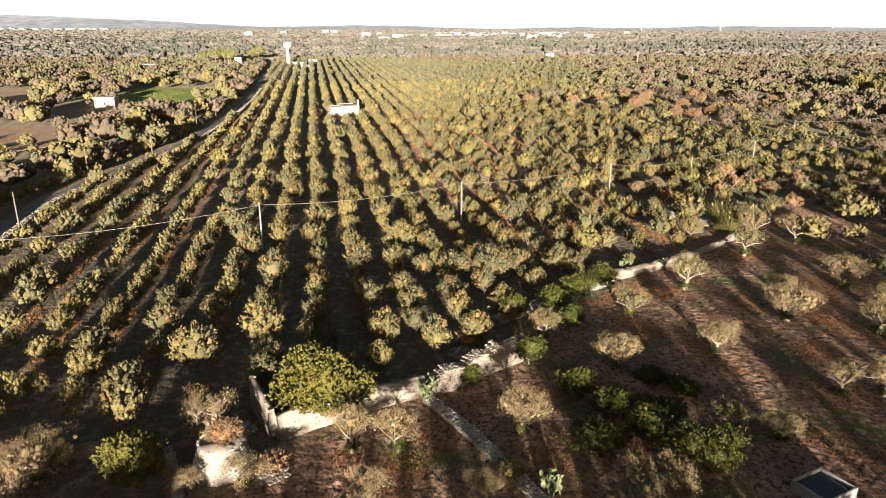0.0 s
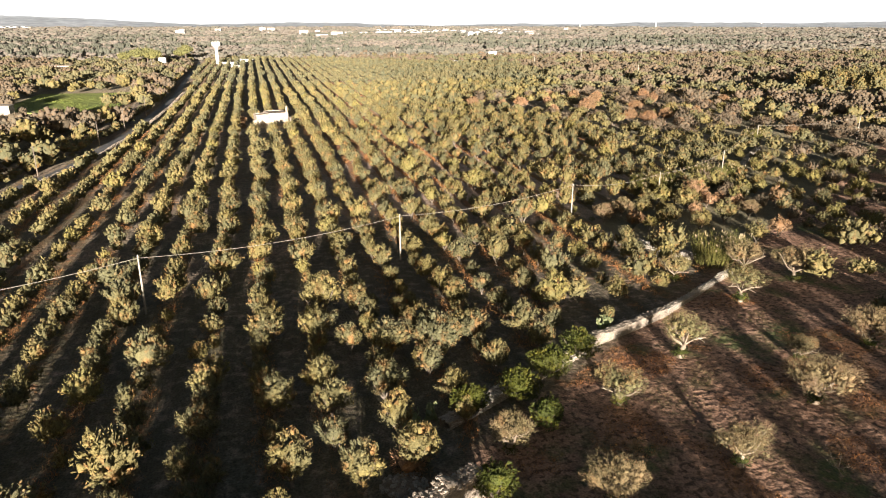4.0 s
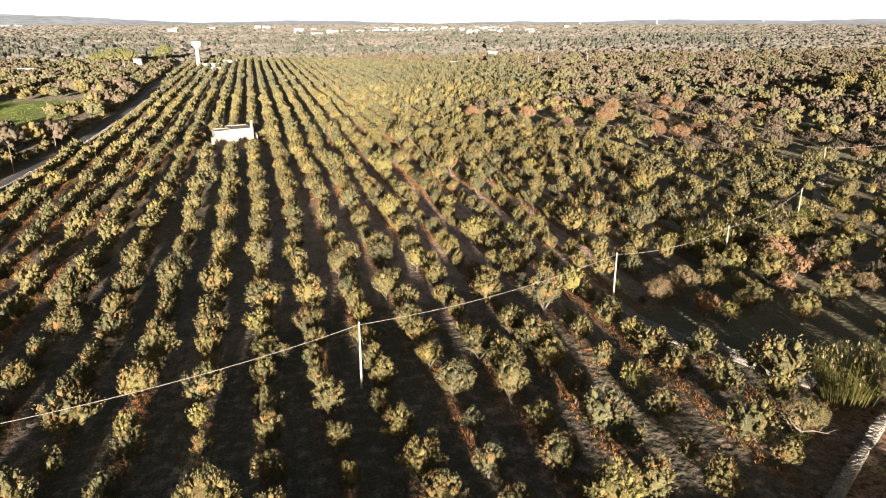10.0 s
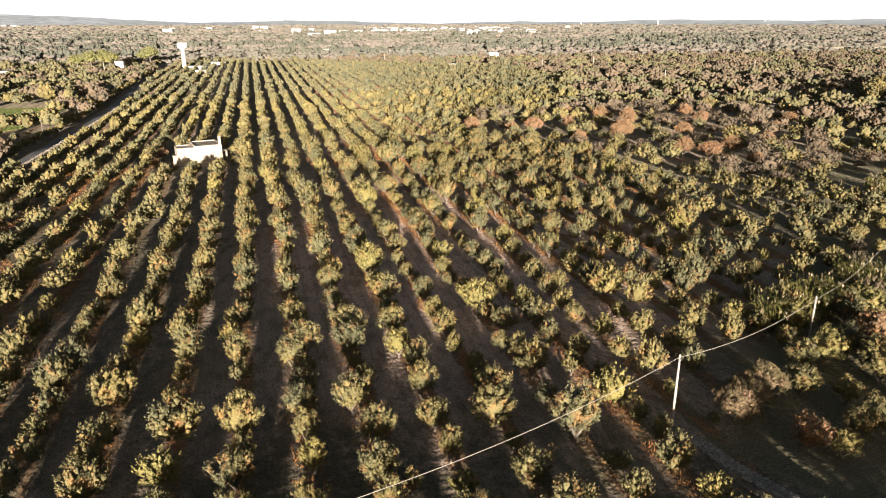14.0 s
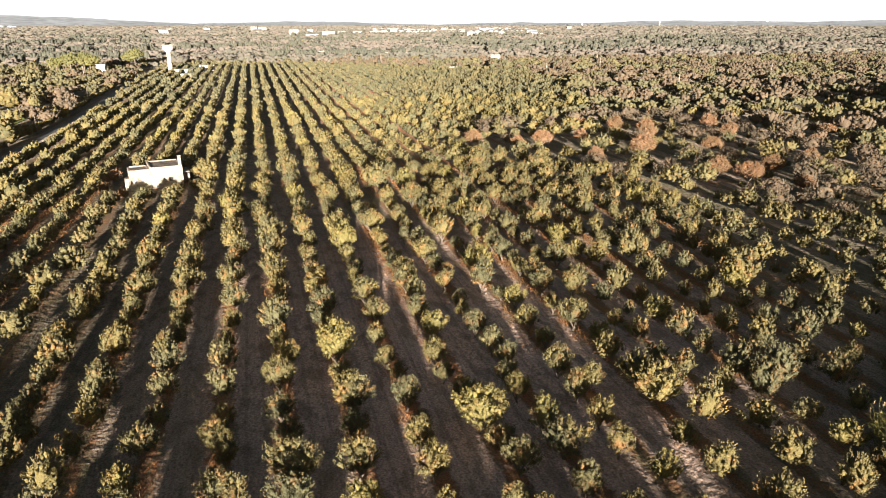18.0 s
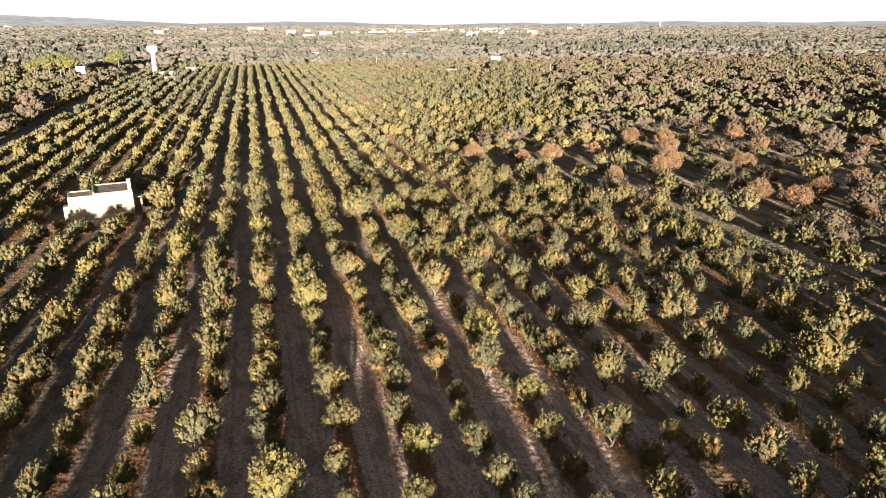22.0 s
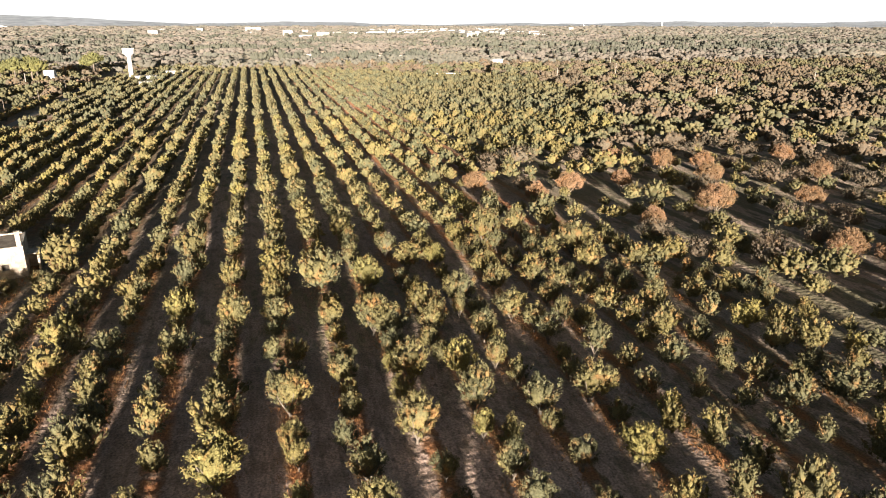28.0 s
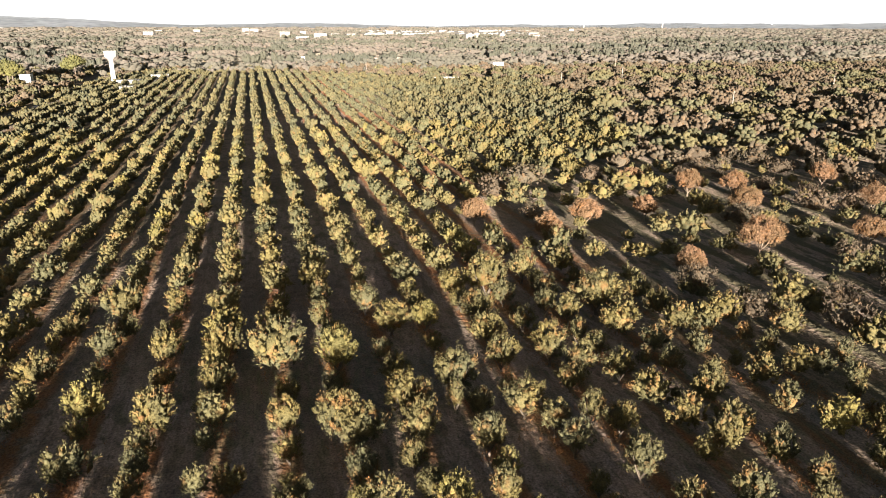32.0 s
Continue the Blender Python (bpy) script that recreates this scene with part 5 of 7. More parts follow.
def old_olive(x, y, width, height, seed, label, live=0.5, bare=0.5, thick=0.3, dead=False):
    """A gnarled old olive: a stout pale trunk, crooked limbs, tufts of leaves and bare twigs."""
    r = np.random.default_rng(seed)
    top = thing("old_olive_tree", label, "olive tree", pose(x, y, float(gz(x, y)), 0, 0, r.uniform(0, 360)), "old half-dead olive trees")
    thick = thick * 0.72
    width, height = width * 1.15, height * 1.15
    fork = np.array([r.uniform(-0.25, 0.25), r.uniform(-0.25, 0.25), height * 0.28])
    trunk = [[((0, 0, -0.15), thick * 1.7), ((0.08, 0, 0.3), thick * 1.15), (fork * 0.6, thick), (fork, thick * 0.9)]]
    limbs, ends = [], []
    n = 6 if dead else 5
    for i in range(n):
        a = i * 2 * math.pi / n + r.uniform(-0.4, 0.4)
        out = np.array([math.cos(a), math.sin(a), 0]) * width * r.uniform(0.26, 0.42)
        e = fork + out + (0, 0, height * r.uniform(0.1, 0.5))
        k = fork + out * 0.5 + (r.uniform(-0.2, 0.2), r.uniform(-0.2, 0.2), height * 0.16)
        limbs.append([(fork, thick * 0.6), (k, thick * 0.42), (e, thick * 0.16)])
        ends.append(e)
        for _ in range(3):
            q = k + (e - k) * r.uniform(0.2, 0.9)
            w = q + r.normal(size=3) * np.array([0.45, 0.45, 0.3]) + (0, 0, 0.5)
            limbs.append([(q, thick * 0.18), ((q + w) / 2 + r.normal(size=3) * 0.1, thick * 0.12), (w, thick * 0.05)])
            ends.append(w)
    part("trunk", raw_mesh("trunk", *tube(trunk, 9), [PALE_BARK], smooth=True), PALE_BARK, top)
    part("branchwork", raw_mesh("branchwork", *tube(limbs, 5), [PALE_BARK], smooth=True), PALE_BARK, top)
    for _ in range(6):
        a, q = r.uniform(0, 6.28), r.uniform(0.2, 0.42) * width
        ends.append(np.array([q * math.cos(a), q * math.sin(a), height * r.uniform(0.25, 0.75)]))
    c = np.array(ends)
    rad = np.tile(np.array([[0.15, 0.15, 0.14]]) * width, (len(c), 1)) * r.uniform(0.55, 1.25, (len(c), 1))
    green = r.random(len(c)) < live * 0.58
    green[0] = live > 0
    iv, it = ico(0)

    def clumps(sel, count, length, wide, fill):
        """Leaves or twigs round each end of a limb, with a small ragged heart."""
        v, q = blades(r, c[sel], rad[sel], count, length, wide, 0.5, 0, 0.15, 0.7)
        vs, ts, base = [v], [], len(v)
        for o, w in zip(c[sel], rad[sel]):
            for _ in range(4):
                vs.append(o + r.normal(size=3) * w * 0.4 + iv * w * fill * r.uniform(0.3, 0.9, (len(iv), 1)))
                ts.append(it + base)
                base += len(iv)
        return np.concatenate(vs), [q, np.concatenate(ts)]

    if live > 0.1 and not dead:
        v, q, tr = tufted(r, width * 0.98, height, height * 0.3, int(10 * width), 80, 0.2, 0.034, up=0.5, puff=0.19, low=-0.6, core=0.22, stand=1.0, heart=0.36, shoot=1.3, cleft=0.5)
        leaf = STRAW if live < 0.85 else FADED
        part("crown", raw_mesh("crown", v, [q, tr], [leaf]), leaf, top, "thin straw-coloured leaves and twigs")
    elif green.any():
        part("crown", raw_mesh("crown", *clumps(green, int(900 + 1600 * live * width / 4.5), 0.17, 0.05, 0.3), [PALE]), PALE, top, "thin grey-green leaves")
    if bare > 0.85 and not green.all():
        tagged(part("twig_mass", raw_mesh("twig_mass", *clumps(~green, int((1100 if dead else 2400) * bare * width / 4.5), 0.34, 0.022, 0.12 if dead or width < 2.7 else 0.3), [PALE]), PALE, top, "dry pale twigs"), kind="stuff")
    if width > 3.2:
        v, q, tr = crown(r, width * 0.5, height * 0.3, 0.0, 260, 0.22, 0.08, 5, 0.4, 0.7, 0.0, 0.4, 2)
        part("base_growth", raw_mesh("base_growth", v, [q, tr], [CITRUS]), CITRUS, top, "dark green growth round the foot")
    return top


OLD = "gnarled old olive tree with pale limbs and thinning dry leaves"
OLD_NEAR = [(46.2, 78.2, 5.2, 4.4, 0.9, 0.6, 0.42), (53.3, 67.0, 6.2, 3.9, 0.6, 1.0, 0.4), (40.1, 60.3, 4.2, 3.2, 0.3, 0.9, 0.32), (28.3, 58.4, 5.0, 3.3, 0.6, 0.8, 0.25), (22.9, 66.7, 3.6, 3.0, 0.3, 1.0, 0.4), (15.4, 49.2, 4.2, 3.8, 0.15, 1.2, 0.25), (4.6, 48.2, 3.4, 3.6, 0.4, 0.9, 0.2), (0.9, 48.9, 3.2, 3.8, 0.35, 0.9, 0.2), (67.5, 75.0, 5.4, 4.0, 0.6, 0.9, 0.35)]
OLD_WALL = [(47.3, 50.4, 3.6, 3.2, 0.5, 0.7, 0.25), (51.2, 49.6, 4.4, 3.4, 0.8, 0.6, 0.25), (-22.9, 48.6, 6.0, 3.0, 0.4, 1.2, 0.35), (1.6, 42.4, 3.0, 2.4, 0.3, 1.0, 0.15), (10.4, 41.2, 2.6, 2.2, 0.2, 1.1, 0.15), (22.9, 38.8, 5.2, 2.8, 0.7, 1.0, 0.2), (35.3, 71.2, 4.6, 3.0, 0.9, 0.7, 0.25), (33.4, 46.4, 3.4, 2.4, 0.5, 0.8, 0.15), (36.7, 44.4, 3.2, 2.2, 0.5, 0.9, 0.15)]
OLD_EAST = [(62.1, 89.5, 5.2, 4.2, 1.0, 0.5, 0.3), (74.0, 94.0, 6.0, 4.4, 0.7, 0.8, 0.3), (68.5, 98.0, 5.6, 4.4, 0.7, 0.8, 0.3), (58.0, 98.0, 4.4, 3.2, 0.9, 0.5, 0.22), (61.5, 62.0, 5.0, 3.6, 0.7, 0.8, 0.3), (66.0, 66.0, 4.6, 3.6, 0.6, 0.8, 0.3), (58.0, 74.5, 3.6, 2.2, 0.8, 0.4, 0.15), (58.0, 50.5, 4.6, 3.4, 0.7, 0.7, 0.25)]
for i, (x, y, w, h, lv, br, th) in enumerate(OLD_NEAR + OLD_WALL + OLD_EAST):
    old_olive(x, y, w, h, 40 + i, OLD, lv, br, th)
old_olive(-10.6, 52.0, 5.0, 5.0, 90, "heavily pruned dying olive tree with grey bare limbs", 0.25, 0.9, 0.62, True)
old_olive(47.0, 57.2, 2.6, 2.0, 91, "small leafless dark shrub on bare soil", 0, 0.5, 0.06)
old_olive(-7.4, 45.6, 3.0, 2.2, 93, "dry pale twiggy shrub before the hut ruin", 0, 1.2, 0.06)
old_olive(-11.6, 45.0, 2.6, 2.2, 94, "dry pale twiggy shrub beside the hut ruin", 0, 1.2, 0.06)
old_olive(0.2, 40.0, 2.4, 2.2, 92, OLD, 0.3, 0.8, 0.12)


def leafy_bush(name, label, category, group, leaf, x, y, width, height, count, length, wide, seed, lumps=7, foot=0.35):
    r = np.random.default_rng(seed)
    c = crown(r, width, height, foot, count, length, wide, lumps + 4, 0.2, 0.72, 0.1, 0.42, 3)
    return tree(name, label, category, group, c, olive_trunk(r, height, max(foot, 0.3), width, 0.09), leaf, BARK, x, y, 1.0, r.uniform(0, 360), 1.0)


for i, (x, y, w, h) in enumerate([(22.1, 53.8, 3.4, 2.6), (24.0, 49.8, 3.6, 2.6), (25.6, 46.2, 3.6, 2.7), (28.4, 41.6, 4.6, 3.3), (20.7, 45.2, 3.6, 2.5), (19.6, 61.0, 2.7, 2.9), (12.6, 58.2, 2.0, 1.9), (31.0, 77.6, 3.4, 3.0), (35.4, 80.3, 3.0, 2.9), (27.3, 69.2, 2.6, 2.4), (21.3, 72.8, 2.8, 2.6), (26.5, 74.0, 3.2, 2.8), (27.6, 48.3, 3.4, 2.3), (30.6, 56.0, 2.2, 0.9), (32.6, 53.6, 2.6, 0.8)]):
    leafy_bush("citrus_tree", "low dense citrus tree with glossy dark-green leaves" if h > 1 else "low green shrub on the grove floor", "citrus tree" if h > 1 else "shrub", "citrus trees by the wall", CITRUS, x, y, w * 1.75, h * 1.3, int(800 * w), 0.2, 0.12, 600 + i, foot=0.35 if h > 1 else 0.0)
leafy_bush("carob_tree", "bushy green broad-leaved tree beside the ruined wall", "tree", "", FIG, -15.6, 47.2, 6.4, 4.8, 3200, 0.26, 0.16, 640, 12)
leafy_bush("fig_tree", "spreading fig tree growing out of the roofless ruin", "fig tree", "", FIG, -1.2, 55.2, 10.4, 7.0, 9000, 0.27, 0.2, 641, 16, 0.2)
leafy_bush("ivy_bush", "leafy climber spilling over the ruin's corner", "bush", "", FIG, -4.6, 56.0, 4.2, 2.9, 900, 0.3, 0.24, 642, 6, 0.2)
leafy_bush("bramble_bush", "brown bramble growing on top of the stone ruin", "bush", "brambles on the rubble", BROWN, -9.0, 48.9, 3.6, 4.0, 2200, 0.26, 0.045, 643, 8, 2.2)
leafy_bush("bramble_bush", "reddish leafy bramble among fallen stones", "bush", "brambles on the rubble", BROWN, -5.4, 47.2, 3.4, 1.6, 600, 0.3, 0.14, 644, 6, 0.0)
leafy_bush("bramble_bush", "dry brown thicket behind the old wall", "bush", "brambles on the rubble", BROWN, 14.4, 66.4, 4.6, 1.7, 700, 0.4, 0.06, 645, 7, 0.0)
leafy_bush("bramble_bush", "green-brown bramble beside the stone path", "bush", "brambles on the rubble", YELLOW, 12.9, 43.4, 3.0, 1.6, 500, 0.3, 0.12, 646, 5, 0.0)


for i, (x, y, w, h, leaf) in enumerate([(-2.2, 257.4, 3.6, 2.7, BROWN), (2.0, 252.4, 3.4, 1.5, BROWN), (7.4, 249.4, 3.2, 2.0, OLIVE), (12.4, 253.6, 3.4, 2.6, OLIVE), (16.2, 255.0, 3.6, 3.0, OLIVE), (18.0, 259.0, 3.8, 3.6, BROWN), (-3.6, 262.5, 4.2, 3.2, BROWN), (-2.4, 268.5, 4.2, 3.4, BROWN), (14.6, 268.0, 4.0, 2.6, OLIVE)]):
    leafy_bush("scrub_bush", "dry brownish bush growing against the farmhouse" if leaf is BROWN else "green olive bush growing beside the farmhouse", "bush", "bushes round the farmhouse", leaf, x, y, w, h, 1100, 0.32, 0.075, 660 + i, 5, 0.0)


def prickly_pear(x, y, size, seed):
    """A cactus of flat oval pads standing on one another."""
    r = np.random.default_rng(seed)
    top = thing("prickly_pear", "prickly pear cactus with pale green pads", "cactus", pose(x, y, float(gz(x, y))), "prickly pears")
    base = bmesh.new()
    bmesh.ops.create_icosphere(base, subdivisions=2, radius=1)
    me = bpy.data.meshes.new("pad")
    for v in base.verts:
        v.co.x *= 0.20 * (1 + 0.25 * v.co.z)
        v.co.y *= 0.05
        v.co.z = v.co.z * 0.28 + 0.26
    base.to_mesh(me)
    base.free()
    me.materials.append(CACTUS)
    spots = [((r.uniform(-0.5, 0.5) * size, r.uniform(-0.5, 0.5) * size, 0), r.uniform(-20, 20)) for _ in range(int(7 * size))]
    for gen in range(3):
        nxt = []
        for p, tilt in spots:
            ob = new("pad", me)
            ob.parent = top
            m = pose(*p, tilt, r.uniform(-25, 25), r.uniform(0, 360)) @ Matrix.Scale(size * (1.0 - 0.12 * gen), 4)
            ob.matrix_local = m
            tip = m @ Vector((r.uniform(-0.08, 0.08), 0, 0.5))
            nxt += [((tip[0], tip[1], tip[2]), r.uniform(-45, 45)) for _ in range(1 if r.random() < 0.6 else 2)]
        spots = nxt
    return top


for i, (x, y, sz) in enumerate([(8.4, 56.2, 1.7), (15.6, 71.6, 1.4), (41.6, 86.6, 1.4), (15.6, 41.0, 1.3), (17.6, 73.2, 1.2)]):
    prickly_pear(x, y, sz, 700 + i)


def reeds(x, y, width, height, seed):
    """A clump of giant reeds: stems with arching leaves and feathery plumes."""
    r = np.random.default_rng(seed)
    top = thing("reed_clump", "tall clump of giant reeds with pale feathery plumes", "reeds", pose(x, y, float(gz(x, y))), "giant reeds")
    n = int(46 * width)
    V, PV = [], []
    stems = []
    for i in range(n):
        a, d = r.uniform(0, 6.28), math.sqrt(r.random()) * width / 2
        foot = np.array([d * math.cos(a), d * math.sin(a), -0.05])
        h = height * r.uniform(0.6, 1.0)
        tip = foot + np.array([d * math.cos(a) * 0.5, d * math.sin(a) * 0.5, h]) + r.normal(size=3) * 0.15
        stems.append([(foot, 0.025), ((foot + tip) / 2, 0.02), (tip, 0.008)])
        m = 9
        f = r.uniform(0.2, 1.0, m)[:, None]
        p = foot + (tip - foot) * f
        ang = r.uniform(0, 6.28, m)
        o = np.stack([np.cos(ang), np.sin(ang), np.full(m, 0.9)], 1) * r.uniform(0.4, 0.8, (m, 1))
        sd = np.stack([-np.sin(ang), np.cos(ang), np.zeros(m)], 1) * 0.05
        V.append(np.stack([p, p + o * 0.55 + sd, p + o + np.array([0, 0, -0.25]), p + o * 0.55 - sd], 1).reshape(-1, 3))
        if r.random() < 0.22:
            k = 5
            q0 = tip + r.normal(size=(k, 3)) * 0.04
            o = np.array([0, 0, 0.42]) + r.normal(size=(k, 3)) * 0.07
            sd = r.normal(size=(k, 3)) * 0.03
            PV.append(np.stack([q0, q0 + o * 0.5 + sd, q0 + o, q0 + o * 0.5 - sd], 1).reshape(-1, 3))
    V, PV = np.concatenate(V), np.concatenate(PV)
    tagged(part("cane", raw_mesh("cane", *tube(stems, 4), [REED]), REED, top), kind="stuff")
    tagged(part("foliage", raw_mesh("foliage", V, np.arange(len(V)).reshape(-1, 4), [REED]), REED, top), kind="stuff")
    tagged(part("plume", raw_mesh("plume", PV, np.arange(len(PV)).reshape(-1, 4), [PLUME]), PLUME, top, "feathery pale plumes"), kind="stuff")


for i, (x, y, w, h) in enumerate([(67.5, 103.0, 5.0, 4.6), (71.5, 104.0, 3.6, 4.0), (79.4, 143.0, 4.5, 4.0), (85.8, 145.4, 5.0, 4.2), (91.0, 146.6, 4.0, 3.8), (97.5, 148.6, 6.0, 4.4), (139.5, 188.0, 4.0, 5.0), (106.0, 151.0, 3.0, 3.6)]):
    reeds(x, y, w, h, 720 + i)

# ---- overhead line ----
def pole(name, x, y, height, radius, label, group, wood=None):
    POLE_ = wood or POLE
    top = thing(name, label, "utility pole", pose(x, y, float(gz(x, y))), group)
    part("shaft", raw_mesh("shaft", *tube([[((0, 0, -0.3), radius * 1.35), ((0, 0, height * 0.5), radius * 1.1), ((0, 0, height), radius * 0.85), ((0, 0, height + 0.01), 0.01)]], 10), [POLE_], smooth=True), POLE_, top)
    b = bmesh.new()
    bmesh.ops.create_cone(b, cap_ends=True, segments=8, radius1=radius * 1.2, radius2=radius * 0.5, depth=0.22, matrix=Matrix.Translation((0, 0, height + 0.09)))
    part("cap", b, POLE_, top)
    b = bmesh.new()
    bmesh.ops.create_cone(b, cap_ends=True, segments=8, radius1=0.05, radius2=0.03, depth=0.25, matrix=Matrix.Translation((0, -radius - 0.06, height - 0.25)) @ Matrix.Rotation(0.5, 4, "X"))
    part("insulator", b, CONCRETE, top)
    return top


def cable(name, a, b, sag, radius, label):
    """A sagging cable between two pole tops."""
    a, b = np.array(a, dtype=float), np.array(b, dtype=float)
    pts = [(a + (b - a) * f - np.array([0, 0, 4 * sag * f * (1 - f)]), radius) for f in np.linspace(0, 1, 15)]
    return tagged(new(name, raw_mesh(name, *tube([pts], 5), [WIRE], smooth=True)), label, "cable", "overhead cables")


LINE = [(-46.0, 92.0, 7.0), (-10.4, 104.0, 7.4), (23.4, 116.2, 6.9), (56.4, 128.2, 7.0), (80.0, 138.8, 5.5), (104.0, 152.2, 6.5), (137.0, 183.0, 6.8), (178.0, 190.0, 7.0), (230.0, 198.0, 7.0)]
for x, y, h in LINE:
    pole("utility_pole", x, y, h, 0.1, "slim pale concrete utility pole among the olive trees", "poles of the overhead line")
for a, b in zip(LINE[:-1], LINE[1:]):
    cable("overhead_cable", (a[0], a[1], a[2] - 0.15), (b[0], b[1], b[2] - 0.15), 0.9 if a[0] < 150 else 1.2, 0.023, "thick pale overhead cable hanging between poles")
SIDE = [(-51.2, 120.2), (-53.4, 164), (-46.2, 194), (-40.8, 233.4), (-38.9, 262.5), (-38.0, 302), (-38.0, 345), (-38.8, 390), (-42, 435), (-43.0, 480), (-44.5, 530), (-46, 575)]
for x, y in SIDE:
    pole("roadside_pole", x, y, 6.8, 0.11, "grey utility pole beside the country road", "poles along the road", BARK)
for a, b in zip(SIDE[:-1], SIDE[1:]):
    cable("roadside_cable", (a[0], a[1], 6.6), (b[0], b[1], 6.6), 0.9, 0.018, "thin cable along the country road")
for x, y, h in ((262, 560, 9), (205, 520, 9), (330, 470, 9), (-70, 560, 8), (120, 640, 9), (300, 640, 9), (235, 420, 8)):
    pole("field_pole", x, y, h, 0.18, "lone utility pole standing in the groves", "poles in the groves")

# ---- farmhouse ----
def farmhouse():
    top = thing("farmhouse", "small abandoned whitewashed farmhouse with a flat roof, standing in the orchard", "house", pose(2.7, 258.3, 0, 0, 0, 13.0))
    # right block, with an opening for the window in its front wall
    def walls(x0, x1, d, h, t=0.42, gap=None):
        if gap:
            gx0, gx1, g0, g1 = gap
            b = bmesh.new()
            for lo, hi in (((x0, 0, -0.2), (gx0, t, h)), ((gx1, 0, -0.2), (x1, t, h)), ((gx0, 0, -0.2), (gx1, t, g0)), ((gx0, 0, g1), (gx1, t, h))):
                block(b, lo, hi)
        else:
            b = box((x0, 0, -0.2), (x1, t, h), 0.03)
        part("front_wall", b, WHITEWASH, top, "flaking whitewash")
        part("side_wall", box((x0, t, -0.2), (x0 + t, d, h - 0.02), 0.02), WHITEWASH, top)
        part("side_wall", box((x1 - t, t, -0.2), (x1, d, h - 0.02), 0.02), WHITEWASH, top)
        part("back_wall", box((x0 + t, d - t, -0.2), (x1 - t, d, h + 0.12), 0.03), WHITEWASH, top)
        part("roof", box((x0 + t, t, h - 0.35), (x1 - t, d - t, h - 0.08)), ROOF, top, "dark weathered flat roof")
    walls(4.1, 10.6, 7.6, 4.55, 0.42, (7.7, 8.6, 1.3, 2.2))
    walls(0.0, 4.095, 4.6, 4.3, 0.42)
    w = part("window", box((7.7, 0.22, 1.3), (8.6, 0.28, 2.2)), DARK, top, "dark empty window")
    part("window_frame", box((7.7, 0.16, 1.3), (7.78, 0.2, 2.2)), BARK, w)
    part("window_frame", box((8.52, 0.16, 1.3), (8.6, 0.2, 2.2)), BARK, w)
    part("sill", box((7.6, -0.08, 1.2), (8.7, 0.16, 1.298), 0.02), WHITEWASH, w)
    ch = part("chimney", box((9.9, 0.02, 4.552), (10.5, 0.55, 6.5), 0.04), WHITEWASH, top, "tall whitewashed chimney stub")
    part("chimney_cap", box((9.82, -0.04, 6.502), (10.58, 0.62, 6.68), 0.03), WHITEWASH, ch)
    part("buttress", box((-0.9, 0.6, -0.2), (-0.004, 2.4, 2.5), 0.1), WHITEWASH, top)
    # lean-to beside the house
    part("lean_to_wall", box((11.9, 2.2, -0.2), (12.2, 5.2, 2.3), 0.03), WHITEWASH, top)
    part("lean_to_wall", box((10.604, 4.9, -0.2), (11.896, 5.2, 2.5), 0.03), WHITEWASH, top)
    part("lean_to_roof", box((10.61, 2.4, 2.51), (12.3, 5.3, 2.63), 0.02), WHITEWASH, top)
    part("parapet_step", box((4.1, 0.3, 4.552), (4.4, 7.2, 4.7), 0.04), WHITEWASH, top)


farmhouse()

# ---- ruin, dry stone walls, tank ----
def stone_mesh(seed, bevel=True):
    r = np.random.default_rng(seed)
    b = bmesh.new()
    bmesh.ops.create_cube(b, size=1)
    for v in b.verts:
        v.co = Vector([c * r.uniform(0.75, 1.08) for c in v.co])
    if bevel:
        bmesh.ops.bevel(b, geom=b.edges[:], offset=0.11, segments=1, affect="EDGES")
    me = bpy.data.meshes.new("stone")
    b.to_mesh(me)
    b.free()
    return me


STONES = {}
for mat_ in (STONE, LIME, SCREE):
    STONES[mat_.name] = []
    for i in range(6):
        me = stone_mesh(800 + i)
        me.materials.append(mat_)
        STONES[mat_.name].append(me)
CHIPS = [stone_mesh(820 + i, False) for i in range(6)]


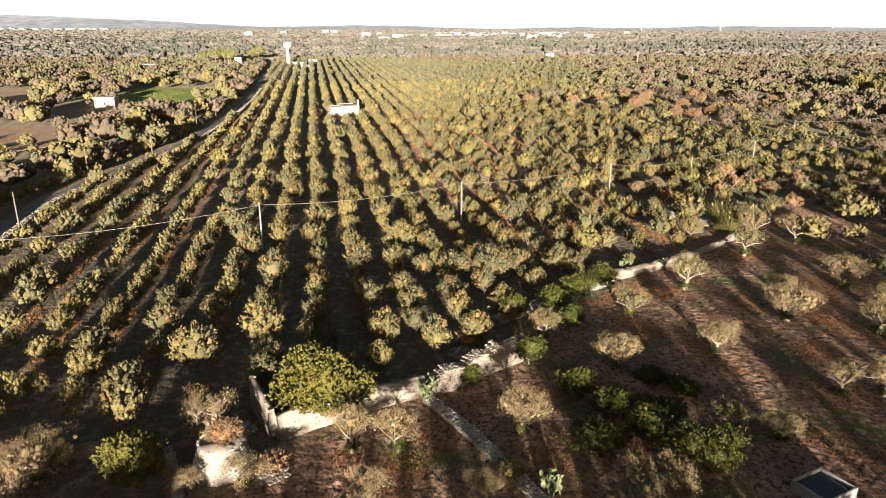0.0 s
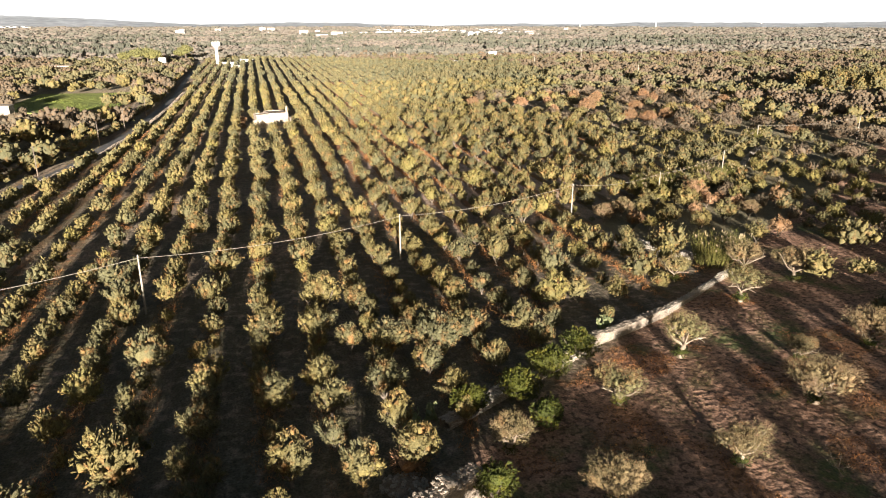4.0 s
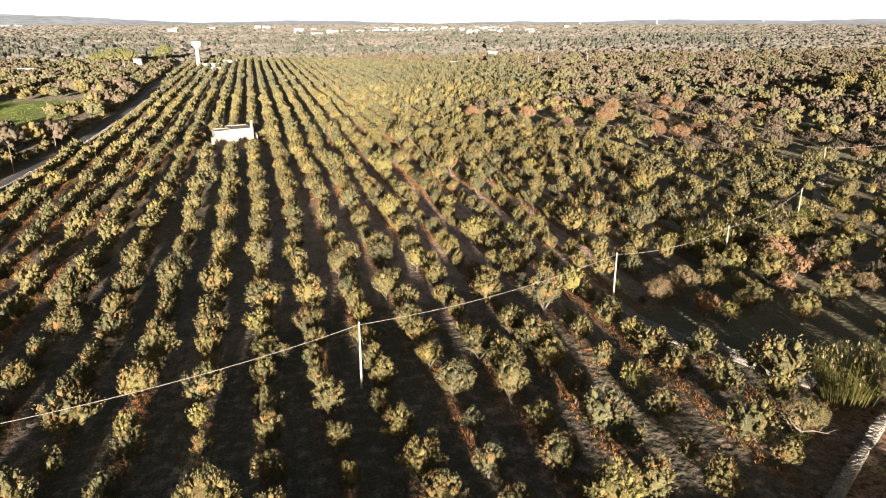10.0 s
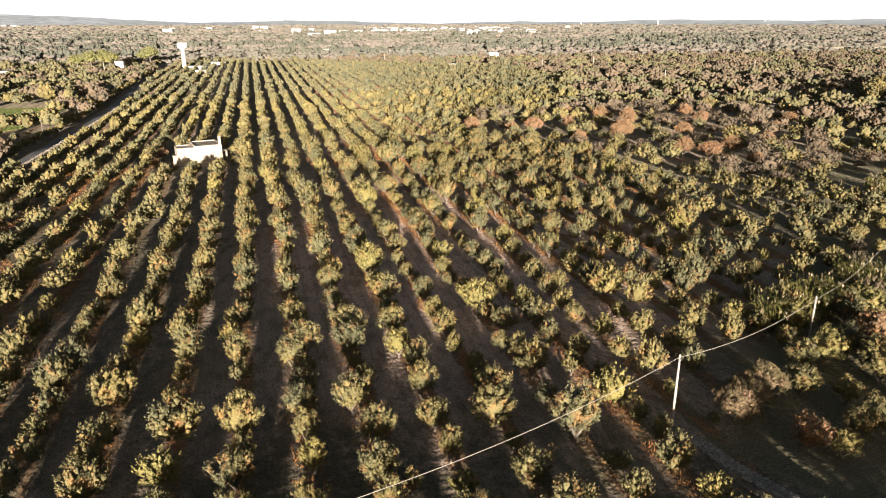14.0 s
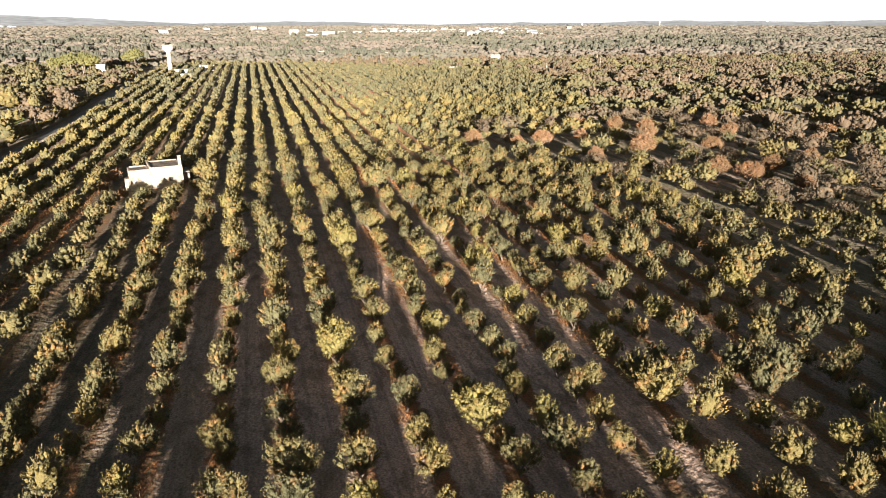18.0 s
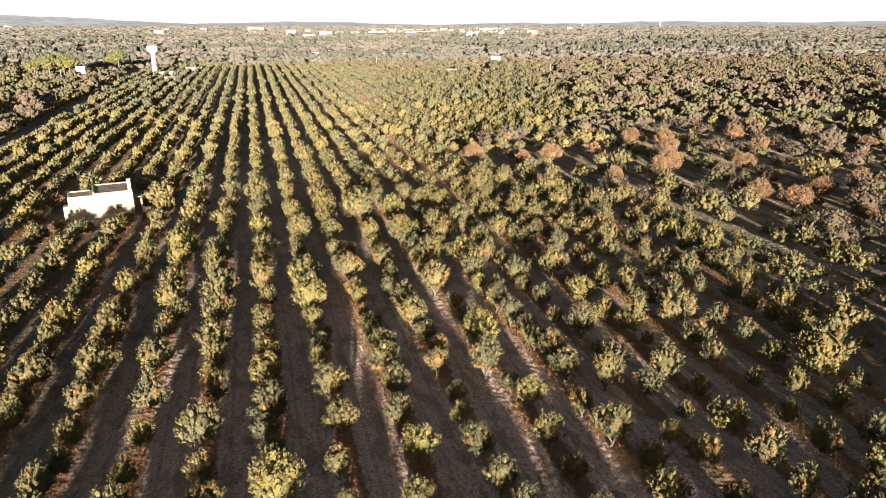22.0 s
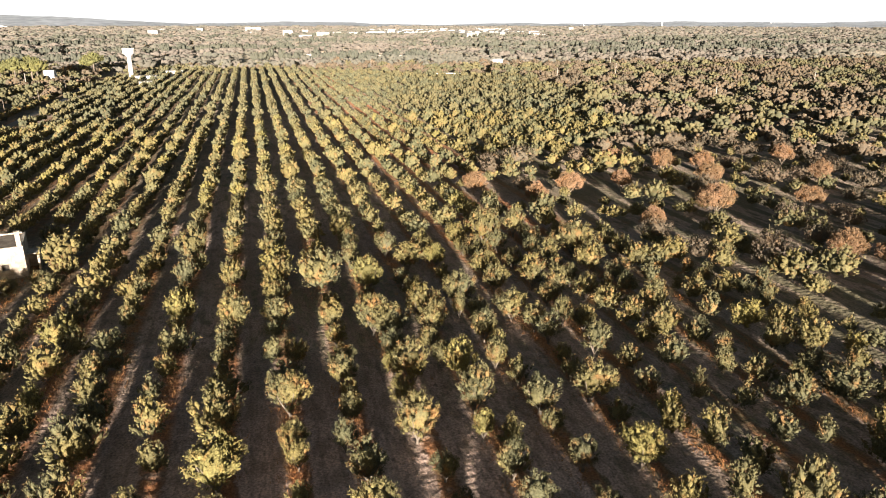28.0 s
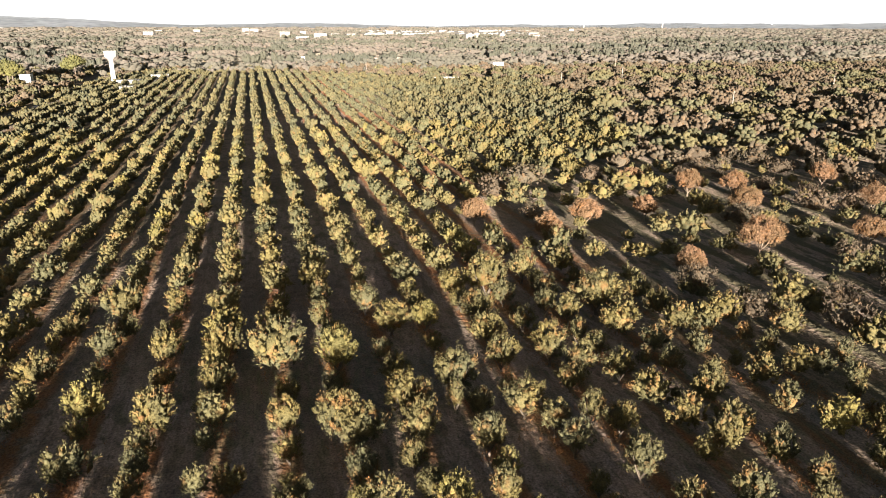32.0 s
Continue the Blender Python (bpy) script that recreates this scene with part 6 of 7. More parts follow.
def drystone(name, label, line, height, thick, mat_, seed, size=0.3, limit=290, ragged=0.25, course=0.17, bare=1.0, caps=True):
    """A wall of stones along a line of (x, y): an earth-filled body with stones on both faces and on top."""
    r = np.random.default_rng(seed)
    top = tagged(new(name), label, "wall")
    pts = []
    for (xa, ya), (xb, yb) in zip(line[:-1], line[1:]):
        n = max(1, int(math.hypot(xb - xa, yb - ya) / 0.5))
        pts += [(xa + (xb - xa) * k / n, ya + (yb - ya) * k / n) for k in range(n)]
    pts.append(line[-1])
    pts = np.array(pts)
    d = np.gradient(pts, axis=0)
    d /= np.linalg.norm(d, axis=1)[:, None]
    nrm = np.stack([d[:, 1], -d[:, 0]], 1)
    f = np.linspace(0, 1, len(pts))
    hh = np.interp(f, np.linspace(0, 1, len(height)), height) if isinstance(height, tuple) else np.full(len(pts), float(height))
    wob = np.interp(f, np.linspace(0, 1, 12), r.uniform(1 - ragged, 1 + ragged * 0.4, 12))
    hh = hh * wob
    z0 = gz(pts[:, 0], pts[:, 1])
    prof = [(0.5, -0.2, 0), (0.46, 0, 0.5), (0.38, 0, 0.96), (-0.38, 0, 0.96), (-0.46, 0, 0.5), (-0.5, -0.2, 0)]
    V = np.stack([np.column_stack([pts + nrm * thick * k, z0 + dz + hh * fz]) for k, dz, fz in prof], 1)
    m = len(pts)
    base = (np.arange(m - 1)[:, None] * 6 + np.arange(5)[None]).ravel()
    F = np.stack([base, base + 1, base + 7, base + 6], 1)
    ends = np.array([[0, 1, 4, 5], [1, 2, 3, 4], [(m - 1) * 6 + 5, (m - 1) * 6 + 4, (m - 1) * 6 + 1, (m - 1) * 6], [(m - 1) * 6 + 4, (m - 1) * 6 + 3, (m - 1) * 6 + 2, (m - 1) * 6 + 1]])
    part("wall_core", raw_mesh("wall_core", V.reshape(-1, 3), [F, ends], [mat_ if mat_ is LIME else RUBBLE]), RUBBLE, top, "mortar and earth between the stones")
    total = np.concatenate([[0], np.cumsum(np.linalg.norm(np.diff(pts, axis=0), axis=1))])
    spots = []
    face_size, face_course = size, course
    for side in (1, -1):
        size, course = (face_size, face_course) if side > 0 else (face_size * 1.7, face_course * 1.8)
        z = course * 0.4
        while z < max(hh):
            u = r.uniform(0, size)
            while u < total[-1]:
                i = min(int(np.searchsorted(total, u)), m - 1)
                at = np.array([np.interp(u, total, pts[:, 0]), np.interp(u, total, pts[:, 1])])
                if z + course * 0.45 < hh[i] and r.random() < bare:
                    k = side * (thick * (0.5 - 0.12 * z / max(hh[i], 0.3)) - 0.06)
                    p = at + nrm[i] * k
                    spots.append((p[0], p[1], z0[i] + z, math.atan2(d[i, 1], d[i, 0]), size * r.uniform(0.7, 1.25), course * r.uniform(0.8, 1.15), side))
                u += size * r.uniform(0.85, 1.2)
            z += course * r.uniform(0.9, 1.05)
    size, course = face_size, face_course
    u = 0.0
    while caps and u < total[-1]:
        i = min(int(np.searchsorted(total, u)), m - 1)
        at = np.array([np.interp(u, total, pts[:, 0]), np.interp(u, total, pts[:, 1])])
        for k in np.arange(-0.4, 0.41, 0.2):
            p = at + nrm[i] * thick * k
            spots.append((p[0] + r.uniform(-0.1, 0.1), p[1] + r.uniform(-0.1, 0.1), z0[i] + hh[i] + r.uniform(-0.05, 0.04) - 0.08 * abs(k), r.uniform(0, 3.1), size * r.uniform(0.5, 1.1), course * r.uniform(0.5, 1.0), 0))
        u += size * 0.75
    spots.sort(key=lambda q: (q[6] < 0))
    lib = STONES[mat_.name]
    RV, RF, base = [], [], 0
    for j, (x, y, z, a, sx, sz, side) in enumerate(spots):
        mt = pose(x, y, z, r.uniform(-9, 9), r.uniform(-9, 9), math.degrees(a) + r.uniform(-8, 8)) @ Matrix.Diagonal((sx, 0.26 * r.uniform(0.8, 1.2), sz, 1))
        me = lib[int(r.integers(0, 6))]
        if j < limit:
            ob = new("stone", me)
            ob.parent = top
            ob.matrix_local = mt
        else:
            me = CHIPS[int(r.integers(0, 6))]
            mm = np.array(mt)
            v = np.array([q.co[:] for q in me.vertices])
            RV.append(v @ mm[:3, :3].T + mm[:3, 3])
            for q in me.polygons:
                RF.append([base + w for w in q.vertices])
            base += len(v)
    if RF:
        me = bpy.data.meshes.new("stones")
        me.from_pydata(np.concatenate(RV).tolist(), [], RF)
        me.materials.append(mat_)
        ob = part("stones", me, mat_, top)
        ob["kind"] = "stuff"
    return top


drystone("ruin_wall", "limewashed stone wall of a roofless ruin, partly covered by a fig tree", [(-5.2, 51.6), (-2.5, 52.9), (2.5, 55.0), (8.0, 56.9)], (2.5, 2.4, 2.3, 2.2), 0.7, LIME, 1, 0.22, ragged=0.1, bare=0.12, caps=False)
drystone("ruin_wall", "limewashed return wall at the ruin's corner", [(-5.6, 52.1), (-6.6, 54.6), (-7.7, 57.5)], (2.9, 3.4), 0.6, LIME, 2, 0.22, ragged=0.06, bare=0.05, caps=False)
drystone("old_stone_wall", "crumbling thick limewashed stone wall between groves", [(8.4, 57.1), (11.0, 58.0), (14.1, 60.0), (18.9, 62.4)], (2.0, 2.4, 2.9, 2.5), 1.5, LIME, 3, 0.25, ragged=0.3, bare=0.75)
drystone("field_wall", "weathered pale stone wall edging the orchard", [(37.2, 82.6), (43.0, 85.0), (50.2, 88.1)], (1.3, 1.15, 1.0), 0.95, LIME, 4, 0.2, ragged=0.2, course=0.13)
drystone("field_wall", "grey dry stone wall edging the orchard", [(50.4, 88.2), (55.5, 91.4), (60.5, 94.6), (68.4, 99.4)], (0.7, 0.8, 0.6, 0.7), 0.8, STONE, 5, 0.2, ragged=0.4, course=0.13)
drystone("rubble_wall", "low collapsed grey dry stone wall", [(18.6, 71.6), (22.0, 73.4), (26.5, 76.0), (36.4, 81.8)], (0.9, 0.8, 0.6, 0.8), 1.4, STONE, 6, 0.42, ragged=0.5)
drystone("rubble_wall", "low collapsed grey dry stone wall by the utility pole", [(66.0, 105.5), (64.0, 108.6), (62.7, 111.9), (61.0, 114.8), (59.2, 116.6), (58.2, 119.0), (57.5, 122.0), (57.0, 125.6)], (0.8, 0.9, 0.8, 0.7), 1.4, SCREE, 7, 0.26, ragged=0.5, course=0.16)
drystone("rubble_wall", "low grey dry stone wall along the reeds", [(105.5, 149.0), (115.0, 160.0), (127.0, 173.0), (139.0, 184.0)], (0.8, 0.9, 0.7), 1.2, STONE, 8, 0.55, 200, ragged=0.4)
drystone("stone_path", "low line of tumbled grey stones leading from the wall", [(8.3, 56.0), (9.5, 53.3), (11.0, 49.7), (12.2, 46.3), (14.0, 41.2), (16.2, 35.5)], (0.4, 0.35, 0.35, 0.3), 1.15, SCREE, 9, 0.24, ragged=0.3, course=0.15)
drystone("boundary_wall", "low limewashed boundary wall at the orchard corner", [(-27.0, 50.4), (-23.2, 51.0), (-19.9, 52.0), (-14.2, 51.0)], (0.7, 0.9, 0.8), 0.6, LIME, 10, 0.27, ragged=0.15)
drystone("boundary_wall", "narrow grey stone wall beside the bushy tree", [(-13.8, 50.6), (-12.9, 48.0), (-11.9, 44.6), (-11.2, 40.0)], (0.9, 1.0, 1.1), 0.6, STONE, 11, 0.27, ragged=0.2)


drystone("roadside_wall", "long pale dry stone wall between orchard and road", [(x + 3.2, y) for x, y in ROAD if 100 < y < 400], (0.9, 1.1, 0.8, 1.0), 0.9, LIME, 12, 0.8, 260, ragged=0.3, course=0.42)


def round_ruin():
    """A broken round hut of coursed stones."""
    r = np.random.default_rng(55)
    top = thing("stone_hut_ruin", "ruined round stone hut with a limewashed face, overgrown on top", "ruin", pose(-9.2, 48.3, 0))
    rings, sides = 7, 28
    V = []
    for k in range(rings):
        z = k * 0.46 - 0.2
        for i in range(sides):
            a = i / sides * 2 * math.pi
            q = (2.4 - 0.27 * z) * (1 + 0.07 * noise.noise((math.cos(a) * 2, math.sin(a) * 2, z * 0.9))) * r.uniform(0.97, 1.03)
            V.append((q * math.cos(a), q * math.sin(a), z + (0.5 * noise.noise((math.cos(a) * 1.5, math.sin(a) * 1.5, 5.0)) if k == rings - 1 else 0)))
    V.append((0, 0, 2.2))
    quads = np.array([(k * sides + i, k * sides + (i + 1) % sides, (k + 1) * sides + (i + 1) % sides, (k + 1) * sides + i) for k in range(rings - 1) for i in range(sides)])
    caps = np.array([((rings - 1) * sides + i, (rings - 1) * sides + (i + 1) % sides, rings * sides) for i in range(sides)])
    part("masonry_core", raw_mesh("masonry_core", V, [quads, caps], [LIME]), LIME, top, "crumbling limewashed face")
    for k in range(13):
        z = 0.05 + k * 0.2
        rad = 2.4 - 0.27 * z - 0.03
        n = int(2 * math.pi * rad / 0.3)
        for i in range(n):
            a = (i + r.uniform(-0.3, 0.3) + 0.5 * (k % 2)) / n * 2 * math.pi
            if noise.noise((math.cos(a) * 2.2, math.sin(a) * 2.2, z)) < -0.02 or r.random() < 0.25:
                continue
            ob = new("stone", STONES[SCREE.name][int(r.integers(0, 6))])
            ob.parent = top
            ob.matrix_local = pose(rad * math.cos(a), rad * math.sin(a), z, r.uniform(-8, 8), r.uniform(-8, 8), math.degrees(a) + 90) @ Matrix.Diagonal((0.28 * r.uniform(0.6, 1.1), 0.2, 0.18, 1))
    return top


round_ruin()


def rubble(x, y, width, count, seed, label):
    """Fallen stones heaped on the ground."""
    r = np.random.default_rng(seed)
    top = thing("stone_heap", label, "stones", pose(x, y, float(gz(x, y))), "heaps of fallen stones")
    b = bmesh.new()
    bmesh.ops.create_icosphere(b, subdivisions=2, radius=1)
    for v in b.verts:
        v.co = Vector((v.co.x * width * 0.5, v.co.y * width * 0.4, v.co.z * 0.45)) * r.uniform(0.85, 1.1)
    part("earth_mound", b, RUBBLE, top)
    for i in range(count):
        a, d = r.uniform(0, 6.28), math.sqrt(r.random()) * width * 0.55
        ob = new("stone", STONES[STONE.name][int(r.integers(0, 6))])
        ob.parent = top
        ob.matrix_local = pose(d * math.cos(a), d * math.sin(a) * 0.8, 0.45 * max(0, 1 - (d / (width * 0.52)) ** 2) + 0.03, r.uniform(-25, 25), r.uniform(-25, 25), r.uniform(0, 360)) @ Matrix.Diagonal((r.uniform(0.2, 0.42), r.uniform(0.2, 0.36), r.uniform(0.14, 0.26), 1))


rubble(-6.2, 47.2, 4.2, 110, 1, "heap of fallen grey stones beside the ruined hut")
rubble(-9.0, 53.4, 3.4, 80, 2, "heap of dark grey stones behind the pruned olive")
rubble(13.6, 64.6, 3.6, 70, 3, "heap of stones behind the old wall")
rubble(-12.2, 47.2, 2.2, 45, 4, "fallen pale stones beside the narrow wall")


def water_tank():
    top = thing("water_tank", "open square concrete water tank, nearly full", "water tank", pose(35.4, 37.5, 0, 0, 0, 18.0))
    w, d, h, t = 1.75, 1.5, 1.0, 0.18
    for lo, hi in (((-w, -d, -0.2), (w, -d + t, h)), ((-w, d - t, -0.2), (w, d, h)), ((-w, -d + t, -0.2), (-w + t, d - t, h)), ((w - t, -d + t, -0.2), (w, d - t, h))):
        part("tank_wall", box(lo, hi, 0.03), CONCRETE, top)
    part("water", box((-w + t, -d + t, 0.0), (w - t, d - t, 0.72)), water_m, top, "still dark water")
    part("inlet_block", box((-w - 0.55, -0.6, -0.1), (-w - 0.005, 0.1, 0.6), 0.05), CONCRETE, top)


water_tank()
pit = thing("valve_box", "small square concrete irrigation box between orchard rows", "concrete box", pose(54.6, 157.5, float(gz(54.6, 157.5)), 0, 0, 20))
for lo, hi in (((-0.6, -0.5, -0.1), (0.6, -0.38, 0.4)), ((-0.6, 0.38, -0.1), (0.6, 0.5, 0.4)), ((-0.6, -0.38, -0.1), (-0.48, 0.38, 0.4)), ((0.48, -0.38, -0.1), (0.6, 0.38, 0.4))):
    part("box_side", box(lo, hi, 0.02), CONCRETE, pit)
part("cover", box((-0.45, -0.36, 0.2), (0.45, 0.36, 0.28), 0.02), CONCRETE, pit)

# ---- buildings and trees in the distance ----
def water_tower(x, y):
    top = thing("water_tower", "white concrete water tower with a flared tank", "water tower", pose(x, y, 0))
    def ring(name, prof, label=""):
        part(name, raw_mesh(name, *tube([[((0, 0, z), r_) for z, r_ in prof]], 16), [PAINT], smooth=False), PAINT, top, label)
    ring("shaft", [(-0.5, 1.6), (0, 1.45), (8, 1.2), (14.2, 1.15)])
    ring("tank", [(13.6, 1.2), (15.2, 2.9), (15.4, 3.3), (18.0, 3.3), (18.2, 3.1), (18.5, 0.1)], "flared white tank")
    ring("rim", [(18.05, 3.45), (18.35, 3.45)])
    for i in range(4):
        part("slot_window", box((-0.25, -1.75 + 0.09 * i, 2.5 + i * 3), (0.25, -1.3, 3.6 + i * 3)), DARK, top)


water_tower(-27.6, 609)


def shed(name, x, y, w, d, h, turn, label, category, wall=WHITEWASH, roof=None, openings=2, gable=0.0):
    """A small plain building with a roof slab and dark openings."""
    top = thing(name, label, category, pose(x, y, 0, 0, 0, turn), "")
    part("wall", box((-w / 2, -d / 2, -0.3), (w / 2, d / 2, h), 0.04), wall, top)
    if gable:
        b = bmesh.new()
        vs = [b.verts.new(p) for p in ((-w / 2 - 0.3, -d / 2 - 0.3, h), (w / 2 + 0.3, -d / 2 - 0.3, h), (w / 2 + 0.3, d / 2 + 0.3, h), (-w / 2 - 0.3, d / 2 + 0.3, h), (-w / 2 - 0.3, 0, h + gable), (w / 2 + 0.3, 0, h + gable))]
        for f in ((0, 1, 5, 4), (2, 3, 4, 5), (0, 4, 3), (1, 2, 5), (3, 2, 1, 0)):
            b.faces.new([vs[i] for i in f])
        part("roof", b, roof or wall, top)
    else:
        part("roof", box((-w / 2 - 0.2, -d / 2 - 0.2, h + 0.002), (w / 2 + 0.2, d / 2 + 0.2, h + 0.22), 0.03), roof or wall, top)
    for i in range(openings):
        u = (i + 0.5) / openings * w - w / 2
        part("window", box((u - 0.45, -d / 2 - 0.03, 1.0), (u + 0.45, -d / 2 + 0.1, 2.1)), DARK, top)
    return top


shed("white_shed", -89.8, 311.5, 8.0, 6.0, 3.9, 0, "plain white shed beside the ploughed field", "shed", WHITEWASH, None, 1)
shed("pump_house", -11.4, 558, 9, 6, 3.2, 5, "low pale pump house at the orchard's end", "shed", WHITEWASH, CONCRETE, 2)
shed("pump_house", -18.0, 598, 12, 7, 3.4, 0, "low pale outbuilding beside the water tower", "shed", PAINT, CONCRETE, 3)
shed("cottage", -6.0, 632, 10, 7, 3.6, 8, "low white cottage beyond the orchard", "house", PAINT, None, 3)
shed("cottage", -66.0, 590, 5, 5, 7.5, 0, "narrow white house among the pines", "house", PAINT, None, 1)
shed("cottage", -128, 560, 13, 8, 4.5, 0, "pale flat-roofed house among groves", "house", WHITEWASH, ROOF, 3)
shed("cottage", 223, 677, 8, 7, 6.0, 0, "small white house in the plain", "house", PAINT, None, 2)
shed("cottage", 160, 588, 15, 7, 2.6, 0, "long low white outbuilding", "house", PAINT, None, 3)
shed("cottage", 166, 806, 38, 10, 4.0, 0, "long pale farm building in the plain", "house", WHITEWASH, ROOF, 5)
shed("cottage", 96, 830, 14, 9, 4.5, 0, "small pale house in the plain", "house", PAINT, ROOF, 3)


def umbrella_pine(x, y, width, height, seed):
    r = np.random.default_rng(seed)
    top = thing("umbrella_pine", "umbrella pine with a broad yellow-green crown", "pine tree", pose(x, y, 0), "umbrella pines")
    part("trunk", raw_mesh("trunk", *tube([[((0, 0, -0.2), 0.45), ((0.2, 0, height * 0.5), 0.34), ((0.1, 0.1, height * 0.75), 0.25)]] + [[((0.1, 0.1, height * 0.55), 0.2), ((math.cos(a) * width * 0.3, math.sin(a) * width * 0.3, height * 0.8), 0.08)] for a in (0, 1.3, 2.6, 3.9, 5.2)], 7), [BARK], smooth=True), BARK, top)
    v, q, t = tufted(r, width, height, height * 0.38, 90, 5, 0.9, 0.5, puff=0.17, low=-0.35, core=0.6)
    part("crown", raw_mesh("crown", v, [q, t], [PINE]), PINE, top)


for i, (x, y, w, h) in enumerate([(-84, 592, 16, 15), (-72, 588, 15, 14), (-78, 600, 15, 15.5), (-54, 640, 15, 15.5), (-94, 600, 12, 12), (-60, 652, 10, 12)]):
    umbrella_pine(x, y, w, h, 900 + i)

# tall stand of trees on the plain's edge
tall = [template(950 + i, 6.5, 11, 0.0, 40, 1, 1.1, 0.6, puff=0.22) for i in range(3)]
spots = []
while len(spots) < 190:
    x, y = rng.uniform(262, 420), rng.uniform(290, 365)
    if inside(x, y, STAND):
        spots.append((x, y, rng.uniform(0.8, 1.15), rng.uniform(0.8, 1.15)))
spread("tall_wood", tall, spots, OLIVE, "dense stand of tall olive-green trees", "woods", rng)

# hedge of dark shrubs along the road
hedge = []
for y in np.arange(70, 600, 2.6):
    hedge.append((along(ROAD, y) - rng.uniform(3.6, 6.2), y + rng.uniform(-1, 1), rng.uniform(0.7, 1.15), rng.uniform(0.7, 1.0)))
spread("road_hedge", MID, hedge, OLIVE, "dark shrubs along the country road", "hedge", rng)


def greenhouse(x, y, w, d, h, turn, spans):
    """A row of plastic-covered hoops."""
    top = thing("greenhouse", "row of white plastic greenhouses on the far plain", "greenhouse", pose(x, y, 0, 0, 0, turn), "greenhouses on the plain")
    for i in range(spans):
        pr = [(-0.5, 0.0), (-0.45, 0.6), (-0.25, 0.92), (0, 1.0), (0.25, 0.92), (0.45, 0.6), (0.5, 0.0)]
        b = bmesh.new()
        u = (i + 0.5) * w / spans - w / 2
        a_ = [b.verts.new((u + px * w / spans * 0.98, -d / 2, pz * h)) for px, pz in pr]
        b_ = [b.verts.new((u + px * w / spans * 0.98, d / 2, pz * h)) for px, pz in pr]
        for k in range(6):
            b.faces.new((a_[k], a_[k + 1], b_[k + 1], b_[k]))
        b.faces.new(a_)
        b.faces.new(b_[::-1])
        part("hoop_house", b, TARP, top)


grng = np.random.default_rng(77)
for i in range(26):
    y = grng.uniform(1900, 2700)
    x = grng.uniform(0.08, 0.42) * y
    greenhouse(x, y, grng.uniform(60, 130), grng.uniform(30, 60), grng.uniform(5, 8), grng.uniform(-6, 6), int(grng.integers(3, 7)))
for i in range(7):
    greenhouse(grng.uniform(-1700, -1000), grng.uniform(3200, 3900), grng.uniform(180, 300), 60, 10, 0, 6)
for i in range(26):
    y = grng.uniform(1500, 2600)
    shed("town_house", grng.uniform(-0.1, 0.45) * y, y, grng.uniform(14, 30), grng.uniform(10, 16), grng.uniform(6, 14), grng.uniform(-15, 15), "pale flat-roofed house of the distant town", "house", CONCRETE, CONCRETE, 3)


def wind_turbine(x, y, h, turn):
    top = thing("wind_turbine", "distant white wind turbine standing still", "wind turbine", pose(x, y, 0), "wind turbines on the horizon")
    part("tower", raw_mesh("tower", *tube([[((0, 0, 0), 3.2), ((0, 0, h), 2.2)]], 8), [PAINT], smooth=True), PAINT, top)
    part("nacelle", box((-2, -3.5, h), (2, 4, h + 3.5), 0.4), PAINT, top)
    for k in range(3):
        a = radians(turn + 120 * k)
        part("blade", raw_mesh("blade", *tube([[((0, -4, h + 1.7), 1.0), ((math.sin(a) * h * 0.15, -4, h + 1.7 + math.cos(a) * h * 0.15), 1.3), ((math.sin(a) * h * 0.5, -4, h + 1.7 + math.cos(a) * h * 0.5), 0.3)]], 5), [PAINT]), PAINT, top)


wind_turbine(1740, 3700, 42, 5)
wind_turbine(2180, 3650, 46, 20)
wind_turbine(2800, 3560, 48, 0)

# rolling hills on the horizon, haze painted on as blue-grey
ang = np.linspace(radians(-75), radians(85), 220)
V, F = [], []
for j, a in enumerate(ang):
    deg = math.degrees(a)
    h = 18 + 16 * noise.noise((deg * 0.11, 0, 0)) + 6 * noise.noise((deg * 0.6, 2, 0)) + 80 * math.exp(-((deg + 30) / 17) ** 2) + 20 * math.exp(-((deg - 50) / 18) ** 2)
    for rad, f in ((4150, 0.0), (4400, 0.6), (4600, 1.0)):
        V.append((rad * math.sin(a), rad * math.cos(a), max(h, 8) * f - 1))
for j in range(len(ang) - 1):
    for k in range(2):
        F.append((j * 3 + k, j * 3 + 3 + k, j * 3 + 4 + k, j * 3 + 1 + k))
tagged(new("hills", raw_mesh("hills", V, np.array(F), [HAZED_HILL], smooth=True)), "low hills on the horizon, coloured bluish for haze", "hills", kind="structure")

# bright hazy sky behind the horizon
m_, n_, l_ = nodes_of("hazy_sky")
n_.remove(n_["Principled BSDF"])
glow = n_.new("ShaderNodeEmission")
glow.inputs[0].default_value, glow.inputs[1].default_value = (1.0, 0.985, 0.96, 1), 0.33
l_.new(glow.outputs[0], n_["Material Output"].inputs[0])
ang = np.linspace(radians(-80), radians(90), 60)
V = np.concatenate([np.stack([4690 * np.sin(ang), 4690 * np.cos(ang), np.full(60, z)], 1) for z in (-20.0, 420.0)])
i_ = np.arange(59)
tagged(new("backdrop", raw_mesh("backdrop", V, np.stack([i_, i_ + 1, i_ + 61, i_ + 60], 1), [m_])), "white hazy evening sky above the horizon", "sky", kind="structure")

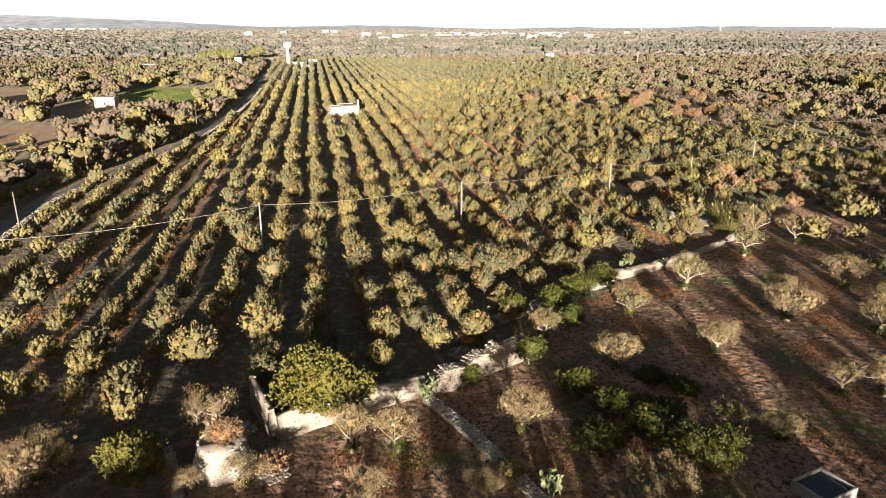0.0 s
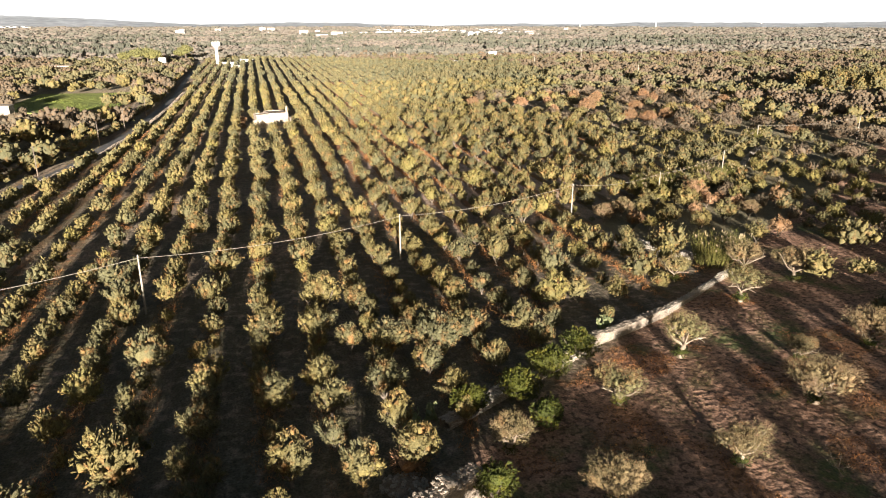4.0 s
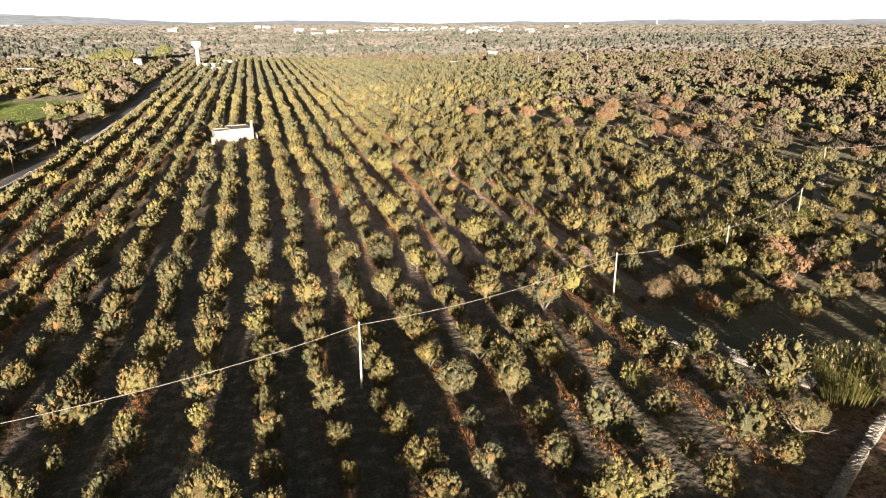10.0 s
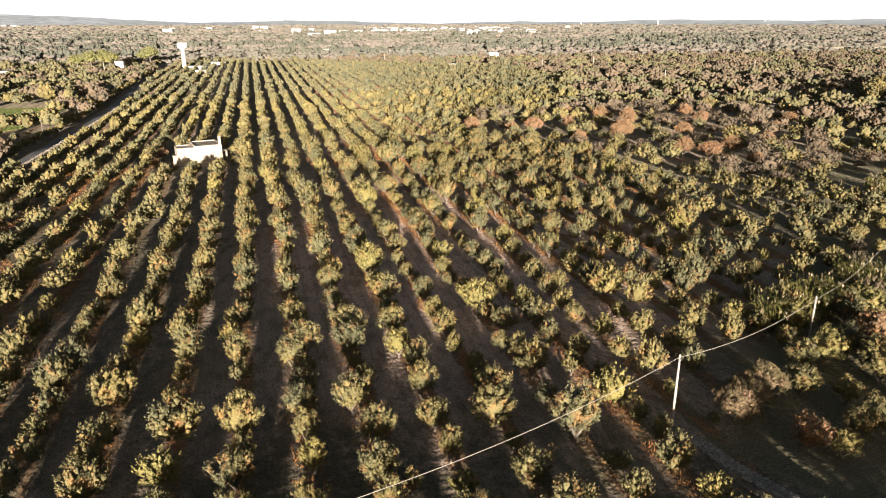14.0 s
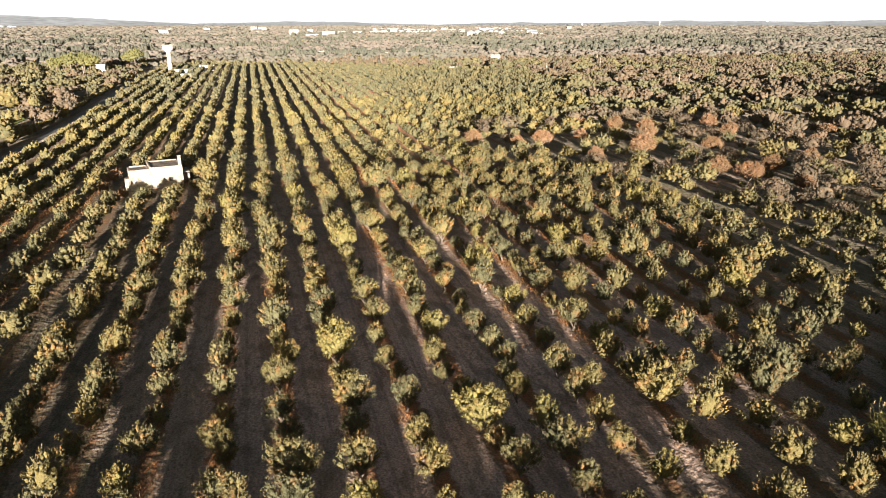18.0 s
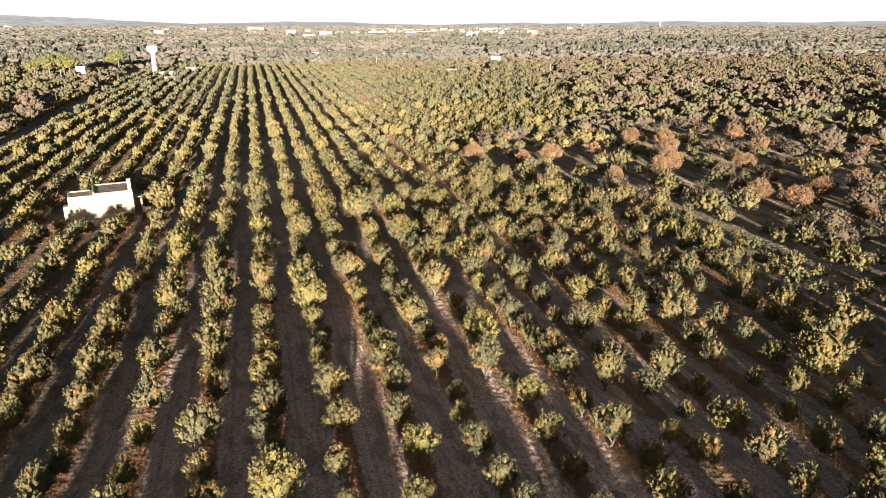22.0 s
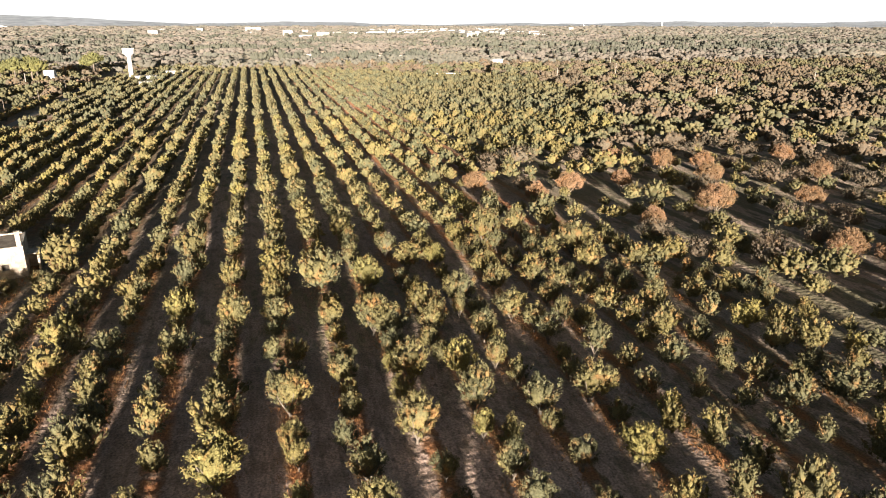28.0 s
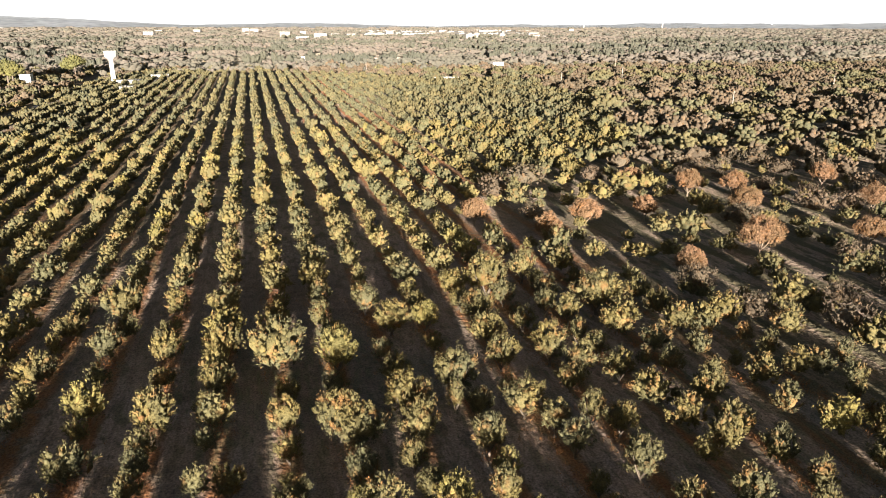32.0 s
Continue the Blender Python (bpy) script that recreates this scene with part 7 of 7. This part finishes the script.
# ---- weeds and dry grass ----
def tufts(name, spots, material, label, length, wide, per):
    """Small tufts of grass blades on the ground."""
    r = np.random.default_rng(len(spots))
    P = np.repeat(np.array(spots), per, axis=0)
    m = len(P)
    p = np.column_stack([P[:, 0] + r.normal(0, 0.16, m), P[:, 1] + r.normal(0, 0.16, m), np.zeros(m)])
    p[:, 2] = gz(p[:, 0], p[:, 1]) - 0.02
    ax = np.column_stack([r.normal(0, 0.5, m), r.normal(0, 0.5, m), r.uniform(0.5, 1.0, m)]) * length * r.uniform(0.5, 1.4, (m, 1))
    sd = np.column_stack([r.normal(size=m), r.normal(size=m), np.zeros(m)])
    sd /= np.linalg.norm(sd, axis=1)[:, None]
    v = np.stack([p - sd * wide * 0.5, p + sd * wide * 0.5, p + ax], 1).reshape(-1, 3)
    return tagged(new(name, raw_mesh(name, v, np.arange(m * 3).reshape(-1, 3), [material])), label, "grass", kind="stuff")


wr = np.random.default_rng(21)
DRY_GRASS = leafy("dry_grass", (0.4, 0.18, 0.065), (0.3, 0.165, 0.07), (0.4, 0.22, 0.09), big=0.3)
GREEN_GRASS = leafy("thin_green_grass", (0.11, 0.12, 0.035), (0.14, 0.13, 0.045), (0.17, 0.15, 0.05), big=0.3)
dry, green = [], []
while len(dry) < 28000:
    k, y = int(wr.integers(-9, 17)), wr.uniform(55, 265)
    x = row_x(k, y) + wr.normal(-0.45, 0.7)
    if inside(x, y, ORCHARD) and noise.noise((x * 0.12, y * 0.05, 5.0)) > -0.1:
        dry.append((x, y))
while len(green) < 9000:
    k, y = int(wr.integers(-9, 17)), wr.uniform(55, 265)
    x = row_x(k, y) + wr.uniform(-2.8, 2.8)
    if inside(x, y, ORCHARD) and noise.noise((x * 0.08, y * 0.03, 9.0)) > 0.08:
        green.append((x, y))
OLD_GROVE = [(-28, 38), (60, 34), (75, 60), (69, 97), (50, 86), (36, 80), (19, 61), (8, 56), (-6, 50), (-28, 50)]
litter, thin = [], []
while len(litter) < 15000:
    x, y = wr.uniform(-28, 75), wr.uniform(34, 98)
    q = noise.noise((x * 0.16, y * 0.16, 2.0))
    if inside(x, y, OLD_GROVE):
        if q > 0.12:
            litter.append((x, y))
        elif q < -0.25 and len(thin) < 5000:
            thin.append((x, y))
tufts("dry_weeds", dry, DRY_GRASS, "dry orange-brown weeds along the tree rows", 0.4, 0.06, 5)
tufts("thin_grass", green, GREEN_GRASS, "thin green grass between the rows", 0.16, 0.04, 4)
tufts("dry_weeds", litter, DRY_GRASS, "dry weeds and leaf litter in the old grove", 0.16, 0.07, 4)
tufts("thin_grass", thin, GREEN_GRASS, "patches of green grass in the old grove", 0.14, 0.04, 4)
# low crop and stubble standing on the far fields
CROP = leafy("young_crop", (0.16, 0.19, 0.045), (0.13, 0.165, 0.04), (0.19, 0.2, 0.055), big=0.05)
STUBBLE = leafy("reddish_clods_and_stubble", (0.3, 0.195, 0.12), (0.25, 0.165, 0.105), (0.33, 0.23, 0.15), big=0.05)
crop, stubble = [], []
while len(crop) < 5500:
    x, y = wr.uniform(-100, -52), wr.uniform(316, 397)
    if inside(x, y, GREEN_FIELD):
        crop.append((x, y))
while len(stubble) < 6500:
    x, y = wr.uniform(-200, -73), wr.uniform(194, 400)
    if inside(x, y, BROWN_FIELD) or inside(x, y, UPPER_FIELD):
        stubble.append((x, y))
tufts("young_crop", crop, CROP, "even green blades of a low crop", 0.42, 0.3, 4)
tufts("stubble", stubble, STUBBLE, "reddish clods and dry stubble on the bare field", 0.24, 0.4, 4)
